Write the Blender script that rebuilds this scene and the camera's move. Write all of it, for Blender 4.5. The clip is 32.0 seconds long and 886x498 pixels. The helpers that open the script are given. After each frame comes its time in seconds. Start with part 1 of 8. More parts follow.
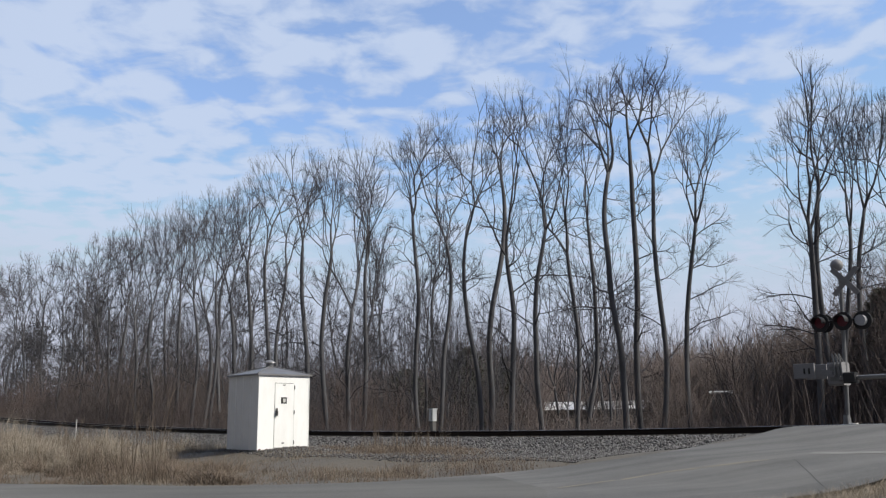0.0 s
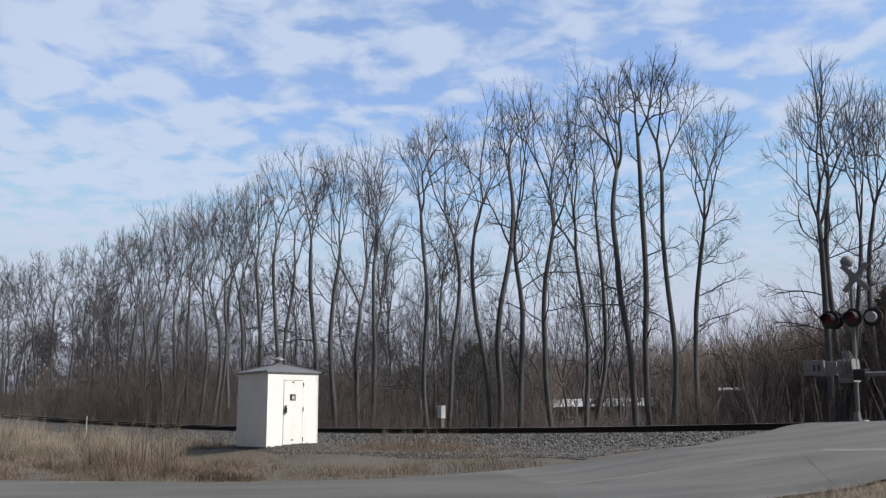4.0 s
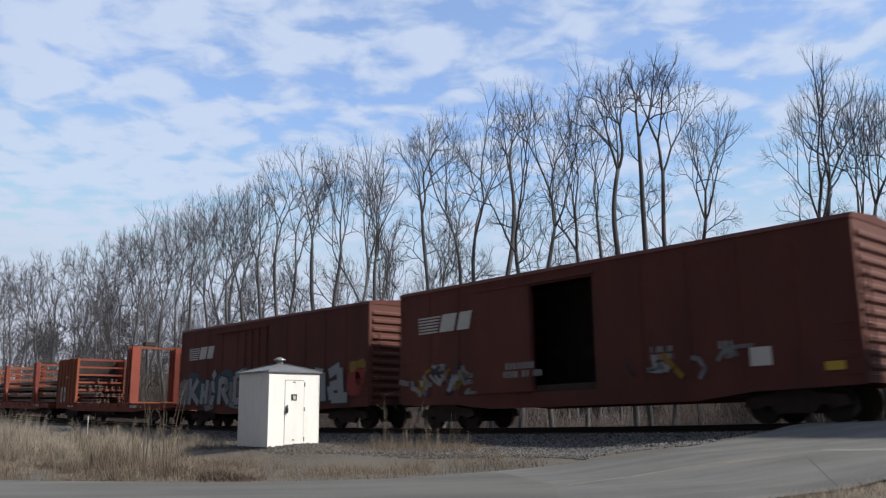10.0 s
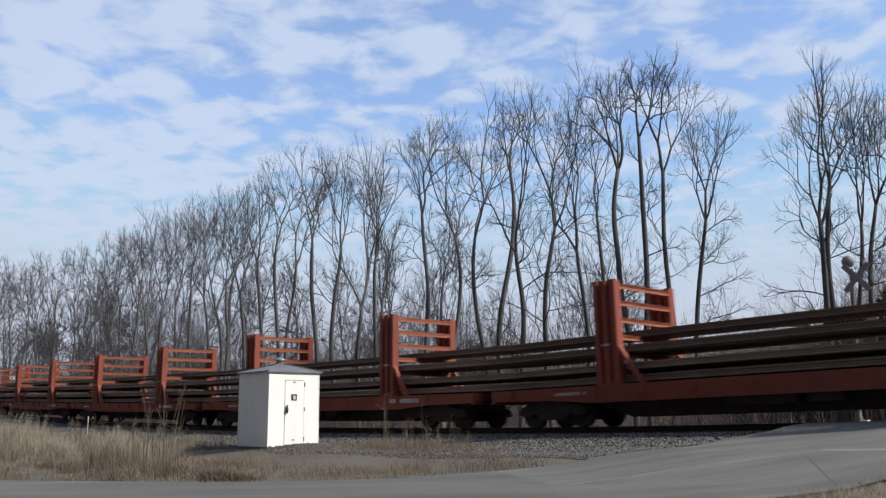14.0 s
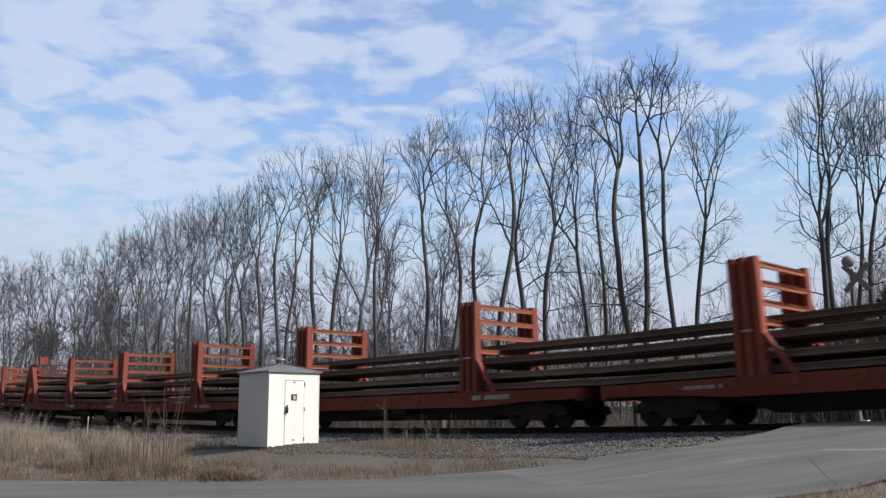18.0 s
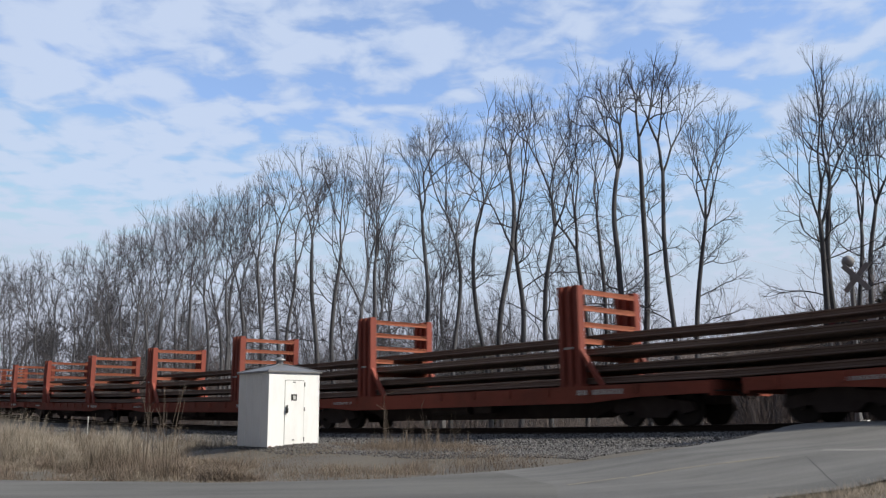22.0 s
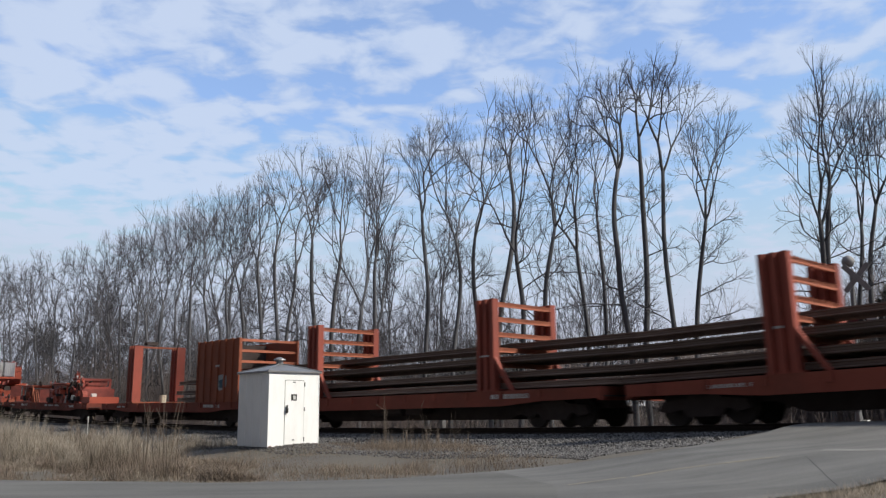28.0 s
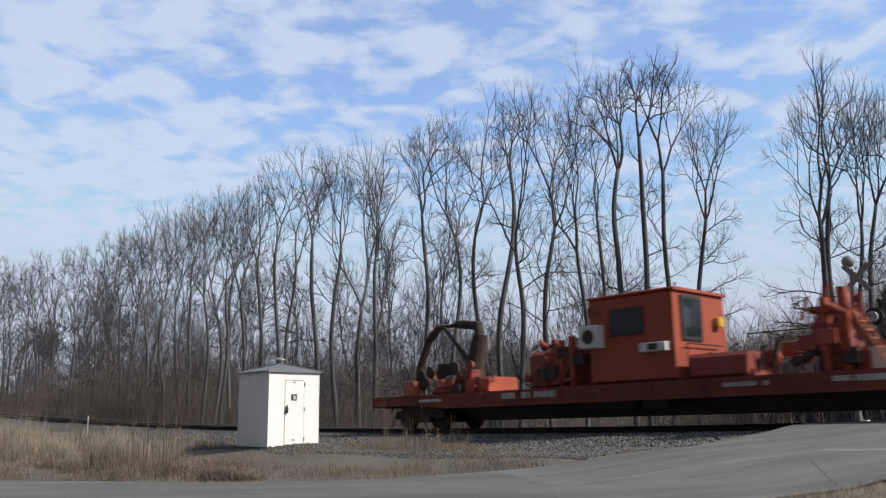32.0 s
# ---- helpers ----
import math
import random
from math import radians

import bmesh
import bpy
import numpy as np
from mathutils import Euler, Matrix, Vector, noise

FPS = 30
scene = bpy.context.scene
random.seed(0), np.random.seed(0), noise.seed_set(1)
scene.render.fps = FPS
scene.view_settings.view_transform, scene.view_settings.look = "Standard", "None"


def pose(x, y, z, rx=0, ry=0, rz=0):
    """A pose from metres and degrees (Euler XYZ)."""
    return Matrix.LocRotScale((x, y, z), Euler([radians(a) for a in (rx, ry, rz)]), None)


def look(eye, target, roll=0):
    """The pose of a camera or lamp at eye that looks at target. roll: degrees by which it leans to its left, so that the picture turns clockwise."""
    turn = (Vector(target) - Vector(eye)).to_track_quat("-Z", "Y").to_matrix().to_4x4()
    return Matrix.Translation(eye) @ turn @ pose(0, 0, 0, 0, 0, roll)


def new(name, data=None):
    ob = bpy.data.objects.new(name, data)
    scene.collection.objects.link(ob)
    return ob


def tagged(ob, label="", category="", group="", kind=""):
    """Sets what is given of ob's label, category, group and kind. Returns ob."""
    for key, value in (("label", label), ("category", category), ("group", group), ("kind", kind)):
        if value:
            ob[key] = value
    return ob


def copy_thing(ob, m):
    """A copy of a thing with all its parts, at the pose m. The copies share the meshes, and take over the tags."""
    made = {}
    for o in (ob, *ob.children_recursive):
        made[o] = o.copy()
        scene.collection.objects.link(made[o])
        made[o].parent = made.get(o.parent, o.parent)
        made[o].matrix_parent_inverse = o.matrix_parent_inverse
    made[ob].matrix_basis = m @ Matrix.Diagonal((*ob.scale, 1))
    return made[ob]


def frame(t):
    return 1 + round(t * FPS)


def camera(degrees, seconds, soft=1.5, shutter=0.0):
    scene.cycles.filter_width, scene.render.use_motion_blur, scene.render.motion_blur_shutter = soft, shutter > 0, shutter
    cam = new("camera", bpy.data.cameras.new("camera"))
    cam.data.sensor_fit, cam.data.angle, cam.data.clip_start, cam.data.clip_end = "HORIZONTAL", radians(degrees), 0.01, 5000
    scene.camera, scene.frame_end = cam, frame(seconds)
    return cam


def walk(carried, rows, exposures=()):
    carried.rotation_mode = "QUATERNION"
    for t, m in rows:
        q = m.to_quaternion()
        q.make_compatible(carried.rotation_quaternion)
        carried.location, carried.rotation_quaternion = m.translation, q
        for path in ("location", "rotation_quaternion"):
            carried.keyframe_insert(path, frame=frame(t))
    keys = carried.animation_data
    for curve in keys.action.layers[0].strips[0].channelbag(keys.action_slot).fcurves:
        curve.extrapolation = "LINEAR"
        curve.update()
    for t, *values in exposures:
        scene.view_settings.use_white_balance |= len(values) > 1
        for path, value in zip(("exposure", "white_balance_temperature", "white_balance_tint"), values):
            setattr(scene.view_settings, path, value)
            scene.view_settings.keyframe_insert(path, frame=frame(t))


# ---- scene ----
# ---------- camera: on a tripod, a slow pan that settles ----------
EYE = (0.0, 0.0, 0.195)
cam = camera(53.37, 32.0, soft=1.25, shutter=0.16)


def aim(dx, dy):
    """The resting view turned by small angles in degrees: to the right, upwards."""
    return Matrix.Translation(EYE) @ pose(0, 0, 0, 0, 0, 48.908 - dx) @ pose(0, 0, 0, 90 + 10.847 + dy, 0, 0) @ pose(0, 0, 0, 0, 0, -0.461)


walk(cam, [(0.0, aim(0.625, 0.185)), (0.5, aim(0.50, 0.135)), (1.0, aim(0.39, 0.085)), (1.5, aim(0.325, 0.04)),
           (2.0, aim(0.275, 0.01)), (2.5, aim(0.22, 0.0)), (3.0, aim(0.165, 0.0)), (3.5, aim(0.115, 0.0)),
           (5.0, aim(0.01, 0.0)), (5.5, aim(0.0, 0.0)), (32.0, aim(0.0, 0.0))],
     exposures=[(0.0, -0.05), (8.5, -0.05), (9.5, -0.06), (10.0, 0.02), (10.6, 0.16), (11.2, 0.16), (12.5, 0.06), (14.0, 0.0), (32.0, 0.0)])

# ---------- sky and sun ----------
SUN_AZ, SUN_EL = 57.0, 39.0     # degrees clockwise from +Y, above the horizon
world = bpy.data.worlds.new("World")
scene.world = world
world.use_nodes = True
wn, wl = world.node_tree.nodes, world.node_tree.links
wn.clear()


def wnode(kind, **values):
    n = wn.new(kind)
    for key, value in values.items():
        if key in n.inputs:
            n.inputs[key].default_value = value
    return n


def wmath(op, a, b=None):
    n = wn.new("ShaderNodeMath")
    n.operation = op
    for i, s in enumerate((a, b)):
        if s is None:
            continue
        if isinstance(s, (int, float)):
            n.inputs[i].default_value = s
        else:
            wl.new(s, n.inputs[i])
    return n.outputs[0]


sky = wn.new("ShaderNodeTexSky")
sky.sky_type = "NISHITA"
sky.sun_disc = False
sky.sun_elevation = radians(SUN_EL)
sky.sun_rotation = radians(SUN_AZ)
sky.air_density, sky.dust_density, sky.ozone_density = 1.0, 0.6, 1.5
tc = wn.new("ShaderNodeTexCoord")
sep = wn.new("ShaderNodeSeparateXYZ")
wl.new(tc.outputs["Generated"], sep.inputs[0])
up = wmath("ADD", wmath("MAXIMUM", sep.outputs[2], 0.0), 0.10)
plane = wn.new("ShaderNodeCombineXYZ")
wl.new(wmath("DIVIDE", sep.outputs[0], up), plane.inputs[0])
wl.new(wmath("DIVIDE", sep.outputs[1], up), plane.inputs[1])
aside = wn.new("ShaderNodeMapping")
aside.inputs["Rotation"].default_value = (0, 0, radians(-49))
wl.new(plane.outputs[0], aside.inputs[0])
turn = wn.new("ShaderNodeMapping")
turn.inputs["Scale"].default_value = (0.8, 0.80, 1.0)
turn.inputs["Location"].default_value = (3.1, 1.7, 0.0)
wl.new(aside.outputs[0], turn.inputs[0])


def cloud_noise(scale, detail, rough, distort):
    n = wnode("ShaderNodeTexNoise", Scale=scale, Detail=detail, Roughness=rough, Distortion=distort)
    wl.new(turn.outputs[0], n.inputs["Vector"])
    return n.outputs["Fac"]


puffs = cloud_noise(9.0, 6.0, 0.50, 0.25)
banks = cloud_noise(2.6, 3.0, 0.5, 0.2)
# cloud thickens to the south; that unseen sky is dimmed to deepen the shade
clear = wn.new("ShaderNodeMapRange")
clear.interpolation_type = "SMOOTHSTEP"
wl.new(sep.outputs[1], clear.inputs["Value"])
clear.inputs["From Min"].default_value, clear.inputs["From Max"].default_value = -0.75, 0.30
clear.inputs["To Min"].default_value, clear.inputs["To Max"].default_value = 0.0, 1.0
cover = wmath("ADD", wmath("ADD", wmath("MULTIPLY", puffs, 0.85), wmath("MULTIPLY", banks, 0.40)), wmath("MULTIPLY", wmath("SUBTRACT", 1.0, clear.outputs[0]), 0.2))
ramp = wn.new("ShaderNodeMapRange")
ramp.interpolation_type = "SMOOTHSTEP"
ramp.inputs["From Min"].default_value, ramp.inputs["From Max"].default_value = 0.47, 0.75
# a denser bank of cloud to the west
bank = wn.new("ShaderNodeMapRange")
bank.interpolation_type = "SMOOTHSTEP"
spread = wn.new("ShaderNodeVectorMath")
spread.operation = "DOT_PRODUCT"
wl.new(tc.outputs["Generated"], spread.inputs[0])
spread.inputs[1].default_value = (0.657, 0.754, 0.0)
wl.new(spread.outputs["Value"], bank.inputs["Value"])
bank.inputs["From Min"].default_value, bank.inputs["From Max"].default_value = -0.45, 0.05
bank.inputs["To Min"].default_value, bank.inputs["To Max"].default_value = 0.08, 0.0
wl.new(wmath("ADD", cover, bank.outputs[0]), ramp.inputs["Value"])
# a thin veil everywhere, thicker near the horizon
low = wn.new("ShaderNodeMapRange")
wl.new(sep.outputs[2], low.inputs["Value"])
low.inputs["From Min"].default_value, low.inputs["From Max"].default_value = 0.07, 0.30
low.inputs["To Min"].default_value, low.inputs["To Max"].default_value = 0.90, 0.26
fac = wmath("MINIMUM", wmath("MAXIMUM", wmath("MULTIPLY", ramp.outputs[0], 0.92), low.outputs[0]), 0.95)
shade = wnode("ShaderNodeMixRGB")
wl.new(wmath("MAXIMUM", ramp.outputs[0], wmath("MULTIPLY", low.outputs[0], 0.85)), shade.inputs[0])
shade.inputs[1].default_value, shade.inputs[2].default_value = (0.42, 0.51, 0.70, 1), (0.590, 0.688, 0.875, 1)
blue = wnode("ShaderNodeMixRGB")
blue.blend_type = "MULTIPLY"
blue.inputs[0].default_value = 1.0
wl.new(sky.outputs[0], blue.inputs[1])
blue.inputs[2].default_value = (0.178, 0.201, 0.235, 1)
# caps the sky's own brightness to remove the unseen glare round the sun
dull = wnode("ShaderNodeMixRGB")
dull.blend_type = "DARKEN"
dull.inputs[0].default_value = 1.0
wl.new(blue.outputs[0], dull.inputs[1])
dull.inputs[2].default_value = (0.75, 0.80, 0.92, 1)
mixed = wnode("ShaderNodeMixRGB")
wl.new(fac, mixed.inputs[0])
wl.new(dull.outputs[0], mixed.inputs[1])
wl.new(shade.outputs[0], mixed.inputs[2])
# dims the unseen southern sky, so sides facing the viewer stay dark
dim = wnode("ShaderNodeMixRGB")
wl.new(clear.outputs[0], dim.inputs[0])
dim.inputs[1].default_value, dim.inputs[2].default_value = (0.195, 0.180, 0.175, 1), (1, 1, 1, 1)
gloom = wnode("ShaderNodeMixRGB")
gloom.blend_type = "MULTIPLY"
gloom.inputs[0].default_value = 1.0
# a dull grey haze low over the horizon
haze = wn.new("ShaderNodeMapRange")
wl.new(sep.outputs[2], haze.inputs["Value"])
haze.inputs["From Min"].default_value, haze.inputs["From Max"].default_value = 0.08, 0.24
haze.inputs["To Min"].default_value, haze.inputs["To Max"].default_value = 0.85, 0.0
hazy = wnode("ShaderNodeMixRGB")
wl.new(haze.outputs[0], hazy.inputs[0])
wl.new(mixed.outputs[0], hazy.inputs[1])
hazy.inputs[2].default_value = (0.575, 0.615, 0.73, 1)
wl.new(hazy.outputs[0], gloom.inputs[1])
wl.new(dim.outputs[0], gloom.inputs[2])
bg = wnode("ShaderNodeBackground", Strength=1.0)
wl.new(gloom.outputs[0], bg.inputs[0])
wout = wn.new("ShaderNodeOutputWorld")
wl.new(bg.outputs[0], wout.inputs[0])

sun = new("sun", bpy.data.lights.new("sun", "SUN"))
sun.data.energy, sun.data.angle, sun.data.color = 4.85, radians(4.0), (1.0, 0.93, 0.82)
a, e = radians(SUN_AZ), radians(SUN_EL)
sun.matrix_world = look((0, 0, 60), (-math.sin(a) * math.cos(e) * 50, -math.cos(a) * math.cos(e) * 50, 60 - math.sin(e) * 50))


# ---------- materials ----------
def material(name, color, rough=0.7, metal=0.0, vary=0.25, scale=3.0, fine=30.0, bump=0.1, dirt=None, dirt_amount=0.5, island=0.0, each=0.0, streak=1.0, spec=0.5):
    m = bpy.data.materials.new(name)
    m.use_nodes = True
    nt = m.node_tree
    ns, ln = nt.nodes, nt.links
    b = ns["Principled BSDF"]
    b.inputs["Roughness"].default_value, b.inputs["Metallic"].default_value = rough, metal
    b.inputs["Specular IOR Level"].default_value = spec
    t = ns.new("ShaderNodeTexCoord")
    mp = ns.new("ShaderNodeMapping")
    mp.inputs["Scale"].default_value = (1, 1, streak)
    ln.new(t.outputs["Object"], mp.inputs[0])

    def noisy(s, d, r=0.6):
        n = ns.new("ShaderNodeTexNoise")
        n.inputs["Scale"].default_value, n.inputs["Detail"].default_value, n.inputs["Roughness"].default_value = s, d, r
        ln.new(mp.outputs[0], n.inputs["Vector"])
        return n.outputs["Fac"]

    big, small = noisy(scale, 5.0), noisy(fine, 3.0)

    def mth(op, x, y):
        n = ns.new("ShaderNodeMath")
        n.operation = op
        for i, s in enumerate((x, y)):
            if isinstance(s, (int, float)):
                n.inputs[i].default_value = s
            else:
                ln.new(s, n.inputs[i])
        return n.outputs[0]

    k = mth("ADD", mth("MULTIPLY", mth("SUBTRACT", big, 0.5), 2.2 * vary), mth("MULTIPLY", mth("SUBTRACT", small, 0.5), 1.6 * vary))
    if island:
        g = ns.new("ShaderNodeNewGeometry")
        k = mth("ADD", k, mth("MULTIPLY", mth("SUBTRACT", g.outputs["Random Per Island"], 0.5), 2 * island))
    if each:
        o = ns.new("ShaderNodeObjectInfo")
        k = mth("ADD", k, mth("MULTIPLY", mth("SUBTRACT", o.outputs["Random"], 0.5), 2 * each))
    k = mth("MAXIMUM", mth("ADD", k, 1.0), 0.15)
    mul = ns.new("ShaderNodeMixRGB")
    mul.blend_type = "MULTIPLY"
    mul.inputs[0].default_value = 1.0
    mul.inputs[1].default_value = (*color, 1)
    ln.new(k, mul.inputs[2])
    out = mul.outputs[0]
    if dirt:
        r = ns.new("ShaderNodeMapRange")
        ln.new(noisy(scale * 0.6, 6.0, 0.7), r.inputs["Value"])
        r.inputs["From Min"].default_value, r.inputs["From Max"].default_value = 0.45, 0.68
        mx = ns.new("ShaderNodeMixRGB")
        ln.new(mth("MULTIPLY", r.outputs[0], dirt_amount), mx.inputs[0])
        ln.new(out, mx.inputs[1])
        mx.inputs[2].default_value = (*dirt, 1)
        out = mx.outputs[0]
    ln.new(out, b.inputs["Base Color"])
    if bump:
        bp = ns.new("ShaderNodeBump")
        bp.inputs["Strength"].default_value, bp.inputs["Distance"].default_value = bump, 0.02
        ln.new(small, bp.inputs["Height"])
        ln.new(bp.outputs[0], b.inputs["Normal"])
    return m


def glow(name, color, strength):
    m = bpy.data.materials.new(name)
    m.use_nodes = True
    b = m.node_tree.nodes["Principled BSDF"]
    b.inputs["Base Color"].default_value = (*color, 1)
    b.inputs["Emission Color"].default_value = (*color, 1)
    b.inputs["Emission Strength"].default_value = strength
    return m


def glassy(name, color=(0.02, 0.025, 0.03), rough=0.06):
    m = bpy.data.materials.new(name)
    m.use_nodes = True
    b = m.node_tree.nodes["Principled BSDF"]
    b.inputs["Base Color"].default_value = (*color, 1)
    b.inputs["Roughness"].default_value = rough
    b.inputs["Specular IOR Level"].default_value = 0.8
    return m


def lanes(m, angle, amount):
    """Long worn streaks along the run of the road."""
    nt = m.node_tree
    ns, ln = nt.nodes, nt.links
    b = ns["Principled BSDF"]
    src = b.inputs["Base Color"].links[0].from_socket
    t = ns.new("ShaderNodeTexCoord")
    cmb = ns.new("ShaderNodeCombineXYZ")
    c, s = math.cos(radians(angle)), math.sin(radians(angle))
    for i, (v, k) in enumerate((((c, s, 0), 0.16), ((-s, c, 0), 1.5))):
        dot = ns.new("ShaderNodeVectorMath")
        dot.operation = "DOT_PRODUCT"
        ln.new(t.outputs["Object"], dot.inputs[0])
        dot.inputs[1].default_value = tuple(q * k for q in v)
        ln.new(dot.outputs["Value"], cmb.inputs[i])
    n = ns.new("ShaderNodeTexNoise")
    n.inputs["Scale"].default_value, n.inputs["Detail"].default_value, n.inputs["Roughness"].default_value = 1.0, 5.0, 0.55
    ln.new(cmb.outputs[0], n.inputs["Vector"])
    r = ns.new("ShaderNodeMapRange")
    ln.new(n.outputs["Fac"], r.inputs["Value"])
    r.inputs["From Min"].default_value, r.inputs["From Max"].default_value = 0.3, 0.7
    r.inputs["To Min"].default_value, r.inputs["To Max"].default_value = 1 - amount, 1 + amount
    mul = ns.new("ShaderNodeMixRGB")
    mul.blend_type = "MULTIPLY"
    mul.inputs[0].default_value = 1.0
    ln.new(src, mul.inputs[1])
    ln.new(r.outputs[0], mul.inputs[2])
    ln.new(mul.outputs[0], b.inputs["Base Color"])
    return m


ASPHALT = lanes(material("asphalt", (0.112, 0.110, 0.101), 0.9, 0, 0.22, 0.35, 90, 0.25, (0.085, 0.083, 0.079), 0.5), 34, 0.22)
ASPHALT_OLD = lanes(material("weathered_asphalt", (0.118, 0.117, 0.112), 0.9, 0, 0.40, 0.4, 60, 0.35, (0.155, 0.151, 0.140), 0.6), 58, 0.28)
ROAD_PAINT = material("worn_road_paint", (0.198, 0.195, 0.179), 0.85, 0, 0.3, 2.5, 60, 0.1, (0.13, 0.127, 0.118), 0.9)
FADED_PAINT = material("faded_road_paint", (0.200, 0.196, 0.183), 0.85, 0, 0.3, 2.0, 60, 0.1, (0.178, 0.173, 0.158), 0.95)
YELLOW_LINE = material("worn_yellow_road_paint", (0.200, 0.180, 0.140), 0.85, 0, 0.2, 2.5, 60, 0.1, (0.13, 0.125, 0.113), 0.95)
EARTH = material("earth", (0.096, 0.087, 0.076), 0.95, 0, 0.35, 0.8, 25, 0.5, (0.132, 0.112, 0.082), 0.7)
BALLAST = material("ballast", (0.054, 0.052, 0.051), 0.9, 0, 0.5, 2.0, 45, 0.8, (0.07, 0.066, 0.062), 0.4)
STONE = material("ballast_stone", (0.095, 0.092, 0.091), 0.85, 0, 0.15, 2, 60, 0.2, island=0.95)
STRAW = material("dry_grass", (0.209, 0.181, 0.143), 0.85, 0, 0.3, 0.35, 8, 0.0, (0.130, 0.102, 0.077), 0.7, island=0.6)
GREENISH = material("short_winter_grass", (0.090, 0.078, 0.053), 0.9, 0, 0.2, 0.5, 8, 0.0, (0.085, 0.064, 0.038), 0.6, island=0.35)
STALK = material("dry_weed_stalk", (0.143, 0.112, 0.086), 0.9, 0, 0.2, 2, 20, 0.0, island=0.3)
BARK = material("bark", (0.108, 0.110, 0.120), 0.95, 0, 0.35, 1.2, 14, 0.6, (0.088, 0.086, 0.086), 0.5, spec=0.2)
TWIG = material("twigs", (0.078, 0.077, 0.085), 0.95, 0, 0.2, 1.0, 8, 0.0, island=0.2, spec=0.1)
BRUSH = material("bare_brush", (0.101, 0.087, 0.084), 0.95, 0, 0.25, 0.12, 5, 0.0, (0.122, 0.080, 0.068), 0.6, island=0.45, spec=0.1)
THICKET = material("dense_thicket_twigs", (0.152, 0.130, 0.123), 0.95, 0, 0.25, 0.12, 5, 0.0, (0.128, 0.100, 0.092), 0.6, island=0.4, spec=0.1)
NEEDLES = material("evergreen_needles", (0.115, 0.121, 0.097), 0.9, 0, 0.3, 1.5, 10, 0.0, island=0.4)
WHITE_PAINT = material("white_painted_steel", (0.86, 0.87, 0.86), 0.5, 0, 0.05, 1.5, 40, 0.03, (0.62, 0.61, 0.57), 0.4, streak=0.3)
ROOF_STEEL = material("grey_roof_steel", (0.22, 0.22, 0.225), 0.42, 0.45, 0.2, 2, 40, 0.05, (0.2, 0.19, 0.18), 0.6)
DARK_GAP = material("dark_rubber", (0.02, 0.02, 0.02), 0.8, 0, 0.1, 3, 40, 0.0)
STEEL_RAIL = material("rusty_rail_side", (0.030, 0.022, 0.018), 0.75, 0.2, 0.25, 4, 60, 0.1, spec=0.2)
RAIL_HEAD = material("polished_rail_head", (0.42, 0.42, 0.42), 0.3, 0.9, 0.1, 4, 60, 0.0)
TIE_WOOD = material("creosoted_tie", (0.040, 0.034, 0.028), 0.9, 0, 0.3, 3, 30, 0.3, each=0.25, spec=0.2)
ALU = material("aluminium_paint", (0.192, 0.195, 0.200), 0.5, 0.3, 0.12, 3, 40, 0.03, (0.08, 0.08, 0.08), 0.4)
BLACK_PAINT = material("black_enamel", (0.018, 0.018, 0.02), 0.5, 0, 0.2, 2, 40, 0.02)
RED_LENS = glow("red_lens_lit", (0.06, 0.008, 0.014), 0.10)
SIGNAL_GREY = material("signal_grey_paint", (0.240, 0.240, 0.250), 0.6, 0, 0.15, 3, 40, 0.03, (0.18, 0.18, 0.18), 0.5)
GLASS = glassy("dark_glass")
LOCO_BLACK = material("locomotive_black", (0.013, 0.015, 0.022), 0.5, 0, 0.25, 0.8, 25, 0.02, (0.020, 0.020, 0.024), 0.35, spec=0.2)
# black of the grimy gear; also serves the sheets that stand in for shade
UNDER_BLACK = material("grimy_gear_and_shade_black", (0.063, 0.051, 0.048), 0.85, 0, 0.3, 2.5, 30, 0.2, (0.040, 0.029, 0.024), 0.5, spec=0.1)
LOGO_WHITE = material("white_lettering", (0.55, 0.55, 0.53), 0.6, 0, 0.12, 3, 40, 0.0, (0.2, 0.18, 0.17), 0.35)
NOSE_STRIPE = material("cream_nose_stripe", (0.60, 0.54, 0.42), 0.55, 0, 0.08, 3, 40, 0.0)
SILL_STRIPE = material("pale_sill_stripe", (0.286, 0.260, 0.234), 0.7, 0, 0.3, 1.5, 40, 0.0)
WHEEL_STEEL = material("wheel_steel", (0.048, 0.041, 0.038), 0.7, 0.3, 0.25, 4, 40, 0.1, spec=0.15)
BOXCAR_RED = material("oxide_red_boxcar", (0.137, 0.048, 0.040), 0.75, 0, 0.2, 0.7, 20, 0.05, (0.070, 0.031, 0.028), 0.6, streak=0.35, spec=0.2)
# the sides' oxide red, darkened in colour because sun falls on the ends
BOXCAR_END = material("oxide_red_toned_for_sun", (0.105, 0.034, 0.026), 0.75, 0, 0.14, 0.8, 20, 0.05, (0.085, 0.032, 0.027), 0.5, streak=0.35)
ORANGE_RUST = material("faded_orange_steel", (0.255, 0.066, 0.028), 0.75, 0, 0.18, 0.9, 20, 0.06, (0.16, 0.05, 0.028), 0.6, streak=0.4)
RACK_RED = material("oxide_red_rack", (0.258, 0.055, 0.035), 0.75, 0, 0.18, 1.0, 20, 0.06, (0.12, 0.034, 0.024), 0.6, each=0.12, streak=0.4)
SHELF_ORANGE = material("orange_shelf_beam", (0.380, 0.115, 0.060), 0.75, 0, 0.18, 1.0, 20, 0.05, (0.25, 0.09, 0.05), 0.5)
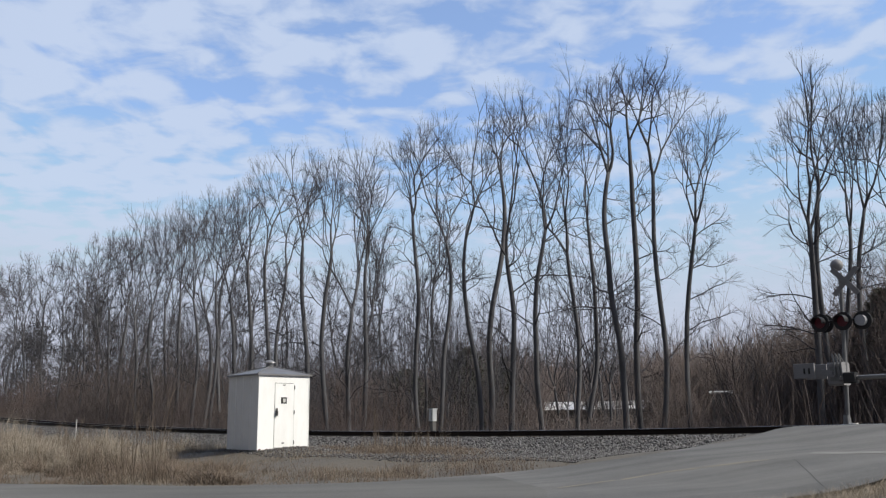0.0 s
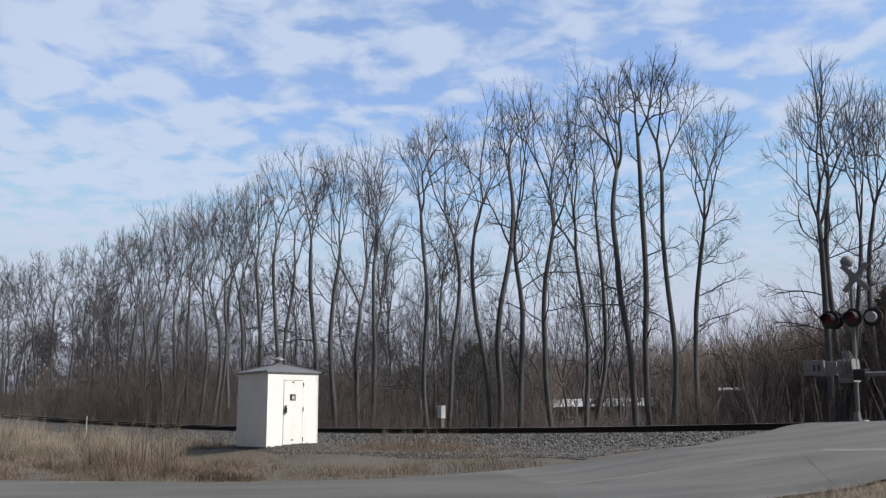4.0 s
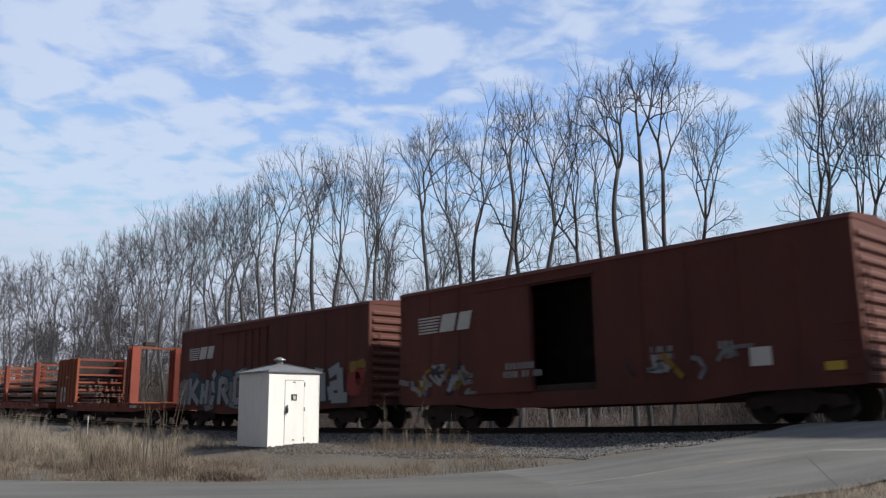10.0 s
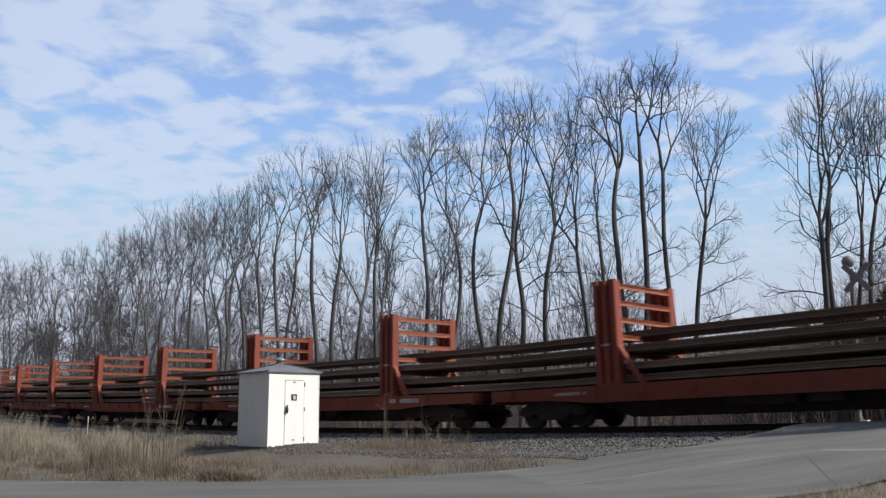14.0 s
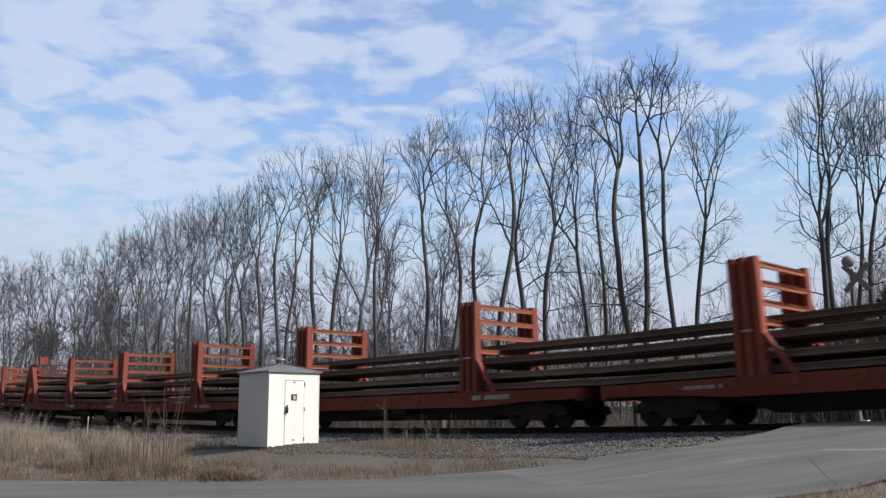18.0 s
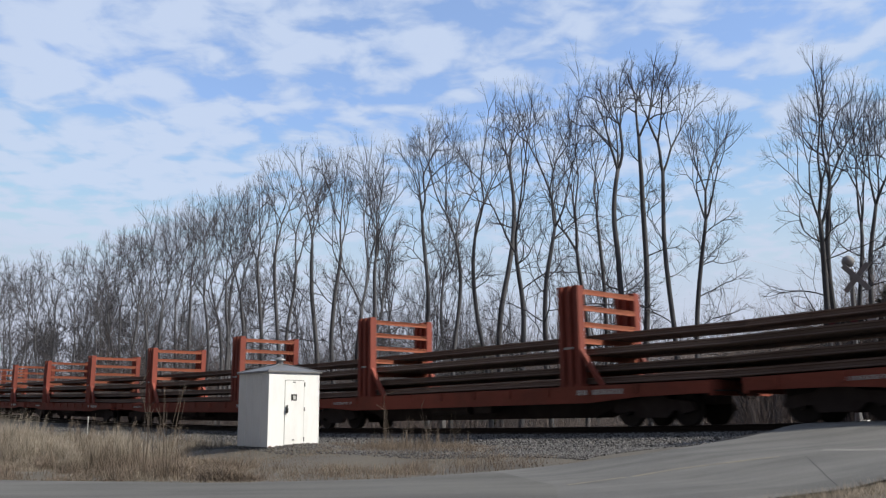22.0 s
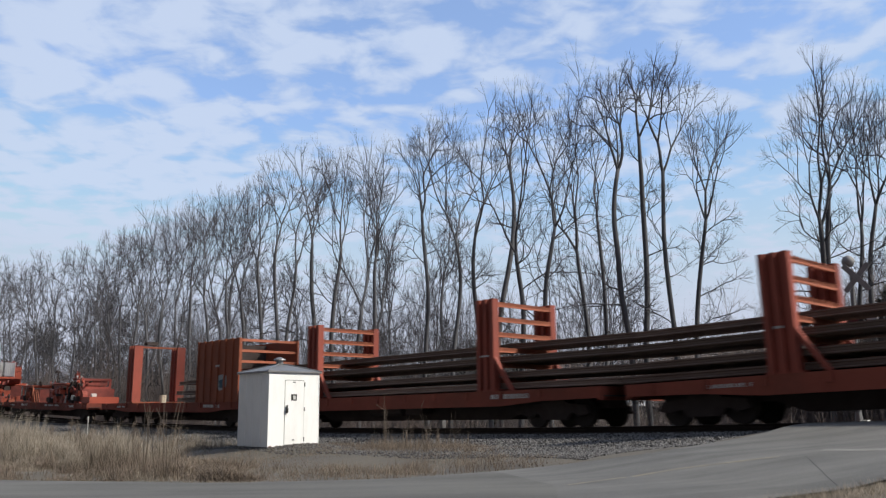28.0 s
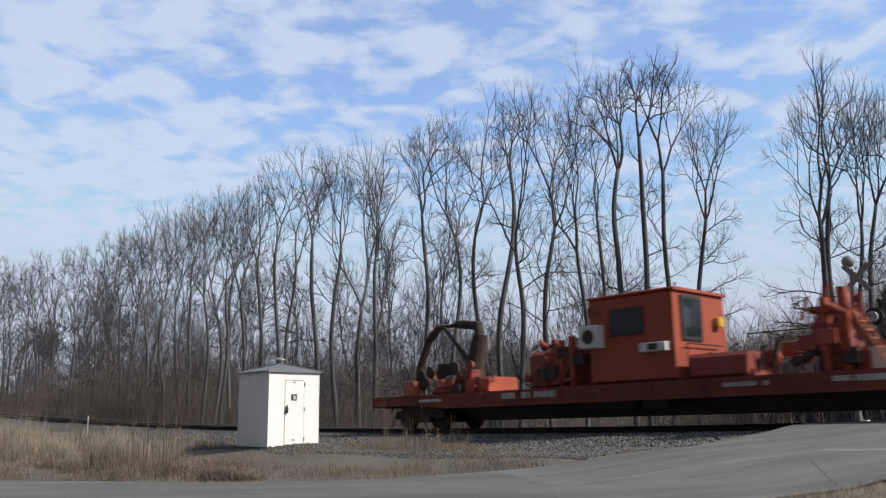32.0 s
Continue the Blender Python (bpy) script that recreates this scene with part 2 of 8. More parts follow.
DECK_RED = material("oxide_red_deck", (0.256, 0.070, 0.048), 0.8, 0, 0.22, 0.7, 20, 0.08, (0.15, 0.058, 0.040), 0.6, each=0.15, spec=0.2)
RAIL_LOAD = material("weathered_rail_load", (0.190, 0.142, 0.121), 0.7, 0.15, 0.3, 0.5, 30, 0.1, (0.13, 0.088, 0.068), 0.5, each=0.3, spec=0.15)
MACHINE_ORANGE = material("machine_orange", (0.386, 0.075, 0.039), 0.6, 0, 0.15, 1.2, 25, 0.04, (0.16, 0.04, 0.022), 0.5)
MACHINE_DECK = material("worn_machine_deck", (0.195, 0.057, 0.040), 0.8, 0, 0.3, 0.9, 20, 0.08, (0.085, 0.035, 0.027), 0.7, spec=0.2)
MACHINE_RED = material("greasy_dark_red", (0.250, 0.049, 0.035), 0.65, 0, 0.3, 1.6, 25, 0.05, (0.05, 0.018, 0.015), 0.7, each=0.25)
CABIN_ORANGE = material("cabin_orange", (0.31, 0.056, 0.026), 0.6, 0, 0.1, 1.0, 25, 0.03, (0.28, 0.06, 0.025), 0.4)
BLUE_TANK = material("blue_tank_paint", (0.035, 0.105, 0.25), 0.5, 0, 0.12, 1.5, 25, 0.02)
GREEN_TANK = material("dark_green_paint", (0.02, 0.075, 0.04), 0.6, 0, 0.15, 1.5, 25, 0.02)
CAB_GLASS = glassy("shaded_cab_glass", (0.012, 0.014, 0.016), 0.25)
CAB_GLASS.node_tree.nodes["Principled BSDF"].inputs["Specular IOR Level"].default_value = 0.25
SILVER = material("galvanised_steel", (0.42, 0.43, 0.46), 0.45, 0.4, 0.12, 2, 30, 0.02)
GREY_WALL = material("far_wall_grey", (0.20, 0.19, 0.18), 0.85, 0, 0.15, 0.8, 12, 0.0)
WHITE_ROOF = material("white_metal_roof", (0.82, 0.82, 0.82), 0.5, 0, 0.08, 0.4, 12, 0.0)
PALE = material("pale_container_paint", (0.6, 0.6, 0.58), 0.7, 0, 0.2, 2, 30, 0.0)
YELLOW = material("yellow_paint", (0.55, 0.36, 0.04), 0.6, 0, 0.15, 3, 30, 0.0)
SPRAY_WHITE = material("white_spray_paint", (0.281, 0.306, 0.318), 0.7, 0, 0.15, 2, 30, 0.0, (0.3, 0.35, 0.4), 0.4)
SPRAY_BLUE = material("blue_spray_paint", (0.030, 0.078, 0.114), 0.7, 0, 0.25, 2, 30, 0.0)
SPRAY_PALE = material("faded_grey_spray_paint", (0.20, 0.21, 0.23), 0.7, 0, 0.3, 2, 30, 0.0, (0.10, 0.05, 0.045), 0.6)
SPRAY_DARK = material("dark_spray_outline", (0.03, 0.035, 0.045), 0.7, 0, 0.2, 2, 30, 0.0)
SPRAY_RED = material("red_spray_paint", (0.24, 0.028, 0.026), 0.7, 0, 0.2, 2, 30, 0.0)
SPRAY_YELLOW = material("yellow_spray_paint", (0.248, 0.138, 0.017), 0.7, 0, 0.2, 2, 30, 0.0)


# ---------- mesh tools ----------
class Shape:
    """Collects simple solids into one mesh."""

    def __init__(self):
        self.v, self.f = [], []

    def solid(self, verts, faces):
        n = len(self.v)
        self.v += [tuple(p) for p in verts]
        self.f += [tuple(i + n for i in q) for q in faces]
        return self

    def box(self, x0, x1, y0, y1, z0, z1, b=0.0):
        if b:
            poly = [(y0 + b, z0), (y1 - b, z0), (y1, z0 + b), (y1, z1 - b), (y1 - b, z1), (y0 + b, z1), (y0, z1 - b), (y0, z0 + b)]
            return self.prism(poly, "x", x0, x1)
        return self.solid([(x0, y0, z0), (x1, y0, z0), (x1, y1, z0), (x0, y1, z0), (x0, y0, z1), (x1, y0, z1), (x1, y1, z1), (x0, y1, z1)],
                          [(0, 3, 2, 1), (4, 5, 6, 7), (0, 1, 5, 4), (1, 2, 6, 5), (2, 3, 7, 6), (3, 0, 4, 7)])

    def prism(self, poly, axis, a0, a1):
        n = len(poly)
        put = {"x": lambda p, a: (a, p[0], p[1]), "y": lambda p, a: (p[0], a, p[1]), "z": lambda p, a: (p[0], p[1], a)}[axis]
        vs = [put(p, a0) for p in poly] + [put(p, a1) for p in poly]
        return self.solid(vs, [tuple(range(n))[::-1], tuple(range(n, 2 * n))] + [(i, (i + 1) % n, n + (i + 1) % n, n + i) for i in range(n)])

    def tube(self, pts, sides=8, caps=True):
        """pts: (place, radius) along a line."""
        n0 = len(self.v)
        ref = None
        for i, (p, r) in enumerate(pts):
            q0, q1 = Vector(pts[max(i - 1, 0)][0]), Vector(pts[min(i + 1, len(pts) - 1)][0])
            d = (q1 - q0)
            d = d.normalized() if d.length > 1e-9 else Vector((0, 0, 1))
            if ref is None:
                ref = Vector((1, 0, 0)) if abs(d.x) < 0.8 else Vector((0, 1, 0))
            u = d.cross(ref).normalized()
            w = d.cross(u)
            px, py, pz = p
            for k in range(sides):
                a = 2 * math.pi * k / sides
                c, s = math.cos(a) * r, math.sin(a) * r
                self.v.append((px + u.x * c + w.x * s, py + u.y * c + w.y * s, pz + u.z * c + w.z * s))
        for i in range(len(pts) - 1):
            for k in range(sides):
                a, b = n0 + i * sides + k, n0 + i * sides + (k + 1) % sides
                self.f.append((a, b, b + sides, a + sides))
        if caps:
            self.f.append(tuple(n0 + k for k in range(sides))[::-1])
            self.f.append(tuple(len(self.v) - sides + k for k in range(sides)))
        return self

    def rod(self, p, q, r, sides=6):
        return self.tube([(p, r), (q, r)], sides)

    def disc(self, c, axis, r, width, sides=20):
        h = Vector({"x": (1, 0, 0), "y": (0, 1, 0), "z": (0, 0, 1)}[axis]) * width / 2
        c = Vector(c)
        return self.tube([(c - h, r), (c + h, r)], sides)

    def mesh(self, name, mat, smooth=False, fix=True):
        me = bpy.data.meshes.new(name)
        me.from_pydata(self.v, [], self.f)
        if fix and len(self.f) < 6000:
            bm = bmesh.new()
            bm.from_mesh(me)
            bmesh.ops.recalc_face_normals(bm, faces=bm.faces)
            bm.to_mesh(me)
            bm.free()
        me.materials.append(mat)
        if smooth:
            me.polygons.foreach_set("use_smooth", [True] * len(me.polygons))
        me.update()
        return me


def part(name, shape, mat, parent=None, label="", smooth=False):
    ob = new(name, shape.mesh(name, mat, smooth) if isinstance(shape, Shape) else shape)
    if parent is not None:
        ob.parent = parent
    if label:
        tagged(ob, label)
    return ob


def thing(name, label, category, group=""):
    ob = new(name)
    ob.empty_display_size = 0.2
    return tagged(ob, label, category, group)


def quick_mesh(name, verts, faces, mat, smooth=False):
    """A large mesh from numpy arrays; faces all of one size."""
    me = bpy.data.meshes.new(name)
    nv, (nf, k) = len(verts), faces.shape
    me.vertices.add(nv)
    me.vertices.foreach_set("co", np.ascontiguousarray(verts, dtype=np.float32).ravel())
    me.loops.add(nf * k)
    me.loops.foreach_set("vertex_index", np.ascontiguousarray(faces, dtype=np.int32).ravel())
    me.polygons.add(nf)
    me.polygons.foreach_set("loop_start", np.arange(0, nf * k, k, dtype=np.int32))
    me.materials.append(mat)
    me.update(calc_edges=True)
    me.validate()
    if smooth:
        me.polygons.foreach_set("use_smooth", [True] * nf)
    return me


# ---------- plan: the track's line, grade and the ground ----------
def track_y(x):
    c = np.clip(x, -100.0, 5.0)
    d = c + 35.0
    return 20.62 + 8.02e-4 * d * d + 1.604e-3 * d * (x - c)


def track_z(x):
    d = np.clip(x, -100.0, 5.0) + 35.0
    return 4.325e-4 * d * d - 5.88e-3 * d + 3.376e-6 * d ** 3 - 0.15


def side_x(y):
    """The western edge of the pavement."""
    return np.interp(y, [-60, 0, 5.9, 8.3, 10.4, 12.2, 12.8, 14.1, 17.0, 19.5, 80], [-75, -34, -22.0, -15.9, -13.3, -12.2, -11.5, -10.4, -10.0, -9.9, -9.9])


def east_x(y):
    return np.interp(y, [-60, 4, 10.9, 12.8, 15, 80], [30, -3.5, -6.2, -5.5, -5.0, -4.6])


def road_z(x, y):
    d = y - track_y(x)
    flat = np.interp(y, [-60, 0, 5.9, 8.3, 10.4, 12.2, 12.8, 14.1, 17.0, 19.0], [-1.4, -1.25, -1.1, -1.0, -0.90, -0.79, -0.70, -0.50, -0.25, -0.02])
    over = track_z(x) + np.interp(d, [-3, -1.5, 1.5, 4, 10, 30, 60], [-0.06, -0.010, -0.010, -0.05, -0.5, -1.2, -1.4])
    k = np.clip((d + 3.2) / 1.6, 0, 1)
    return flat * (1 - k) + over * k


def ground_z(x, y):
    d = y - track_y(x)
    bank = np.interp(d, [-60, -30, -13, -9, -7, -4.4, -1.9, 1.9, 4.2, 7, 14, 60, 300], [-1.5, -1.35, -1.15, -1.0, -0.72, -0.62, -0.39, -0.39, -0.75, -1.0, -1.1, -1.3, -1.3])
    z = (track_z(x) + 0.15) * np.clip(1.2 - np.abs(d) / 60, 0, 1) + bank
    z = z + 0.05 * np.sin(x * 0.9 + 1.3 * np.sin(y * 0.5)) * np.sin(y * 1.1) * np.clip(np.abs(d) / 3 - 1.2, 0, 1)
    # the gravel pad on which the shed stands
    z = z + 0.13 * np.exp(-(((x + 24.4) / 2.0) ** 2 + ((y - 14.2) / 1.5) ** 2) ** 2)
    west, east = side_x(y), east_x(y)
    out = np.maximum(west - x, x - east)
    k = np.clip(out / 1.5, 0, 1)
    k = k * k * (3 - 2 * k)
    return (road_z(x, y) - 0.08) * (1 - k) + z * k


def spaced(stops, steps):
    out = []
    for a, b, s in zip(stops[:-1], stops[1:], steps):
        out.append(np.linspace(a, b, max(2, int(round((b - a) / s)) + 1))[:-1])
    return np.concatenate(out + [[stops[-1]]])


def sheet(name, xs, ys, zfun, mat, keep=None):
    X, Y = np.meshgrid(xs, ys, indexing="ij")
    V = np.stack([X, Y, zfun(X, Y)], -1).reshape(-1, 3)
    n, m = len(xs), len(ys)
    i, j = np.meshgrid(np.arange(n - 1), np.arange(m - 1), indexing="ij")
    q = (i * m + j).ravel()
    F = np.stack([q, q + m, q + m + 1, q + 1], -1)
    if keep is not None:
        c = V[F].mean(1)
        F = F[keep(c[:, 0], c[:, 1])]
    return new(name, quick_mesh(name, V, F, mat, True))


tagged(sheet("ground", spaced([-3500, -400, -160, -60, 5, 60, 3500], [300, 20, 2.0, 0.45, 3, 300]),
             spaced([-3500, -60, -20, 4, 34, 80, 300, 3500], [300, 4, 0.8, 0.4, 2.5, 20, 300]), ground_z, EARTH),
       "brown winter earth with dead grass beside the line", "ground", kind="structure")


def strip(name, xa, xb, ys, mat, lift, cross=14):
    """A sheet between two edges that run along y."""
    V, m = [], cross + 1
    for y in ys:
        for k in range(m):
            x = float(xa(y)) + (float(xb(y)) - float(xa(y))) * k / cross
            V.append((x, y, float(road_z(x, y)) + lift))
    V = np.array(V)
    n = len(ys)
    i, j = np.meshgrid(np.arange(n - 1), np.arange(cross), indexing="ij")
    q = (i * m + j).ravel()
    F = np.stack([q, q + 1, q + m + 1, q + m], -1)
    return new(name, quick_mesh(name, V, F, mat, True))


tagged(strip("road", side_x, east_x, spaced([-60, 0, 27, 70], [2, 0.3, 1.0]), ASPHALT_OLD, 0.0, 24),
       "weathered grey asphalt road that climbs over the crossing", "road", kind="structure")
tagged(strip("side_road", lambda y: side_x(y) + 0.15, lambda y: np.interp(y, [-60, 3, 9.6, 10.8, 11.2, 11.9], [-20, -7.6, -8.6, -9.7, -10.6, -12.1]), spaced([-60, 0, 11.8], [2, 0.3]), ASPHALT, 0.006, 16),
       "darker asphalt of the side road", "road", kind="structure")
# ---------- the track ----------
def frame_at(x):
    dx = 0.5
    return math.atan2(float(track_y(x + dx) - track_y(x - dx)), 2 * dx), math.atan2(float(track_z(x + dx) - track_z(x - dx)), 2 * dx)


def on_track(x, lift=0.0):
    """The pose of a car whose middle is at x on the line."""
    y0, y1 = float(track_y(x - 6)), float(track_y(x + 6))
    z0, z1 = float(track_z(x - 6)), float(track_z(x + 6))
    return pose(x, (y0 + y1) / 2, (z0 + z1) / 2 + lift, 0, -math.degrees(math.atan2(z1 - z0, 12)), math.degrees(math.atan2(y1 - y0, 12)))


def along(name, profile, mat, off, x0, x1, step, smooth=False):
    """A profile (across, up) swept along the line."""
    xs = np.concatenate([np.arange(x0, -200, 8.0), np.arange(max(x0, -200), x1 + step / 2, step)]) if x0 < -200 else np.arange(x0, x1 + step / 2, step)
    n = len(profile)
    V = []
    for x in xs:
        yaw, _ = frame_at(x)
        for a, h in profile:
            a += off
            V.append((x - math.sin(yaw) * a, float(track_y(x)) + math.cos(yaw) * a, float(track_z(x)) + h))
    F = [(i * n + k, i * n + (k + 1) % n, (i + 1) * n + (k + 1) % n, (i + 1) * n + k) for i in range(len(xs) - 1) for k in range(n)]
    s = Shape()
    s.v, s.f = V, F
    return new(name, s.mesh(name, mat, smooth))


RAIL = [(-0.070, -0.18), (0.070, -0.18), (0.070, -0.165), (0.012, -0.145), (0.009, -0.05), (0.036, -0.035), (0.036, -0.004), (-0.036, -0.004), (-0.036, -0.035), (-0.009, -0.05), (-0.012, -0.145), (-0.070, -0.165)]
HEAD = [(-0.030, -0.003), (0.030, -0.003), (0.026, 0.0), (-0.026, 0.0)]
for off in (-0.755, 0.755):
    r = along("track_rail", RAIL, STEEL_RAIL, off, -900, 420, 2.0)
    tagged(r, "rusty running rail with a polished head", "rail", kind="structure")
    h = along("rail_head", HEAD, RAIL_HEAD, off, -900, 420, 2.0)
    h.parent = r
sleepers = new("ties")
tagged(sleepers, "dark creosoted wooden ties under the rails", "ties", kind="structure")
tie_mesh = Shape().box(-0.115, 0.115, -1.3, 1.3, -0.36, -0.185, 0.02).mesh("tie", TIE_WOOD)
x = -95.0
rt = random.Random(4)
while x < -12:
    t = part("tie", tie_mesh, None, sleepers)
    t.matrix_basis = on_track(x) @ pose(0, rt.uniform(-0.05, 0.05), rt.uniform(-0.015, 0.01), 0, 0, rt.uniform(-1.5, 1.5))
    x += 0.54

# dark flangeway strips beside the rails of the crossing
for lo, hi in ((-0.83, -0.80), (-0.71, -0.655), (0.655, 0.71), (0.80, 0.83)):
    tagged(along("flangeway", [(lo, -0.2), (hi, -0.2), (hi, -0.004), (lo, -0.004)], DARK_GAP, 0.0, -9.9, -4.7, 0.5),
           "dark rubber flangeway strip beside the rail", "crossing", kind="structure")

# ballast bed
bed = along("ballast_bed", [(-4.4, -1.2), (4.4, -1.2), (4.3, -0.57), (1.75, -0.21), (-1.75, -0.21), (-4.3, -0.46)], BALLAST, 0.0, -900, -10.5, 1.0)
tagged(bed, "grey crushed-stone ballast bed of the track", "ballast", kind="structure")
bed2 = along("ballast_bed_east", [(-4.4, -1.2), (4.4, -1.2), (4.3, -0.57), (1.75, -0.21), (-1.75, -0.21), (-4.3, -0.46)], BALLAST, 0.0, -4.6, 420, 2.0)
tagged(bed2, "grey crushed-stone ballast bed of the track", "ballast", kind="structure")


def scatter_stones(name, count, x0, x1, d0, d1, size, seed, bias=1.0):
    rng = np.random.default_rng(seed)
    k = rng.random(count) ** bias
    xs = x1 - (x1 - x0) * k
    ds = rng.uniform(d0, d1, count)
    ys = track_y(xs) + ds
    prof = np.interp(ds, [-8, -6, -4.3, -1.75, 1.75, 4.3], [-0.65, -0.53, -0.46, -0.21, -0.21, -0.57]) + track_z(xs)
    zs = np.where(ds < -4.3, ground_z(xs, ys), prof)
    octa = np.array([(1, 0, 0), (0, 1, 0), (-1, 0, 0), (0, -1, 0), (0, 0, 1), (0, 0, -1)], float)
    faces = np.array([(0, 1, 4), (1, 2, 4), (2, 3, 4), (3, 0, 4), (1, 0, 5), (2, 1, 5), (3, 2, 5), (0, 3, 5)])
    V = octa[None] * rng.uniform(0.6, 1.25, (count, 6, 1)) * (size * rng.uniform(0.5, 1.3, (count, 1, 1))) * np.array([1, 1, 0.75])
    V = V + rng.normal(0, size * 0.12, V.shape)
    a = rng.uniform(0, 6.28, count)
    c, s = np.cos(a)[:, None], np.sin(a)[:, None]
    vx, vy = V[..., 0] * c - V[..., 1] * s, V[..., 0] * s + V[..., 1] * c
    V = np.stack([vx + xs[:, None], vy + ys[:, None], V[..., 2] + zs[:, None] + size * 0.2], -1).reshape(-1, 3)
    F = (faces[None] + (np.arange(count) * 6)[:, None, None]).reshape(-1, 3)
    return new(name, quick_mesh(name, V, F, STONE))


tagged(scatter_stones("ballast_stones", 26000, -60, -10.6, -4.4, -0.9, 0.042, 7, 1.5), "loose grey ballast stones on the bank", "gravel", kind="stuff")
tagged(scatter_stones("scattered_gravel", 30000, -45, -11.5, -7.4, -4.2, 0.030, 8, 1.3), "scattered gravel at the foot of the bank", "gravel", kind="stuff")


# ---------- trees ----------
def make_tree(name, seed, height, lean, fork, stems, reach, levels, label, fine=0.0075, arms=0):
    """A bare tree: a winding trunk, leaders that fork again and again, and fans of twigs that end on a domed outline."""
    rnd = random.Random(seed)
    trunk, crown = Shape(), Shape()
    side = Vector((math.cos(radians(48.9)), math.sin(radians(48.9)), 0))
    top = height * (1 - fork)
    ratio = 0.87
    first = top * (1 - ratio) / (1 - ratio ** (levels + 1)) * 1.02

    def curve(p, d, length, r, end, step, up, wig, keep=0.0):
        n = max(2, int(length / step))
        pts, w = [], Vector((rnd.gauss(0, wig), rnd.gauss(0, wig), 0))
        for i in range(n + 1):
            pts.append((p.copy(), r + (end - r) * i / n))
            w = w * 0.5 + Vector((rnd.gauss(0, wig), rnd.gauss(0, wig), rnd.gauss(0, wig * 0.5)))
            d = (d + w + Vector((-p.x * keep, -p.y * keep, up))).normalized()
            p = p + d * (length / n)
        return pts, d

    def turned(q, angle, about):
        u = q.cross(Vector((0, 0, 1)) if abs(q.z) < 0.95 else Vector((1, 0, 0))).normalized()
        v = q.cross(u)
        a = radians(angle)
        return (q * math.cos(a) + (u * math.cos(about) + v * math.sin(about)) * math.sin(a)).normalized()

    def fan(p, d, L, r, count):
        """The last fine twigs."""
        for k in range(count):
            e = turned(d, rnd.uniform(6, 48), rnd.uniform(0, 6.28))
            e = (e + Vector((0, 0, 0.03))).normalized()
            m = p + e * L * rnd.uniform(0.35, 0.6)
            t = m + (e + Vector((rnd.gauss(0, 0.2), rnd.gauss(0, 0.2), rnd.uniform(-0.05, 0.3)))).normalized() * L * rnd.uniform(0.3, 0.55)
            crown.tube([(p, r), (m, r * 0.75), (t, r * 0.45)], 3, False)
            if rnd.random() < 0.7:
                s = m + turned(e, rnd.uniform(20, 45), rnd.uniform(0, 6.28)) * L * rnd.uniform(0.25, 0.5)
                crown.tube([(m, r * 0.7), (s, r * 0.45)], 3, False)

    def grow(p, d, L, r, level, up, wig=0.085):
        thick = max(r, fine * 1.25)
        end = max(r * 0.86, fine * 1.1)
        pts, d = curve(p, d, L, thick, end, 0.34, up * (0.5 + 0.18 * level), wig)
        (trunk if r > 0.04 else crown).tube(pts, 6 if r > 0.04 else (4 if r > 0.018 else 3), False)
        p = pts[-1][0]
        # side shoots on the way, longer ones on the thicker limbs
        for q in pts[1:-1]:
            roll = rnd.random()
            e = turned(d, rnd.uniform(32, 62), rnd.uniform(0, 6.28))
            if level >= 3 and roll < 0.26:
                grow(q[0], e, first * rnd.uniform(0.35, 0.65), r * 0.34, 1, 0.06)
            elif roll < 0.45:
                fan(q[0], e, rnd.uniform(0.45, 0.95), fine * 0.9, 2)
        if level <= 0:
            fan(p, d, max(L * 1.1, 0.5), fine, 4)
            return
        about = rnd.uniform(0, 6.28)
        grow(p, turned(d, rnd.uniform(8, 17), about), L * ratio * rnd.uniform(0.9, 1.08), r * 0.80, level - 1, up, wig)
        grow(p, turned(d, rnd.uniform(28, 50), about + math.pi + rnd.uniform(-0.5, 0.5)), L * ratio * rnd.uniform(0.75, 1.0), r * 0.66, level - 1, up * 1.1, wig)

    r0 = (0.0062 * height + 0.012) * rnd.uniform(0.86, 1.14)
    pts, d = curve(Vector((0, 0, -0.4)), Vector((rnd.gauss(0, 0.03), rnd.gauss(0, 0.03), 1)).normalized(), height * fork + 0.4, r0 * 1.1, r0 * 0.80, 0.6, 0.06, 0.024, 0.10)
    pts[0] = (pts[0][0], r0 * 1.35)
    trunk.tube(pts, 10, True)
    base = pts[-1][0]
    phase = rnd.uniform(0, 6.28)
    for k in range(stems):
        a = phase + 2 * math.pi * k / stems + rnd.uniform(-0.4, 0.4)
        tilt = rnd.uniform(8, 18) if k == 0 else rnd.uniform(22, 38)
        L = first * rnd.uniform(0.95, 1.1) if k == 0 else first * rnd.uniform(0.8, 1.05)
        grow(base - d * 0.08, turned(d, tilt, a), L, r0 * (0.70 if k == 0 else rnd.uniform(0.48, 0.62)), levels, 0.055)
    # crooked lower limbs that reach out and turn up
    for _ in range(rnd.randint(4, 7) if levels > 3 else 1):
        i = rnd.randint(int(len(pts) * 0.35), len(pts) - 2)
        e = turned(Vector((0, 0, 1)), rnd.uniform(48, 78), rnd.uniform(0, 6.28))
        grow(pts[i][0], e, first * rnd.uniform(0.35, 0.7), r0 * rnd.uniform(0.17, 0.32), min(3, levels), 0.06, 0.15)
    # long low arms to the east, or to the west where arms is negative
    for k in range(abs(arms)):
        q = pts[int(len(pts) * (0.55 + 0.13 * k))][0]
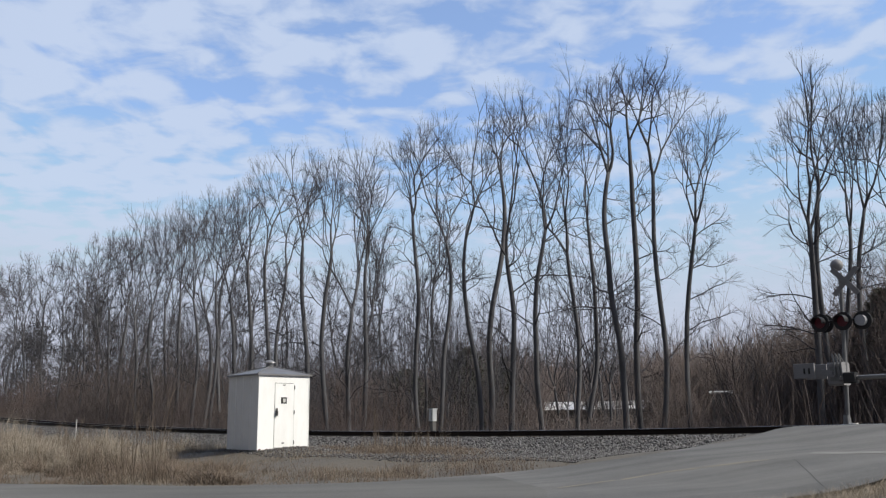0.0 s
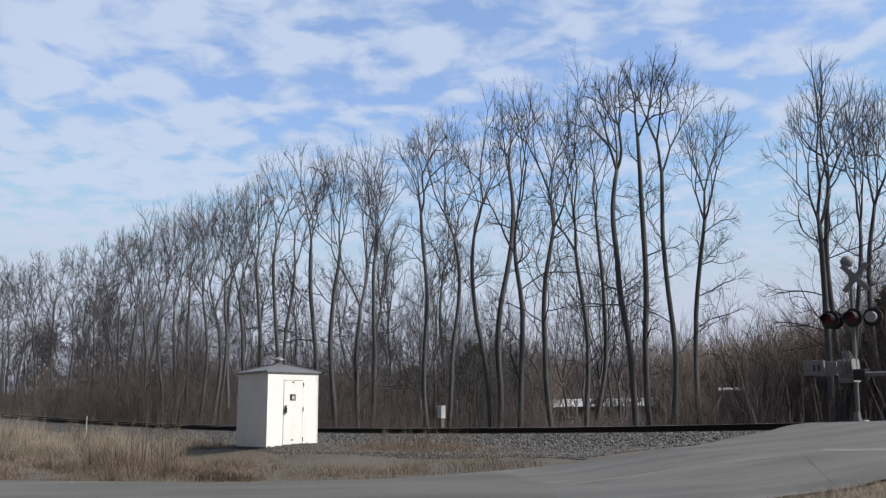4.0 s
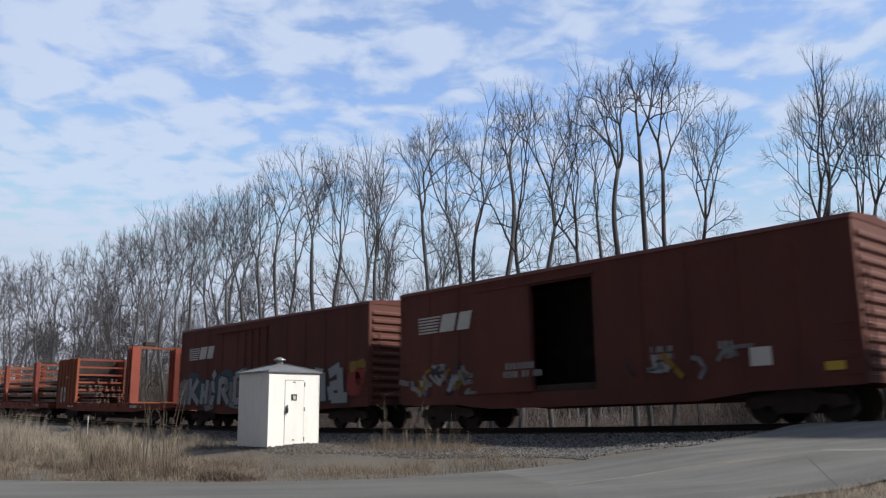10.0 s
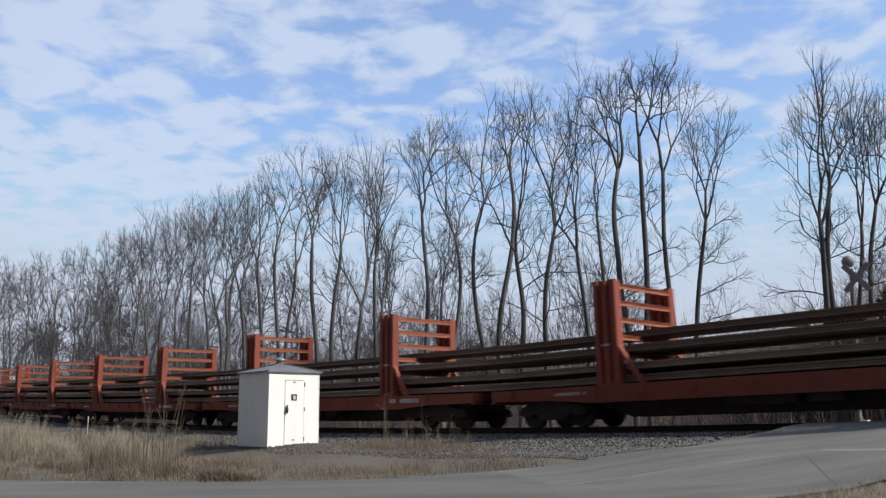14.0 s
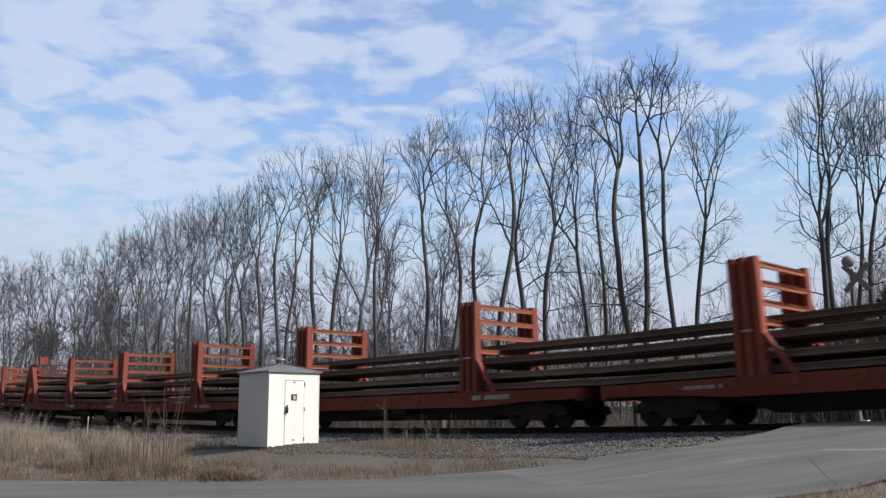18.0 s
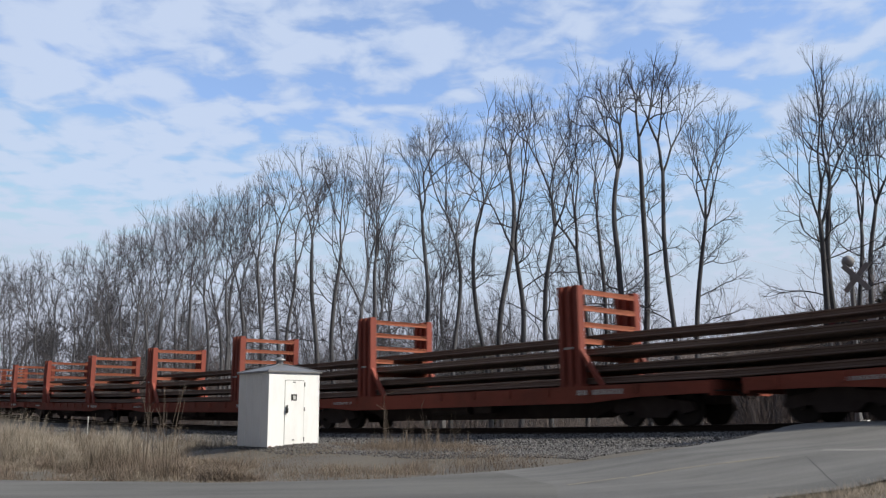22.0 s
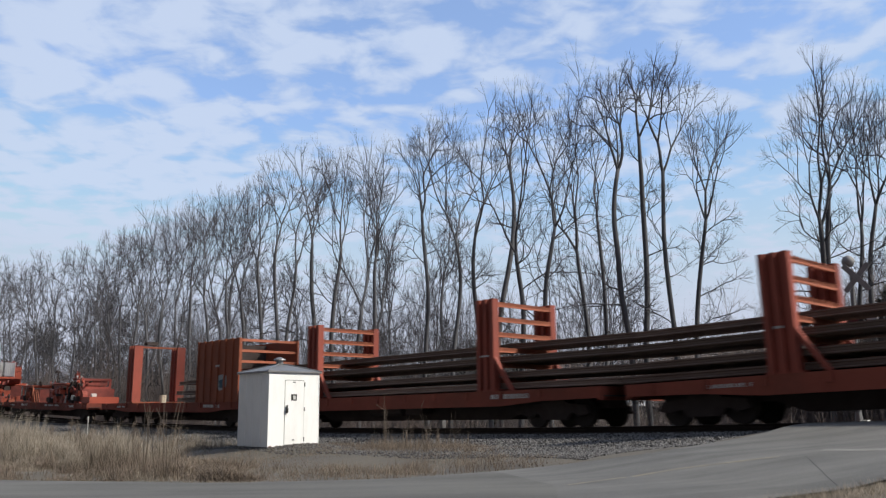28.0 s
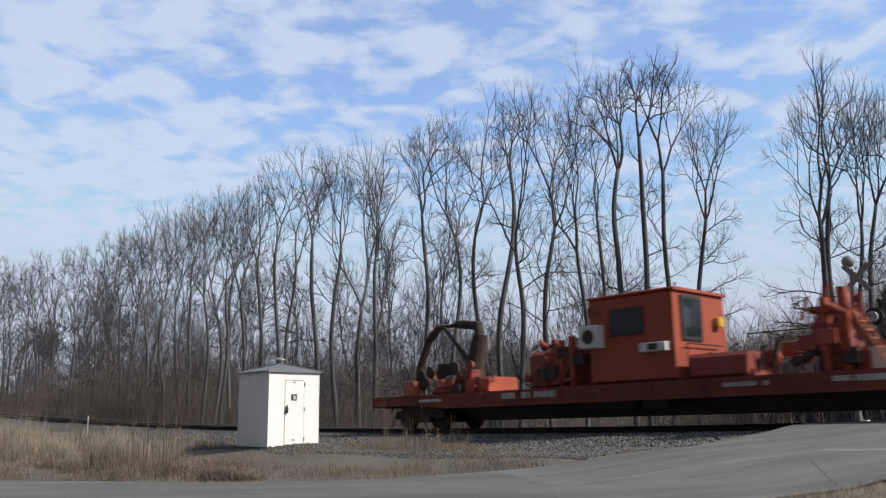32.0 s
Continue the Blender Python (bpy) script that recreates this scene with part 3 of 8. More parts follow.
        e = (side * (1 if arms > 0 else -1) + Vector((rnd.uniform(-0.2, 0.2), rnd.uniform(-0.2, 0.2), rnd.uniform(0.25, 0.6)))).normalized()
        grow(q, e, first * rnd.uniform(0.42, 0.6), r0 * 0.27, 3, 0.05, 0.19)
    # bring the crown to its height and spread
    tall = np.array([p[2] for p in crown.v])
    co = np.array(crown.v)
    rad = np.hypot(co[:, 0], co[:, 1])
    spread = float(np.percentile(rad[tall > np.median(tall)], 93))
    kz, kr = height / float(np.percentile(tall, 99.7)), min(max(reach / spread, 0.6), 1.7)
    for shape in (trunk, crown):
        v = np.array(shape.v)
        z = v[:, 2] * np.where(v[:, 2] > 0, kz, 1.0)
        t = np.clip((z / height - fork * 0.75) / 0.3, 0, 1)
        s = 1 + (kr - 1) * t * t * (3 - 2 * t)
        push = lean * height * np.clip(z / height, 0, 1.1) ** 1.4
        x, y = v[:, 0] * s + side.x * push, v[:, 1] * s + side.y * push
        shape.v = list(zip(x.tolist(), y.tolist(), z.tolist()))
    ob = thing(name, label, "tree", "row of bare trees beyond the track")
    part("trunk", trunk, BARK, ob, "", True)
    part("crown", crown, TWIG, ob)
    return ob


def stand(ob, x, off, turn=0.0, sink=0.0):
    y = float(track_y(x)) + off
    ob.matrix_basis = pose(x, y, float(ground_z(np.array(x), np.array(y))) - sink, 0, 0, turn)


# x along the line, metres beyond it, height, lean to the east, height of the fork, stems, half the crown's width
NEAR_TREES = [
    (-51.4, 9.5, 18.8, -0.017, 0.67, 2, 1.6), (-52.1, 11, 19.9, 0.004, 0.59, 2, 1.5), (-46.4, 9, 18.5, -0.003, 0.65, 2, 1.5),
    (-45.8, 10.5, 18.7, -0.002, 0.63, 2, 1.2), (-41.4, 9, 17.9, -0.012, 0.40, 3, 1.4), (-42.8, 11, 17.9, 0.027, 0.62, 3, 1.6),
    (-35.7, 9.5, 17.0, -0.002, 0.72, 3, 1.5), (-35.2, 10.5, 18.1, 0.010, 0.58, 3, 1.1), (-30.6, 9, 17.5, -0.027, 0.55, 2, 1.3),
    (-32.0, 11, 18.4, 0.032, 0.76, 2, 1.0), (-29.2, 9.5, 17.6, 0.026, 0.52, 2, 1.2)]
MID_TREES = [
    (-26.7, 9, 17.0, 0.034, 0.56, 3, 1.2), (-25.7, 10, 17.3, -0.001, 0.54, 3, 1.0), (-26.5, 11.5, 16.2, 0.056, 0.63, 2, 1.0),
    (-22.3, 9, 16.7, -0.012, 0.71, 3, 1.3), (-22.6, 10.5, 17.3, 0.010, 0.78, 2, 1.0), (-20.6, 9, 16.4, 0.038, 0.67, 2, 1.5),
    (-19.7, 9.5, 13.8, 0.082, 0.63, 3, 1.4)]
EAST_TREES = [
    (-14.5, 9.5, 14.6, 0.004, 0.54, 3, 1.2), (-14.8, 11, 14.6, 0.023, 0.66, 2, 0.9), (-13.8, 10, 13.2, 0.067, 0.60, 3, 1.0),
    (-13.5, 11.5, 13.4, 0.074, 0.67, 3, 0.9), (-12.1, 10, 12.9, 0.058, 0.61, 3, 0.9)]
WEST_TREES = [
    (-56.1, 10.5, 18.7, 0.003, 0.65, 2, 1.4), (-55.6, 9, 17.5, -0.011, 0.52, 3, 1.4), (-63.6, 12, 19.2, -0.002, 0.62, 2, 1.6),
    (-59.9, 9.5, 18.1, 0.006, 0.58, 2, 1.3), (-64.3, 11, 18.5, -0.031, 0.50, 3, 1.4), (-62.0, 9, 17.8, -0.050, 0.55, 3, 1.5),
    (-68.6, 10.5, 19.3, -0.015, 0.60, 2, 1.5), (-74.9, 12, 20.3, -0.021, 0.51, 3, 1.6), (-69.5, 9, 18.3, -0.025, 0.55, 2, 1.4),
    (-78.0, 11, 19.7, -0.016, 0.54, 3, 1.5), (-74.3, 9, 18.3, -0.026, 0.52, 3, 1.5), (-81.3, 10, 19.0, -0.017, 0.57, 3, 1.6)]
FAR_TREES = [
    (-81.5, 9, 18.1, -0.032, 0.51, 3, 1.5), (-92.3, 11, 20.0, -0.025, 0.57, 3, 1.9), (-94.5, 10, 18.9, -0.026, 0.54, 2, 1.7),
    (-99.7, 9, 19.3, -0.022, 0.53, 3, 2.2), (-117.9, 11, 21.4, -0.015, 0.57, 3, 2.1), (-118.3, 9, 20.9, -0.038, 0.55, 3, 2.1),
    (-133.5, 10, 24.1, -0.021, 0.56, 3, 2.7), (-156.2, 12, 25.8, -0.021, 0.60, 3, 2.5), (-158.3, 10, 25.1, -0.027, 0.62, 3, 2.9)]
seed = 100
for rows, levels, fine in ((NEAR_TREES, 5, 0.0062), (MID_TREES, 5, 0.0056), (EAST_TREES, 5, 0.0052), (WEST_TREES, 5, 0.0085), (FAR_TREES, 4, 0.020)):
    for x, off, h, lean, fork, stems, reach in rows:
        seed += 1
        word = {2: "twin-stemmed", 3: "many-forked"}[stems]
        where = "behind the crossing signal" if x > -17 else "beyond the track"
        t = make_tree("bare_tree", seed, h, lean, fork, stems, reach * 1.36, levels, "tall leafless %s tree with grey-brown bark %s" % (word, where), fine, {-19.7: 3, -14.5: -2, -26.7: -2, -42.8: 2}.get(x, 0))
        stand(t, x, off)
# more of the wood behind the first row, copies of the far ones
far = [o for o in scene.objects if o.name.startswith("bare_tree") and o.location.x < -80]
rt = random.Random(11)
for k in range(64):
    src = far[k % len(far)]
    x = rt.uniform(-190, -58) if k < 44 else rt.uniform(-190, -105)
    off = rt.uniform(13, 30)
    y = float(track_y(x)) + off
    c = copy_thing(src, pose(x, y, float(ground_z(np.array(x), np.array(y))), 0, 0, rt.uniform(0, 360)))
    s = rt.uniform(0.62, 0.92) if x > -115 else rt.uniform(0.75, 0.98)
    c.scale = (s, s, s)


# young trees and saplings with side twigs under the tall ones
young = []
for k in range(7):
    t = make_tree("sapling_tree", 300 + k, 6.0 + 0.7 * k, 0.03 * (k % 3 - 1), 0.25 + 0.05 * (k % 4), 3, 1.3 + 0.15 * k, 3, "slender bare young tree in the underbrush", 0.0085)
    t["group"] = "young trees in the underbrush"
    stand(t, -20.0 - 9 * k, 13.5)
    young.append(t)
rt = random.Random(12)
for k in range(180):
    x = rt.uniform(-150, -14) if k % 3 else rt.uniform(-60, -14)
    off = rt.uniform(12, 34)
    y = float(track_y(x)) + off
    s = rt.uniform(0.7, 1.45)
    k_deg = math.degrees(math.atan2(-x, y))
    if k_deg < 37:
        s *= 0.45 if 25.5 < k_deg < 33 else 0.7
    c = copy_thing(young[k % 7], pose(x, y, float(ground_z(np.array(x), np.array(y))), 0, 0, rt.uniform(0, 360)))
    c.scale = (s, s, s * rt.uniform(0.9, 1.1))


# ---------- thicket under the trees ----------
def spikes(name, xs, ys, zs, heights, radius, spread, seed, mat, plain=True):
    """Many thin tapering stems, each a three-sided spike, bent at half height unless plain."""
    rng = np.random.default_rng(seed)
    n = len(xs)
    if plain:
        a = rng.uniform(0, 6.28, n)
        r = radius * rng.uniform(0.6, 1.4, n)
        lean = rng.normal(0, spread, (n, 2)) * heights[:, None]
        ring = [np.stack([xs + np.cos(a + k * 2.094) * r, ys + np.sin(a + k * 2.094) * r, zs], -1) for k in range(3)]
        V = np.stack(ring + [np.stack([xs + lean[:, 0], ys + lean[:, 1], zs + heights], -1)], 1).reshape(-1, 3)
        F = (np.array([(0, 1, 3), (1, 2, 3), (2, 0, 3)])[None] + (np.arange(n) * 4)[:, None, None]).reshape(-1, 3)
        return new(name, quick_mesh(name, V, F, mat))
    lean = rng.normal(0, spread, (n, 2))
    bend = lean + rng.normal(0, spread * 0.6, (n, 2))
    a = rng.uniform(0, 6.28, n)
    ring = np.stack([np.stack([np.cos(a + k * 2.094), np.sin(a + k * 2.094)], -1) for k in range(3)], 1)
    base = np.stack([xs, ys], -1)[:, None]
    r = radius * rng.uniform(0.6, 1.4, (n, 1, 1))
    b0 = base + ring * r
    b1 = base + (lean * heights[:, None] * 0.5)[:, None] + ring * r * 0.7
    top = base[:, 0] + (lean * 0.5 + bend * 0.5) * heights[:, None]
    V = np.concatenate([np.concatenate([b0, np.repeat(zs[:, None, None], 3, 1)], -1),
                        np.concatenate([b1, np.repeat((zs + heights * 0.5)[:, None, None], 3, 1)], -1),
                        np.concatenate([top, (zs + heights)[:, None]], -1)[:, None]], 1).reshape(-1, 3)
    tri = [(0, 1, 4), (0, 4, 3), (1, 2, 5), (1, 5, 4), (2, 0, 3), (2, 3, 5), (3, 4, 6), (4, 5, 6), (5, 3, 6)]
    F = (np.array(tri)[None] + (np.arange(n) * 7)[:, None, None]).reshape(-1, 3)
    return new(name, quick_mesh(name, V, F, mat))


def cleared(x, y):
    """Lower growth in front of the long building's roof."""
    k = np.degrees(np.arctan2(-x, y))
    return ((k > 35.0) & (k < 42.2)) | (np.abs(k - 49.5) < 0.8) | (np.abs(k - 31.2) < 1.2)


def brushwood(name, stems, twigs, x0, x1, d0, d1, h0, h1, radius, clumps, seed, label, spread=0.2, mat=None, jitter=0.7, open_gap=True):
    """Bare bushes: fans of bent stems from common feet, each stem with fine twigs along it."""
    rng = np.random.default_rng(seed)
    u = rng.random(clumps)
    cx, cd = x0 + (x1 - x0) * u, d0 + (d1 - d0) * rng.random(clumps) ** 1.2
    ch = h0 + (h1 - h0) * rng.random(clumps) ** 1.4
    ch = ch * (0.85 + 0.25 * np.sin(cx * 0.31 + 1.7 * np.sin(cx * 0.13)))
    k = rng.integers(0, clumps, stems)
    xs, ds = cx[k] + rng.normal(0, jitter, stems), cd[k] + rng.normal(0, jitter, stems)
    ys = track_y(xs) + ds
    h = ch[k] * rng.uniform(0.45, 1.05, stems)
    h = np.where(cleared(xs, ys) & (ds < 45) & open_gap & (rng.random(stems) < 0.9), np.minimum(h, 1.5 * rng.uniform(0.4, 1.0, stems)), h)
    gap = np.degrees(np.arctan2(-xs, ys))
    if open_gap:
        h = np.where((gap > 25) & (gap < 33), h * 0.85, h)
    foot = np.stack([xs, ys, ground_z(xs, ys) - 0.05], -1)
    lean = np.concatenate([rng.normal(0, spread, (stems, 2)), np.ones((stems, 1))], 1)
    bend = np.concatenate([rng.normal(0, spread, (stems, 2)), np.zeros((stems, 1))], 1)

    def spot(j, f):
        return foot[j] + (lean[j] * f[:, None] + bend[j] * (f * f)[:, None]) * h[j][:, None]

    def prism(a, b, r):
        """Three-sided tapering sticks from a to b."""
        n = len(a)
        t = rng.uniform(0, 6.28, n)
        ring = [a + np.stack([np.cos(t + q * 2.094) * r, np.sin(t + q * 2.094) * r, np.zeros(n)], -1) for q in range(3)]
        return np.stack(ring + [b], 1).reshape(-1, 3)

    j = np.arange(stems)
    r = radius * rng.uniform(0.6, 1.4, stems)
    mid, tip = spot(j, np.full(stems, 0.5)), spot(j, np.ones(stems))
    blocks = [prism(foot, mid + (mid - foot) * 0.25, r), prism(mid, tip, r * 0.62)]
    j = np.repeat(j, twigs)
    f = rng.uniform(0.15, 0.97, len(j))
    a = spot(j, f)
    d = lean[j] + bend[j] * 2 * f[:, None] + rng.normal(0, 0.55, (len(j), 3))
    b = a + d * (h[j] * rng.uniform(0.10, 0.30, len(j)))[:, None]
    b[:, 2] = np.maximum(b[:, 2], a[:, 2] - 0.2)
    blocks.append(prism(a, b, np.full(len(j), radius * 0.42)))
    V = np.concatenate(blocks)
    F = (np.array([(0, 1, 3), (1, 2, 3), (2, 0, 3)])[None] + (np.arange(len(V) // 4) * 4)[:, None, None]).reshape(-1, 3)
    return tagged(new(name, quick_mesh(name, V, F, mat or BRUSH)), label, "brush", kind="stuff")


brushwood("underbrush", 11000, 9, -150, -12, 6.0, 24, 1.6, 5.0, 0.017, 1100, 21, "dense brown leafless underbrush beneath the trees")
brushwood("tall_scrub", 9000, 10, -170, -11, 15, 42, 3.5, 7.6, 0.030, 900, 22, "tall grey-brown leafless scrub behind the trees", 0.16, None, 0.9)
brushwood("far_scrub", 8000, 9, -260, 40, 38, 95, 5.0, 11.0, 0.055, 900, 23, "dense brown leafless wood further back", 0.15, None, 1.4)
brushwood("west_scrub", 11000, 9, -260, -62, 8, 36, 3.5, 9.0, 0.040, 800, 25, "dense grey-brown scrub along the line to the west", 0.16, None, 0.9)
brushwood("east_scrub", 10000, 9, -29, 12, 10, 30, 2.6, 6.0, 0.022, 560, 24, "brown leafless scrub behind the crossing", 0.19, THICKET, 0.8)
brushwood("east_thicket", 9500, 9, -48, 6, 27, 42, 4.6, 7.6, 0.050, 420, 29, "dense brown thicket closing the gap behind the crossing", 0.17, THICKET, 0.9)
brushwood("gap_bushes", 5600, 24, -29.5, -12, 20.5, 32, 7.2, 8.8, 0.034, 170, 41, "dense brown rounded bushes behind the crossing", 0.15, THICKET, 1.0, False)
brushwood("signal_copse", 1300, 20, -18.5, -6, 13, 20, 5.6, 8.0, 0.026, 70, 42, "dense copse behind the crossing signal", 0.13, THICKET, 0.9, False)
brushwood("back_wood", 6500, 14, -80, -22, 44, 66, 7.0, 11.5, 0.046, 420, 28, "grey twiggy young wood behind the long building", 0.13, BRUSH, 1.1)
brushwood("pole_wood", 4200, 14, -150, -14, 13, 46, 5.5, 9.0, 0.017, 420, 27, "slender grey poles and twigs of young wood behind the trees", 0.10, TWIG, 0.8)
brushwood("dead_weed_bank", 9000, 3, -90, -11, 4.6, 8.0, 0.3, 1.3, 0.009, 900, 26, "reddish dead weeds along the foot of the wood", 0.3)


def distant_wood(name, y, x0, x1, top, seed, n=22000, radius=0.07):
    """A dense far wood: tall fine stems close together."""
    rng = np.random.default_rng(seed)
    xs = rng.uniform(x0, x1, n)
    ys = y + rng.uniform(0, 25, n) + 8e-4 * (xs + 35) ** 2 * 0.6
    hs = top * rng.uniform(0.45, 1.0, n) * (0.8 + 0.2 * np.sin(xs * 0.11 + 2 * np.sin(xs * 0.05)))
    ob = spikes(name, xs, ys, np.full(n, -1.6), hs, radius, 0.16, seed + 1, BRUSH)
    tagged(ob, "distant brown leafless wood on the horizon", "wood", kind="stuff")


distant_wood("distant_wood", 105, -330, 130, 16.0, 31, 46000, 0.13)
distant_wood("middle_wood", 66, -300, 60, 11.0, 33, 56000, 0.075)


def evergreen(x, off, h, w, seed):
    rnd = np.random.default_rng(seed)
    ob = thing("evergreen", "dark green cedar among the bare underbrush", "tree", "evergreens in the underbrush")
    part("trunk", Shape().tube([((0, 0, -0.3), 0.09), ((0, 0, h * 0.8), 0.03)], 6), BARK, ob)
    n = 5200
    k = rnd.random(n) ** 0.8
    r = w * (1 - k ** 2.4) ** 0.7 * np.sqrt(rnd.random(n)) * (0.8 + 0.3 * np.sin(rnd.random(n) * 20))
    a = rnd.uniform(0, 6.28, n)
    c = np.stack([r * np.cos(a), r * np.sin(a), 0.2 + k * (h - 0.2)], -1)
    d = np.stack([np.cos(a), np.sin(a), rnd.uniform(-0.1, 0.7, n)], -1) * rnd.uniform(0.12, 0.32, (n, 1))
    s = rnd.normal(0, 0.04, (n, 3))
    V = np.stack([c - s, c + s, c + d], 1).reshape(-1, 3)
    F = np.arange(n * 3).reshape(-1, 3)
    part("crown", quick_mesh("crown", V, F, NEEDLES), None, ob)
    stand(ob, x, off)


for i, (x, off, h, w) in enumerate([(-43.2, 20, 6.0, 2.2), (-41.0, 21, 4.6, 2.0), (-45.5, 22, 5.0, 2.3), (-88.0, 19, 6.0, 2.6), (-84.0, 20, 5.0, 2.4),
                                    (-70.0, 20, 5.6, 2.6), (-14.2, 15, 6.2, 2.0), (-12.4, 14.5, 7.4, 2.3), (-15.2, 20, 7.0, 2.4), (-52.5, 22, 5.0, 2.4)]):
    evergreen(x, off, h, w, 50 + i)

# ---------- dead grass and weeds ----------
def grass(name, count, region, h0, h1, radius, spread, seed, mat, label, clumps):
    rng = np.random.default_rng(seed)
    (x0, x1), (y0, y1) = region
    cx, cy, ch = rng.uniform(x0, x1, clumps), rng.uniform(y0, y1, clumps), 0.35 + 1.1 * rng.random(clumps) ** 1.6
    # swathes of taller and of beaten-down grass, thinning out towards the ballast
    ch = ch * np.interp(cy, [6.0, 11.0, 14.6], [1.0, 1.0, 0.55])
    ch = ch * (0.72 + 0.55 * np.sin(cx * 0.55 + 1.4 * np.sin(cy * 0.8)) * np.sin(cy * 0.9 + 0.6 * np.sin(cx * 0.4)))
    k = rng.integers(0, clumps, count)
    xs, ys = cx[k] + rng.normal(0, 0.16, count), cy[k] + rng.normal(0, 0.16, count)
    hs = rng.uniform(h0, h1, count) * ch[k]
    d = ys - track_y(xs)
    ok = (xs < side_x(ys) - 0.05) & (d < -4.4)
    ok &= ~((xs > -25.9) & (xs < -21.0) & (ys > 12.0) & (ys < 15.4) & (hs > 0.10))
    # low growth on the gravel west of the shed
    lim = 62.5 + 4.5 * rng.random(len(xs)) + 1.5 * np.sin(xs * 2.1) + 1.5 * np.sin(ys * 1.7)
    ok &= ~((np.degrees(np.arctan2(-xs, ys)) < lim) & (xs < -24.5) & (hs > 0.22))
    xs, ys, hs = xs[ok], ys[ok], hs[ok]
    ob = spikes(name, xs, ys, ground_z(xs, ys) - 0.02, hs, radius, spread, seed + 1, mat, hs.max() < 0.3)
    return tagged(ob, label, "grass", kind="stuff")


grass("tall_dry_grass", 46000, ((-64, -25), (7.5, 14.6)), 0.22, 0.86, 0.0075, 0.34, 61, STRAW, "tall tan dead grass beside the road", 1100)
grass("grass_tufts", 13000, ((-52, -24), (7.4, 10.6)), 0.7, 1.30, 0.008, 0.20, 67, STRAW, "pale taller tufts of dead grass standing out of the rest", 130)
grass("standing_stalks", 380, ((-21.6, -17.2), (14.6, 16.2)), 0.35, 1.0, 0.007, 0.10, 68, STALK, "thin pale dead stalks at the foot of the ballast", 60)
grass("bank_weeds", 9000, ((-24, -15.5), (14.6, 16.6)), 0.08, 0.40, 0.006, 0.25, 69, STALK, "thin brown weeds growing in the foot of the ballast", 420)
grass("brown_weeds", 40000, ((-50, -19), (3, 11.5)), 0.10, 0.50, 0.008, 0.42, 64, STALK, "dark brown matted weeds beside the road", 1000)
grass("short_grass", 46000, ((-50, -15), (5, 16.5)), 0.04, 0.15, 0.006, 0.5, 62, GREENISH, "short brown and dull green winter grass on the verge", 2600)
grass("verge_grass", 9000, ((-26, -14), (8, 15.0)), 0.06, 0.20, 0.006, 0.4, 63, STRAW, "thin tan grass along the road edge", 500)


def east_verge():
    rng = np.random.default_rng(71)
    n = 22000
    ys = rng.uniform(6, 18, n)
    xs = east_x(ys) - 0.05 + rng.random(n) ** 1.5 * 4
    ob = spikes("roadside_grass", xs, ys, ground_z(xs, ys) - 0.02, rng.uniform(0.04, 0.20, n), 0.005, 0.5, 72, STRAW)
    tagged(ob, "short brown winter grass at the road's edge", "grass", kind="stuff")


east_verge()
grass("thin_weeds", 16000, ((-25, -11.3), (8.3, 14.8)), 0.07, 0.30, 0.006, 0.25, 66, STALK, "thin brown weeds on the gravel by the road", 900)


def matted_weeds():
    """Low tangled heaps of dark dead weeds near the road's edge."""
    rng = np.random.default_rng(81)
    spots = [(-24.0, 9.5), (-23.2, 9.6), (-24.8, 9.2), (-22.3, 9.4), (-20.0, 9.2), (-19.3, 9.1), (-18.8, 9.3), (-18.2, 9.1), (-28.5, 8.6), (-30.0, 8.9), (-27.2, 8.1), (-26.0, 8.6), (-31.5, 10.5), (-17.4, 9.4)]
    n = 420
    xs = np.concatenate([x + rng.normal(0, 0.42, n) for x, y in spots])
    ys = np.concatenate([y + rng.normal(0, 0.17, n) for x, y in spots])
    hs = rng.uniform(0.12, 0.42, len(xs)) * (0.7 + 0.5 * np.sin(xs * 3.1) * np.sin(ys * 4.3))
    ok = xs < side_x(ys) - 0.15
    xs, ys, hs = xs[ok], ys[ok], hs[ok]
    ob = spikes("matted_weeds", xs, ys, ground_z(xs, ys) - 0.02, hs, 0.011, 0.75, 82, STALK, False)
    tagged(ob, "low dark heaps of matted dead weeds near the road", "weeds", kind="stuff")


matted_weeds()


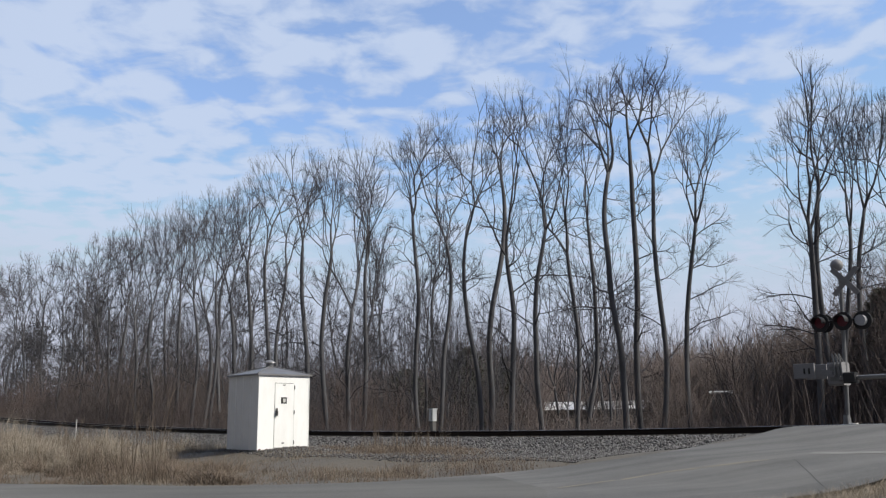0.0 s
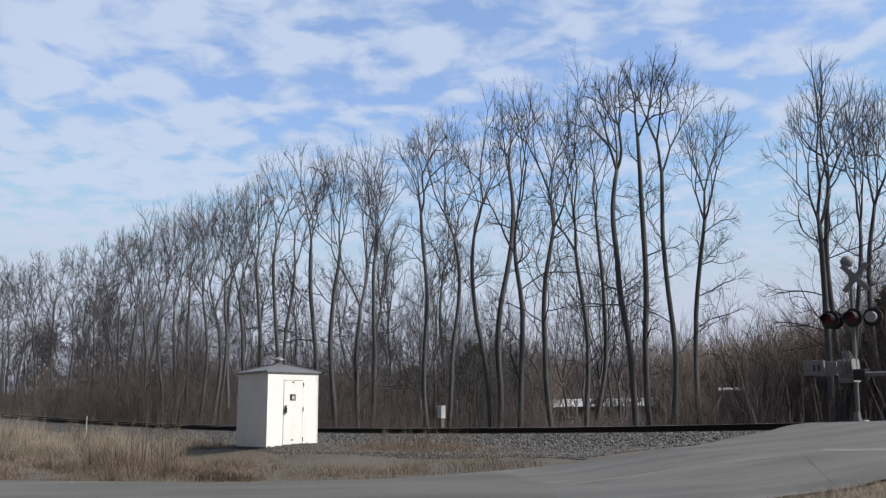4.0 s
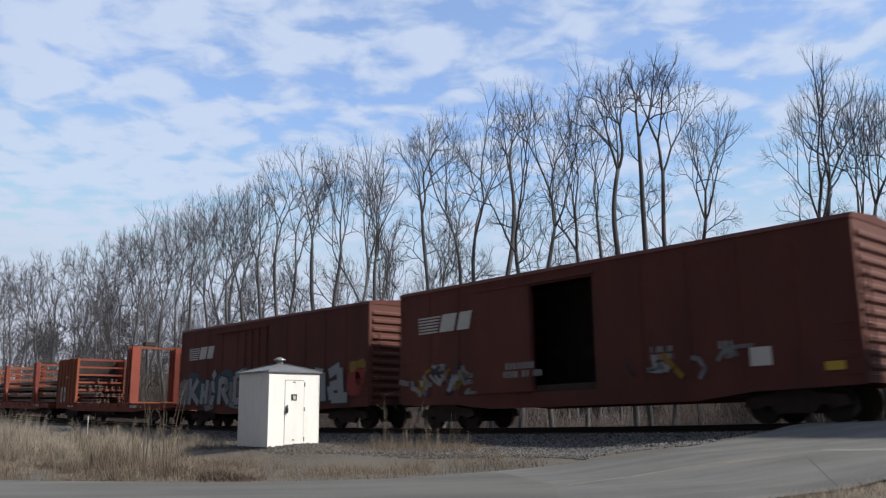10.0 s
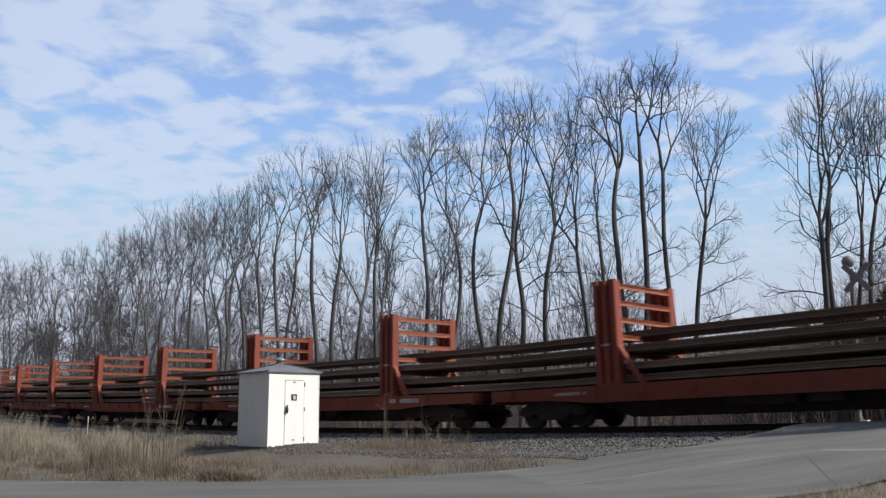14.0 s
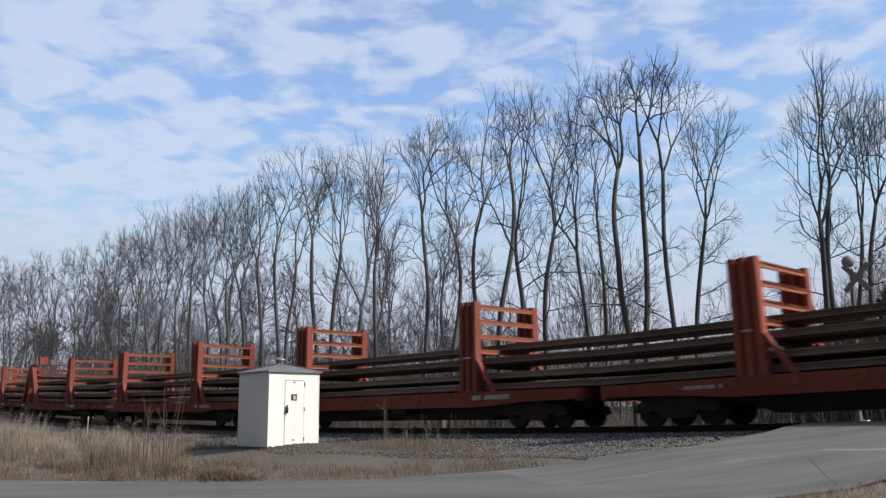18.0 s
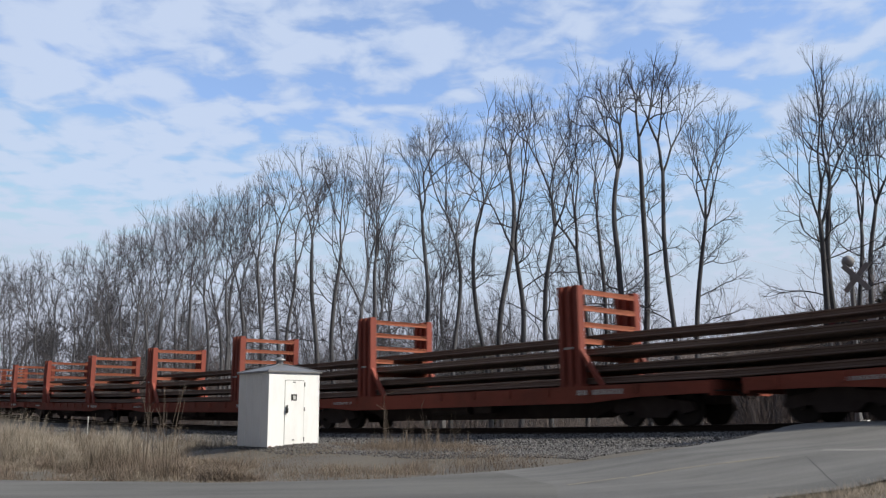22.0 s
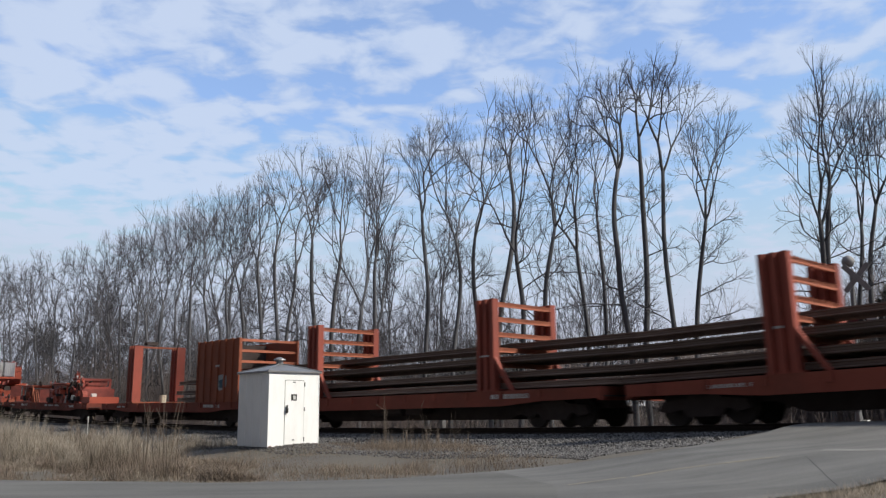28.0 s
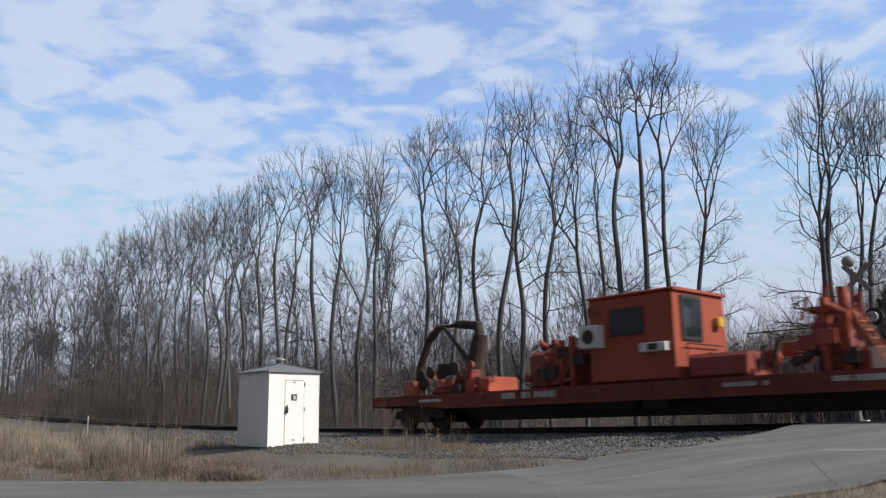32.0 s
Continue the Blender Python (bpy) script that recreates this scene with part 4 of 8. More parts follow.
def weed(x, y, h, seed, heads=True):
    rnd = random.Random(seed)
    ob = thing("dry_weed", "dry brown branching weed stalk in the grass", "weed", "weeds on the verge")
    slender = h > 1.6 or y > 15
    slant = 0.06 if slender else 0.13
    for k in range(rnd.randint(3, 6)):
        p = Vector((rnd.uniform(-0.12, 0.12), rnd.uniform(-0.12, 0.12), -0.03))
        d = Vector((rnd.gauss(0, slant), rnd.gauss(0, slant), 1)).normalized()
        L = h * rnd.uniform(0.6, 1.0)
        pts = []
        for i in range(6):
            pts.append((p.copy(), (0.0075 if slender else 0.008) * (1 - 0.12 * i)))
            d = (d + Vector((rnd.gauss(0, 0.05), rnd.gauss(0, 0.05), 0))).normalized()
            p = p + d * L / 5
        stalk = part("stalk", Shape().tube(pts, 4), STALK, ob)
        for _ in range(1 if slender else 5):
            i = rnd.randint(2, 5)
            q = Vector(pts[i][0])
            e = q + Vector((rnd.gauss(0, 0.12), rnd.gauss(0, 0.12), rnd.uniform(0.08, 0.28))) * (h / 1.5)
            tip = [(e + Vector((0, 0, 0.012)), 0.012), (e + Vector((0, 0, 0.05)), 0.004)] if heads else []
            part("twig", Shape().tube([(q, 0.006), (e, 0.004)] + tip, 3), STALK, stalk)
    ob.location = (x, y, float(ground_z(np.array(x), np.array(y))))


rt = random.Random(77)
for x, y, h in [(-24.8, 8.6, 1.5), (-19.3, 8.45, 2.3), (-19.5, 8.65, 2.2), (-19.0, 8.6, 1.9), (-19.9, 8.4, 2.1), (-21.3, 8.8, 1.2), (-25.2, 8.9, 1.3), (-24.2, 9.0, 1.2), (-29.0, 10.0, 1.1), (-33, 9, 1.1), (-21.4, 16.3, 1.6), (-20.8, 15.9, 1.2),
                (-19.9, 16.1, 1.0), (-18.6, 15.6, 1.3), (-17.8, 15.9, 1.0), (-17.0, 14.2, 0.6), (-38, 12, 1.0), (-45, 13, 1.2), (-30.2, 8.2, 1.0), (-41, 11, 0.9)]:
    weed(x, y, h, rt.randint(0, 9999), h < 1.5 and y < 15)
for k in range(34):
    x, y = rt.uniform(-45, -23), rt.uniform(6.5, 15.5)
    if not 54 < math.degrees(math.atan2(-x, y)) < 62.5:
        weed(x, y, rt.uniform(0.5, 0.95), rt.randint(0, 9999))
# ---------- the equipment shed ----------
def shed():
    ob = thing("signal_shed", "white painted steel signal shed with a grey hipped roof", "shed")
    x0, x1, y0, y1, z0, z1 = -25.43, -23.60, 13.60, 15.40, -0.62, 1.62
    part("base", Shape().box(x0 + 0.02, x1 - 0.02, y0 + 0.02, y1 - 0.02, z0 - 0.25, z0), GREY_WALL, ob, "grey concrete base")
    # walls from folded panels with seams
    t = 0.04
    part("wall", Shape().box(x0, x1 - t, y0, y0 + t, z0, z1), WHITE_PAINT, ob, "shaded white side wall")
    part("wall", Shape().box(x0, x1 - t, y1 - t, y1, z0, z1), WHITE_PAINT, ob)
    part("wall", Shape().box(x0, x0 + t, y0 + t, y1 - t, z0, z1), WHITE_PAINT, ob)
    dy0, dy1, dz0, dz1 = y0 + 0.56, y0 + 1.25, z0 + 0.05, z0 + 1.99
    f = Shape()
    f.box(x1 - t, x1, y0, dy0, z0, z1).box(x1 - t, x1, dy1, y1, z0, z1).box(x1 - t, x1, dy0, dy1, dz1, z1).box(x1 - t, x1, dy0, dy1, z0, dz0)
    part("wall", f, WHITE_PAINT, ob, "sunlit white front wall")
    for yy in (y0 + 0.005, y1 - 0.025):
        part("corner_trim", Shape().box(x1, x1 + 0.012, yy, yy + 0.02, z0, z1), WHITE_PAINT, ob)
    for k in range(1, 4):
        xx = x0 + (x1 - x0) * k / 4
        part("seam", Shape().box(xx - 0.012, xx + 0.012, y0 - 0.012, y0, z0, z1), WHITE_PAINT, ob)
    part("door_recess", Shape().box(x1 - t - 0.03, x1 - t, dy0, dy1, dz0, dz1), DARK_GAP, ob)
    door = part("door", Shape().box(x1 - t + 0.004, x1 + 0.012, dy0 + 0.014, dy1 - 0.014, dz0 + 0.014, dz1 - 0.014), WHITE_PAINT, ob, "white steel door, closed")
    part("door_notice", Shape().box(x1 + 0.012, x1 + 0.018, dy0 + 0.22, dy0 + 0.42, dz1 - 0.62, dz1 - 0.43), DARK_GAP, door, "small dark notice plate")
    part("notice_paper", Shape().box(x1 + 0.018, x1 + 0.021, dy0 + 0.29, dy0 + 0.38, dz1 - 0.585, dz1 - 0.47), LOGO_WHITE, door)
    part("padlock", Shape().box(x1 + 0.012, x1 + 0.07, dy0 + 0.035, dy0 + 0.10, dz0 + 0.95, dz0 + 1.10).rod((x1 + 0.05, dy0 + 0.07, dz0 + 1.1), (x1 + 0.05, dy0 + 0.07, dz0 + 1.18), 0.025), BLACK_PAINT, door, "dark hasp and padlock")
    for h in (0.1, 1.0, 1.75):
        part("hinge", Shape().rod((x1 + 0.02, dy1 + 0.005, dz0 + h), (x1 + 0.02, dy1 + 0.005, dz0 + h + 0.12), 0.02), ALU, door)
    for h in (0.13, 1.86):
        part("latch_plate", Shape().box(x1 + 0.012, x1 + 0.022, dy0 + 0.28, dy0 + 0.36, dz0 + h, dz0 + h + 0.03), DARK_GAP, door)
    rnd = random.Random(5)
    for k in range(9):
        q = y0 + 0.08 + 0.2 * k + rnd.uniform(-0.05, 0.05)
        w, h = rnd.uniform(0.02, 0.07), rnd.uniform(0.015, 0.05)
        chip = [(q - w, z0), (q + w, z0), (q + w * 0.5, z0 + h), (q - w * 0.3, z0 + h * 0.8)]
        part("rust_chip", Shape().prism(chip, "x", x1, x1 + 0.003), BOXCAR_RED, ob, "rusty chip in the paint" if k == 0 else "")
    e = 0.06
    cx, cy, top = (x0 + x1) / 2, (y0 + y1) / 2, z1 + 0.30
    r = Shape()
    ring = [(x0 - e, y0 - e), (x1 + e, y0 - e), (x1 + e, y1 + e), (x0 - e, y1 + e)]
    r.solid([(*p, z1 - 0.03) for p in ring] + [(*p, z1 + 0.02) for p in ring] + [(cx, cy, top)],
            [(3, 2, 1, 0), (0, 1, 5, 4), (1, 2, 6, 5), (2, 3, 7, 6), (3, 0, 4, 7), (4, 5, 8), (5, 6, 8), (6, 7, 8), (7, 4, 8)])
    roof = part("roof", r, ROOF_STEEL, ob, "weathered grey hipped steel roof")
    for px, py in ring:
        part("hip_cap", Shape().rod((px, py, z1 + 0.03), (cx, cy, top + 0.01), 0.018, 5), ROOF_STEEL, roof)
    part("vent", Shape().disc((cx, cy, top + 0.05), "z", 0.11, 0.14, 14).tube([((cx, cy, top + 0.10), 0.19), ((cx, cy, top + 0.14), 0.17), ((cx, cy, top + 0.20), 0.05)], 14), ROOF_STEEL, ob, "small round roof ventilator")


shed()


# ---------- the crossing signal ----------
def crossing_signal(mx, my):
    z0 = float(ground_z(np.array(mx), np.array(my)))
    ob = thing("crossing_signal", "grey railroad crossing signal mast with flashing lights and a gate", "signal")
    part("mast", Shape().rod((mx, my, z0), (mx + 0.19, my, 4.25), 0.055, 12), ALU, ob)
    part("mast_base", Shape().box(mx - 0.2, mx + 0.2, my - 0.2, my + 0.2, z0 - 0.3, z0 + 0.12).tube([((mx, my, z0 + 0.1), 0.16), ((mx, my, z0 + 0.8), 0.085)], 10), ALU, ob)
    ring = [-1.5 + 3.0 * k / 12 for k in range(13)]
    b = Shape().tube([((mx + 0.12, my - 0.02, 4.48 + 0.175 * math.sin(a)), 0.175 * math.cos(a)) for a in ring], 16)
    part("bell", b, SIGNAL_GREY, ob, "round grey bell on top of the mast", True)
    ux, uy = math.cos(radians(5)), math.sin(radians(5))
    for sgn in (1, -1):
        s, pts = Shape(), []
        L, w = 0.50, 0.075
        for lx, lz in ((-L, -w), (L, -w), (L, w), (-L, w)):
            c, sn = math.cos(radians(48)), math.sin(radians(48)) * sgn
            pts.append((lx * c - lz * sn, lx * sn + lz * c))
        vs = [(mx + 0.38 + p * ux - uy * 0.02 * k, my - 0.24 + p * uy + ux * 0.02 * k, 3.98 + r) for k in (4 + sgn, 5 + sgn) for p, r in pts]
        s.solid(vs, [(0, 1, 2, 3), (7, 6, 5, 4), (0, 4, 5, 1), (1, 5, 6, 2), (2, 6, 7, 3), (3, 7, 4, 0)])
        part("crossbuck_board", s, SIGNAL_GREY, ob, "weathered white crossbuck board")
    part("cross_arm", Shape().rod((mx - 0.62, my, 2.90), (mx + 0.62, my, 2.90), 0.035, 8).box(mx - 0.1, mx + 0.1, my - 0.1, my + 0.1, 2.82, 2.98), BLACK_PAINT, ob)
    # lamps: a round background, a hood and a lens
    for dx, dy, face, lit in ((-0.46, -0.12, -1, True), (0.20, -0.14, -1, True), (0.64, 0.10, 1, False), (-0.44, 0.14, 1, False)):
        c = (mx + dx, my + dy, 2.86)
        lamp = part("lamp", Shape().disc((c[0], c[1], c[2]), "y", 0.26, 0.03, 22), BLACK_PAINT, ob, "black flasher lamp with a round background")
        part("housing", Shape().disc((c[0], c[1] - 0.09 * face, c[2]), "y", 0.15, 0.14, 16), SILVER if face > 0 else BLACK_PAINT, lamp, "pale round lamp housing" if face > 0 else "")
        hood = Shape()
        n = 12
        vs, fs = [], []
        for k in range(n + 1):
            a = (math.pi + 0.4) * k / n - 0.2
            for rr, yy in ((0.16, 0.02), (0.16, 0.28), (0.175, 0.28), (0.175, 0.02)):
                vs.append((c[0] + rr * math.cos(a), c[1] + face * yy, c[2] + rr * math.sin(a)))
        for k in range(n):
            fs += [(4 * k + q, 4 * k + (q + 1) % 4, 4 * k + 4 + (q + 1) % 4, 4 * k + 4 + q) for q in range(4)]
        hood.solid(vs, fs + [(0, 1, 2, 3), (4 * n, 4 * n + 3, 4 * n + 2, 4 * n + 1)])
        part("hood", hood, BLACK_PAINT, lamp)
        part("lens", Shape().disc((c[0], c[1] + face * 0.03, c[2]), "y", 0.15 if lit else 0.14, 0.02, 18), RED_LENS if lit else (GLASS if face < 0 else ALU), lamp, "red lens, lit" if lit else "")
    for q in (-0.10, 0.0, 0.09):
        part("cable", Shape().tube([((mx + q, my - 0.1, 1.7), 0.022), ((mx + q - 0.05, my - 0.26, 1.95), 0.022), ((mx + q + 0.02, my - 0.34, 1.72), 0.022), ((mx + q + 0.04, my - 0.33, 1.3), 0.022)], 6), ALU, ob, "grey flexible conduit")
    part("arm_motor", Shape().box(mx + 0.2, mx + 0.52, my - 0.46, my - 0.2, 1.12, 1.42, 0.03), BLACK_PAINT, ob, "dark bracket on the gate arm")
    for q in (-0.92, -0.78):
        part("bolt_slot", Shape().box(mx + q, mx + q + 0.05, my - 0.447, my - 0.44, 1.42, 1.58), DARK_GAP, ob)
    mech = part("gate_mechanism", Shape().box(mx - 0.30, mx + 0.12, my - 0.30, my + 0.18, 1.08, 1.72, 0.05).rod((mx - 0.1, my - 0.36, 1.4), (mx - 0.1, my + 0.4, 1.4), 0.05, 10), SIGNAL_GREY, ob, "grey gate mechanism housing")
    part("cover_plate", Shape().box(mx - 0.22, mx + 0.04, my - 0.318, my - 0.302, 1.2, 1.6), ALU, mech)
    for yy in (-0.34, 0.34):
        g = Shape().prism([(mx - 0.1, 1.30), (mx - 0.1, 1.48), (mx - 1.05, 1.60), (mx - 1.05, 1.46)], "y", my + yy - 0.02, my + yy + 0.02)
        part("support_arm", g, SIGNAL_GREY, ob)
    for yy in (-0.44, 0.36):
        part("counterweight", Shape().box(mx - 1.22, mx - 0.62, my + yy, my + yy + 0.09, 1.30, 1.72, 0.01), SIGNAL_GREY, ob, "flat grey counterweight plates")
    part("gate_arm", Shape().tube([((mx + 0.05, my - 0.3, 1.26), 0.075), ((mx + 2.4, my - 0.34, 1.30), 0.045), ((mx + 5.6, my - 0.36, 1.34), 0.03)], 6), ROOF_STEEL, ob, "lowered grey gate arm")


crossing_signal(-11.2, 25.0)


def footing(name, x, y, w, h, mat, label, category):
    z = float(ground_z(np.array(x), np.array(y)))
    tagged(new(name, Shape().box(x - w, x + w, y - w, y + w, z - 0.2, z + h, w * 0.2).mesh(name, mat)), label, category)


footing("concrete_block", -10.85, 24.6, 0.09, 0.42, PALE, "small pale concrete block beside the signal mast", "block")
footing("white_bin", -10.6, 27.2, 0.17, 0.62, WHITE_PAINT, "small white plastic bin behind the signal", "bin")


# ---------- buildings seen between the trunks ----------
def far_house(cx, cy, turn, length, width, eave, ridge, label, windows, over=0.4):
    ob = thing("low_building", label, "building")
    z0 = -1.7
    h = length / 2
    w = width / 2
    part("wall", Shape().box(-h, h, -w, w, z0, eave), GREY_WALL, ob, "grey wall")
    part("roof", Shape().prism([(-w - over, eave - 0.05), (w + over, eave - 0.05), (0, ridge)], "x", -h - over, h + over), WHITE_ROOF, ob, "pale metal roof catching the sun")
    for k in range(windows):
        x = -h + length * (k + 0.5) / windows
        win = part("window", Shape().box(x - 0.5, x + 0.5, -w - 0.05, -w + 0.02, eave - 1.7, eave - 0.7), WHITE_PAINT, ob)
        part("pane", Shape().box(x - 0.42, x + 0.42, -w - 0.07, -w - 0.05, eave - 1.62, eave - 0.78), GLASS, win)
    ob.matrix_basis = pose(cx, cy, 0, 0, 0, turn)


far_house(-41.5, 51.5, 17, 12.3, 5, 0.95, 1.5, "long low building with a white metal roof among the trees", 4)
far_house(-23.8, 39.5, 32, 0.9, 1.2, 1.46, 1.54, "small outbuilding with a pale metal roof among the scrub", 0, 0.1)
far_house(-98.0, 62.0, 60, 8.0, 6, 1.1, 2.2, "small pale building far off in the wood", 2)


def white_box():
    ob = thing("white_utility_box", "small white utility cabinet at the edge of the brush", "cabinet")
    x, y = -30.2, float(track_y(-30.2)) + 5.6
    z = float(ground_z(np.array(x), np.array(y)))
    part("foot", Shape().box(x - 0.10, x + 0.10, y - 0.1, y + 0.1, z - 0.2, 0.18), GREY_WALL, ob, "short grey post")
    part("body", Shape().box(x - 0.13, x + 0.13, y - 0.12, y + 0.12, 0.18, 0.70, 0.02), WHITE_PAINT, ob)
    part("lid", Shape().box(x - 0.16, x + 0.16, y - 0.15, y + 0.15, 0.70, 0.74), WHITE_PAINT, ob)
    part("door_seam", Shape().box(x + 0.02, x + 0.04, y - 0.128, y - 0.12, 0.22, 0.66), DARK_GAP, ob)


white_box()


def relay_case():
    ob = thing("relay_case", "small rust-red steel case beyond the track", "case")
    x = -41.6
    y = float(track_y(x)) + 5.0
    z = float(ground_z(np.array(x), np.array(y)))
    part("body", Shape().box(x - 0.42, x + 0.42, y - 0.3, y + 0.3, z - 0.1, z + 0.95, 0.03), BOXCAR_RED, ob)
    part("lid", Shape().tube([((x - 0.46, y, z + 0.95), 0.3), ((x + 0.46, y, z + 0.95), 0.3)], 14), BOXCAR_RED, ob, "rounded lid")
    part("foot", Shape().box(x - 0.3, x + 0.3, y - 0.2, y + 0.2, z - 0.4, z - 0.1), BALLAST, ob)


relay_case()


def marker_post(x, y, h, label):
    z = float(ground_z(np.array(x), np.array(y)))
    ob = new("marker_post", Shape().box(x - 0.03, x + 0.03, y - 0.012, y + 0.012, z - 0.2, z + h).box(x - 0.045, x + 0.045, y - 0.02, y - 0.012, z + h - 0.22, z + h - 0.02).mesh("marker_post", PALE))
    tagged(ob, label, "post")


marker_post(-44.2, 15.6, 0.95, "thin pale marker post in the dead grass")


# ---------- worn paint and marks on the pavement ----------
def road_mark(name, pts, half, mat, label, lift=0.004):
    V, F = [], []
    fine = []
    for (xa, ya), (xb, yb) in zip(pts[:-1], pts[1:]):
        n = max(1, int(math.hypot(xb - xa, yb - ya) / 0.12))
        fine += [(xa + (xb - xa) * k / n, ya + (yb - ya) * k / n) for k in range(n)]
    pts = fine + [pts[-1]]
    for i, (x, y) in enumerate(pts):
        q0, q1 = Vector(pts[max(i - 1, 0)]), Vector(pts[min(i + 1, len(pts) - 1)])
        d = (q1 - q0).normalized()
        for s in (-half, half):
            a, b = x - d.y * s, y + d.x * s
            V.append((a, b, float(road_z(a, b)) + lift))
    F = [(2 * i + 1, 2 * i, 2 * i + 2, 2 * i + 3) for i in range(len(pts) - 1)]
    me = bpy.data.meshes.new(name)
    me.from_pydata(V, [], F)
    me.materials.append(mat)
    tagged(new(name, me), label, "road marking", kind="structure")


road_mark("worn_line", [(-10.9, 7.6), (-10.41, 8.77), (-10.07, 9.49), (-9.67, 10.7)], 0.055, ROAD_PAINT, "worn pale line on the asphalt")
road_mark("centre_line", [(-9.60, 10.95), (-9.39, 12.06), (-8.9, 12.95), (-8.26, 13.66), (-7.75, 14.2)], 0.05, YELLOW_LINE, "faded yellow centre line of the road")
road_mark("stop_line", [(-7.5, 15.22), (-7.0, 15.32), (-6.56, 15.45), (-5.6, 15.6)], 0.14, FADED_PAINT, "worn white stop line before the crossing")
road_mark("edge_line", [(float(side_x(y)) + 0.42, y) for y in (5.2, 6.0, 6.8, 7.6, 8.4, 9.2, 10.0)], 0.025, ROAD_PAINT, "faint pale line along the road edge")
road_mark("crack", [(-7.38 + 0.205 * k + 0.006 * math.sin(k * 2.1), 14.36 - 0.283 * k) for k in range(11)], 0.0045, DARK_GAP, "dark tar-filled crack in the road", 0.002)
# ---------- the train: parts shared by all cars ----------
def truck(parent, x, axles=2, base=1.78, r=0.43):
    """A truck with its side frames and wheels, all below the car's floor."""
    t = part("truck", Shape().box(x - 0.28, x + 0.28, -1.0, 1.0, 0.38, 0.86, 0.03), UNDER_BLACK, parent, "grimy black cast-steel truck")
    half = base * (axles - 1) / 2
    for s in (-1, 1):
        y = s * 1.0
        f = [(x - half - 0.42, 0.40), (x - half - 0.30, 0.62), (x - 0.5, 0.70), (x - 0.34, 0.82), (x + 0.34, 0.82), (x + 0.5, 0.70), (x + half + 0.30, 0.62), (x + half + 0.42, 0.40),
             (x + half + 0.16, 0.34), (x + half - 0.25, 0.42), (x + 0.45, 0.22), (x - 0.45, 0.22), (x - half + 0.25, 0.42), (x - half - 0.16, 0.34)]
        part("side_frame", Shape().prism(f, "y", y - 0.07, y + 0.07), UNDER_BLACK, t)
    for k in range(axles):
        wx = x - half + base * k
        for s in (-1, 1):
            w = Shape().disc((wx, s * 0.755, r), "y", r, 0.12, 22).disc((wx, s * 0.69, r), "y", r + 0.028, 0.03, 22).disc((wx, s * 0.88, r), "y", 0.13, 0.30, 10)
            part("wheel", w, WHEEL_STEEL, t)
    t.location.z = -0.15
    return t


def coupler(parent, x, d):
    part("coupler", Shape().box(min(x, x + d * 0.42), max(x, x + d * 0.42), -0.10, 0.10, 0.72, 0.92, 0.02).box(min(x + d * 0.36, x + d * 0.58), max(x + d * 0.36, x + d * 0.58), -0.17, 0.17, 0.68, 0.98, 0.04)
         .rod((x + d * 0.1, -0.4, 0.75), (x + d * 0.4, -0.32, 0.5), 0.03), UNDER_BLACK, parent)


def bars(parent, x0, x1, z0, z1, y, rows, seed, mat=None, name="lettering", fill=0.58):
    """Writing too blurred to read: plain bars on a thin common base line, one part a row."""
    rnd = random.Random(seed)
    h = (z1 - z0) / rows
    for r in range(rows):
        zb, zt = z0 + h * r + h * 0.12, z0 + h * (r + 1) - h * 0.12
        top, x = [], x0
        while x < x1 - 0.02:
            w = min(rnd.uniform(0.5, 1.0) * h * 0.75, x1 - x)
            if rnd.random() < 0.85:
                top += [(x, zb + 0.003), (x, zt), (x + w * fill, zt), (x + w * fill, zb + 0.003)]
            x += w
        if top:
            part(name, Shape().prism([(top[0][0], zb), (top[-1][0], zb)] + top[::-1], "y", y - 0.006, y), mat or LOGO_WHITE, parent, "blurred white lettering")


def lettering(text, size, mat, parent, m, label):
    cu = bpy.data.curves.new("text", "FONT")
    cu.body, cu.size, cu.extrude, cu.align_x = text, size, 0.004, "CENTER"
    tmp = bpy.data.objects.new("text", cu)
    scene.collection.objects.link(tmp)
    bpy.context.view_layer.update()
    me = bpy.data.meshes.new_from_object(tmp.evaluated_get(bpy.context.evaluated_depsgraph_get()))
    bpy.data.objects.remove(tmp)
    me.materials.clear()
    me.materials.append(mat)
    ob = new("lettering", me)
    ob.parent = parent
    ob.matrix_basis = m
    tagged(ob, label)


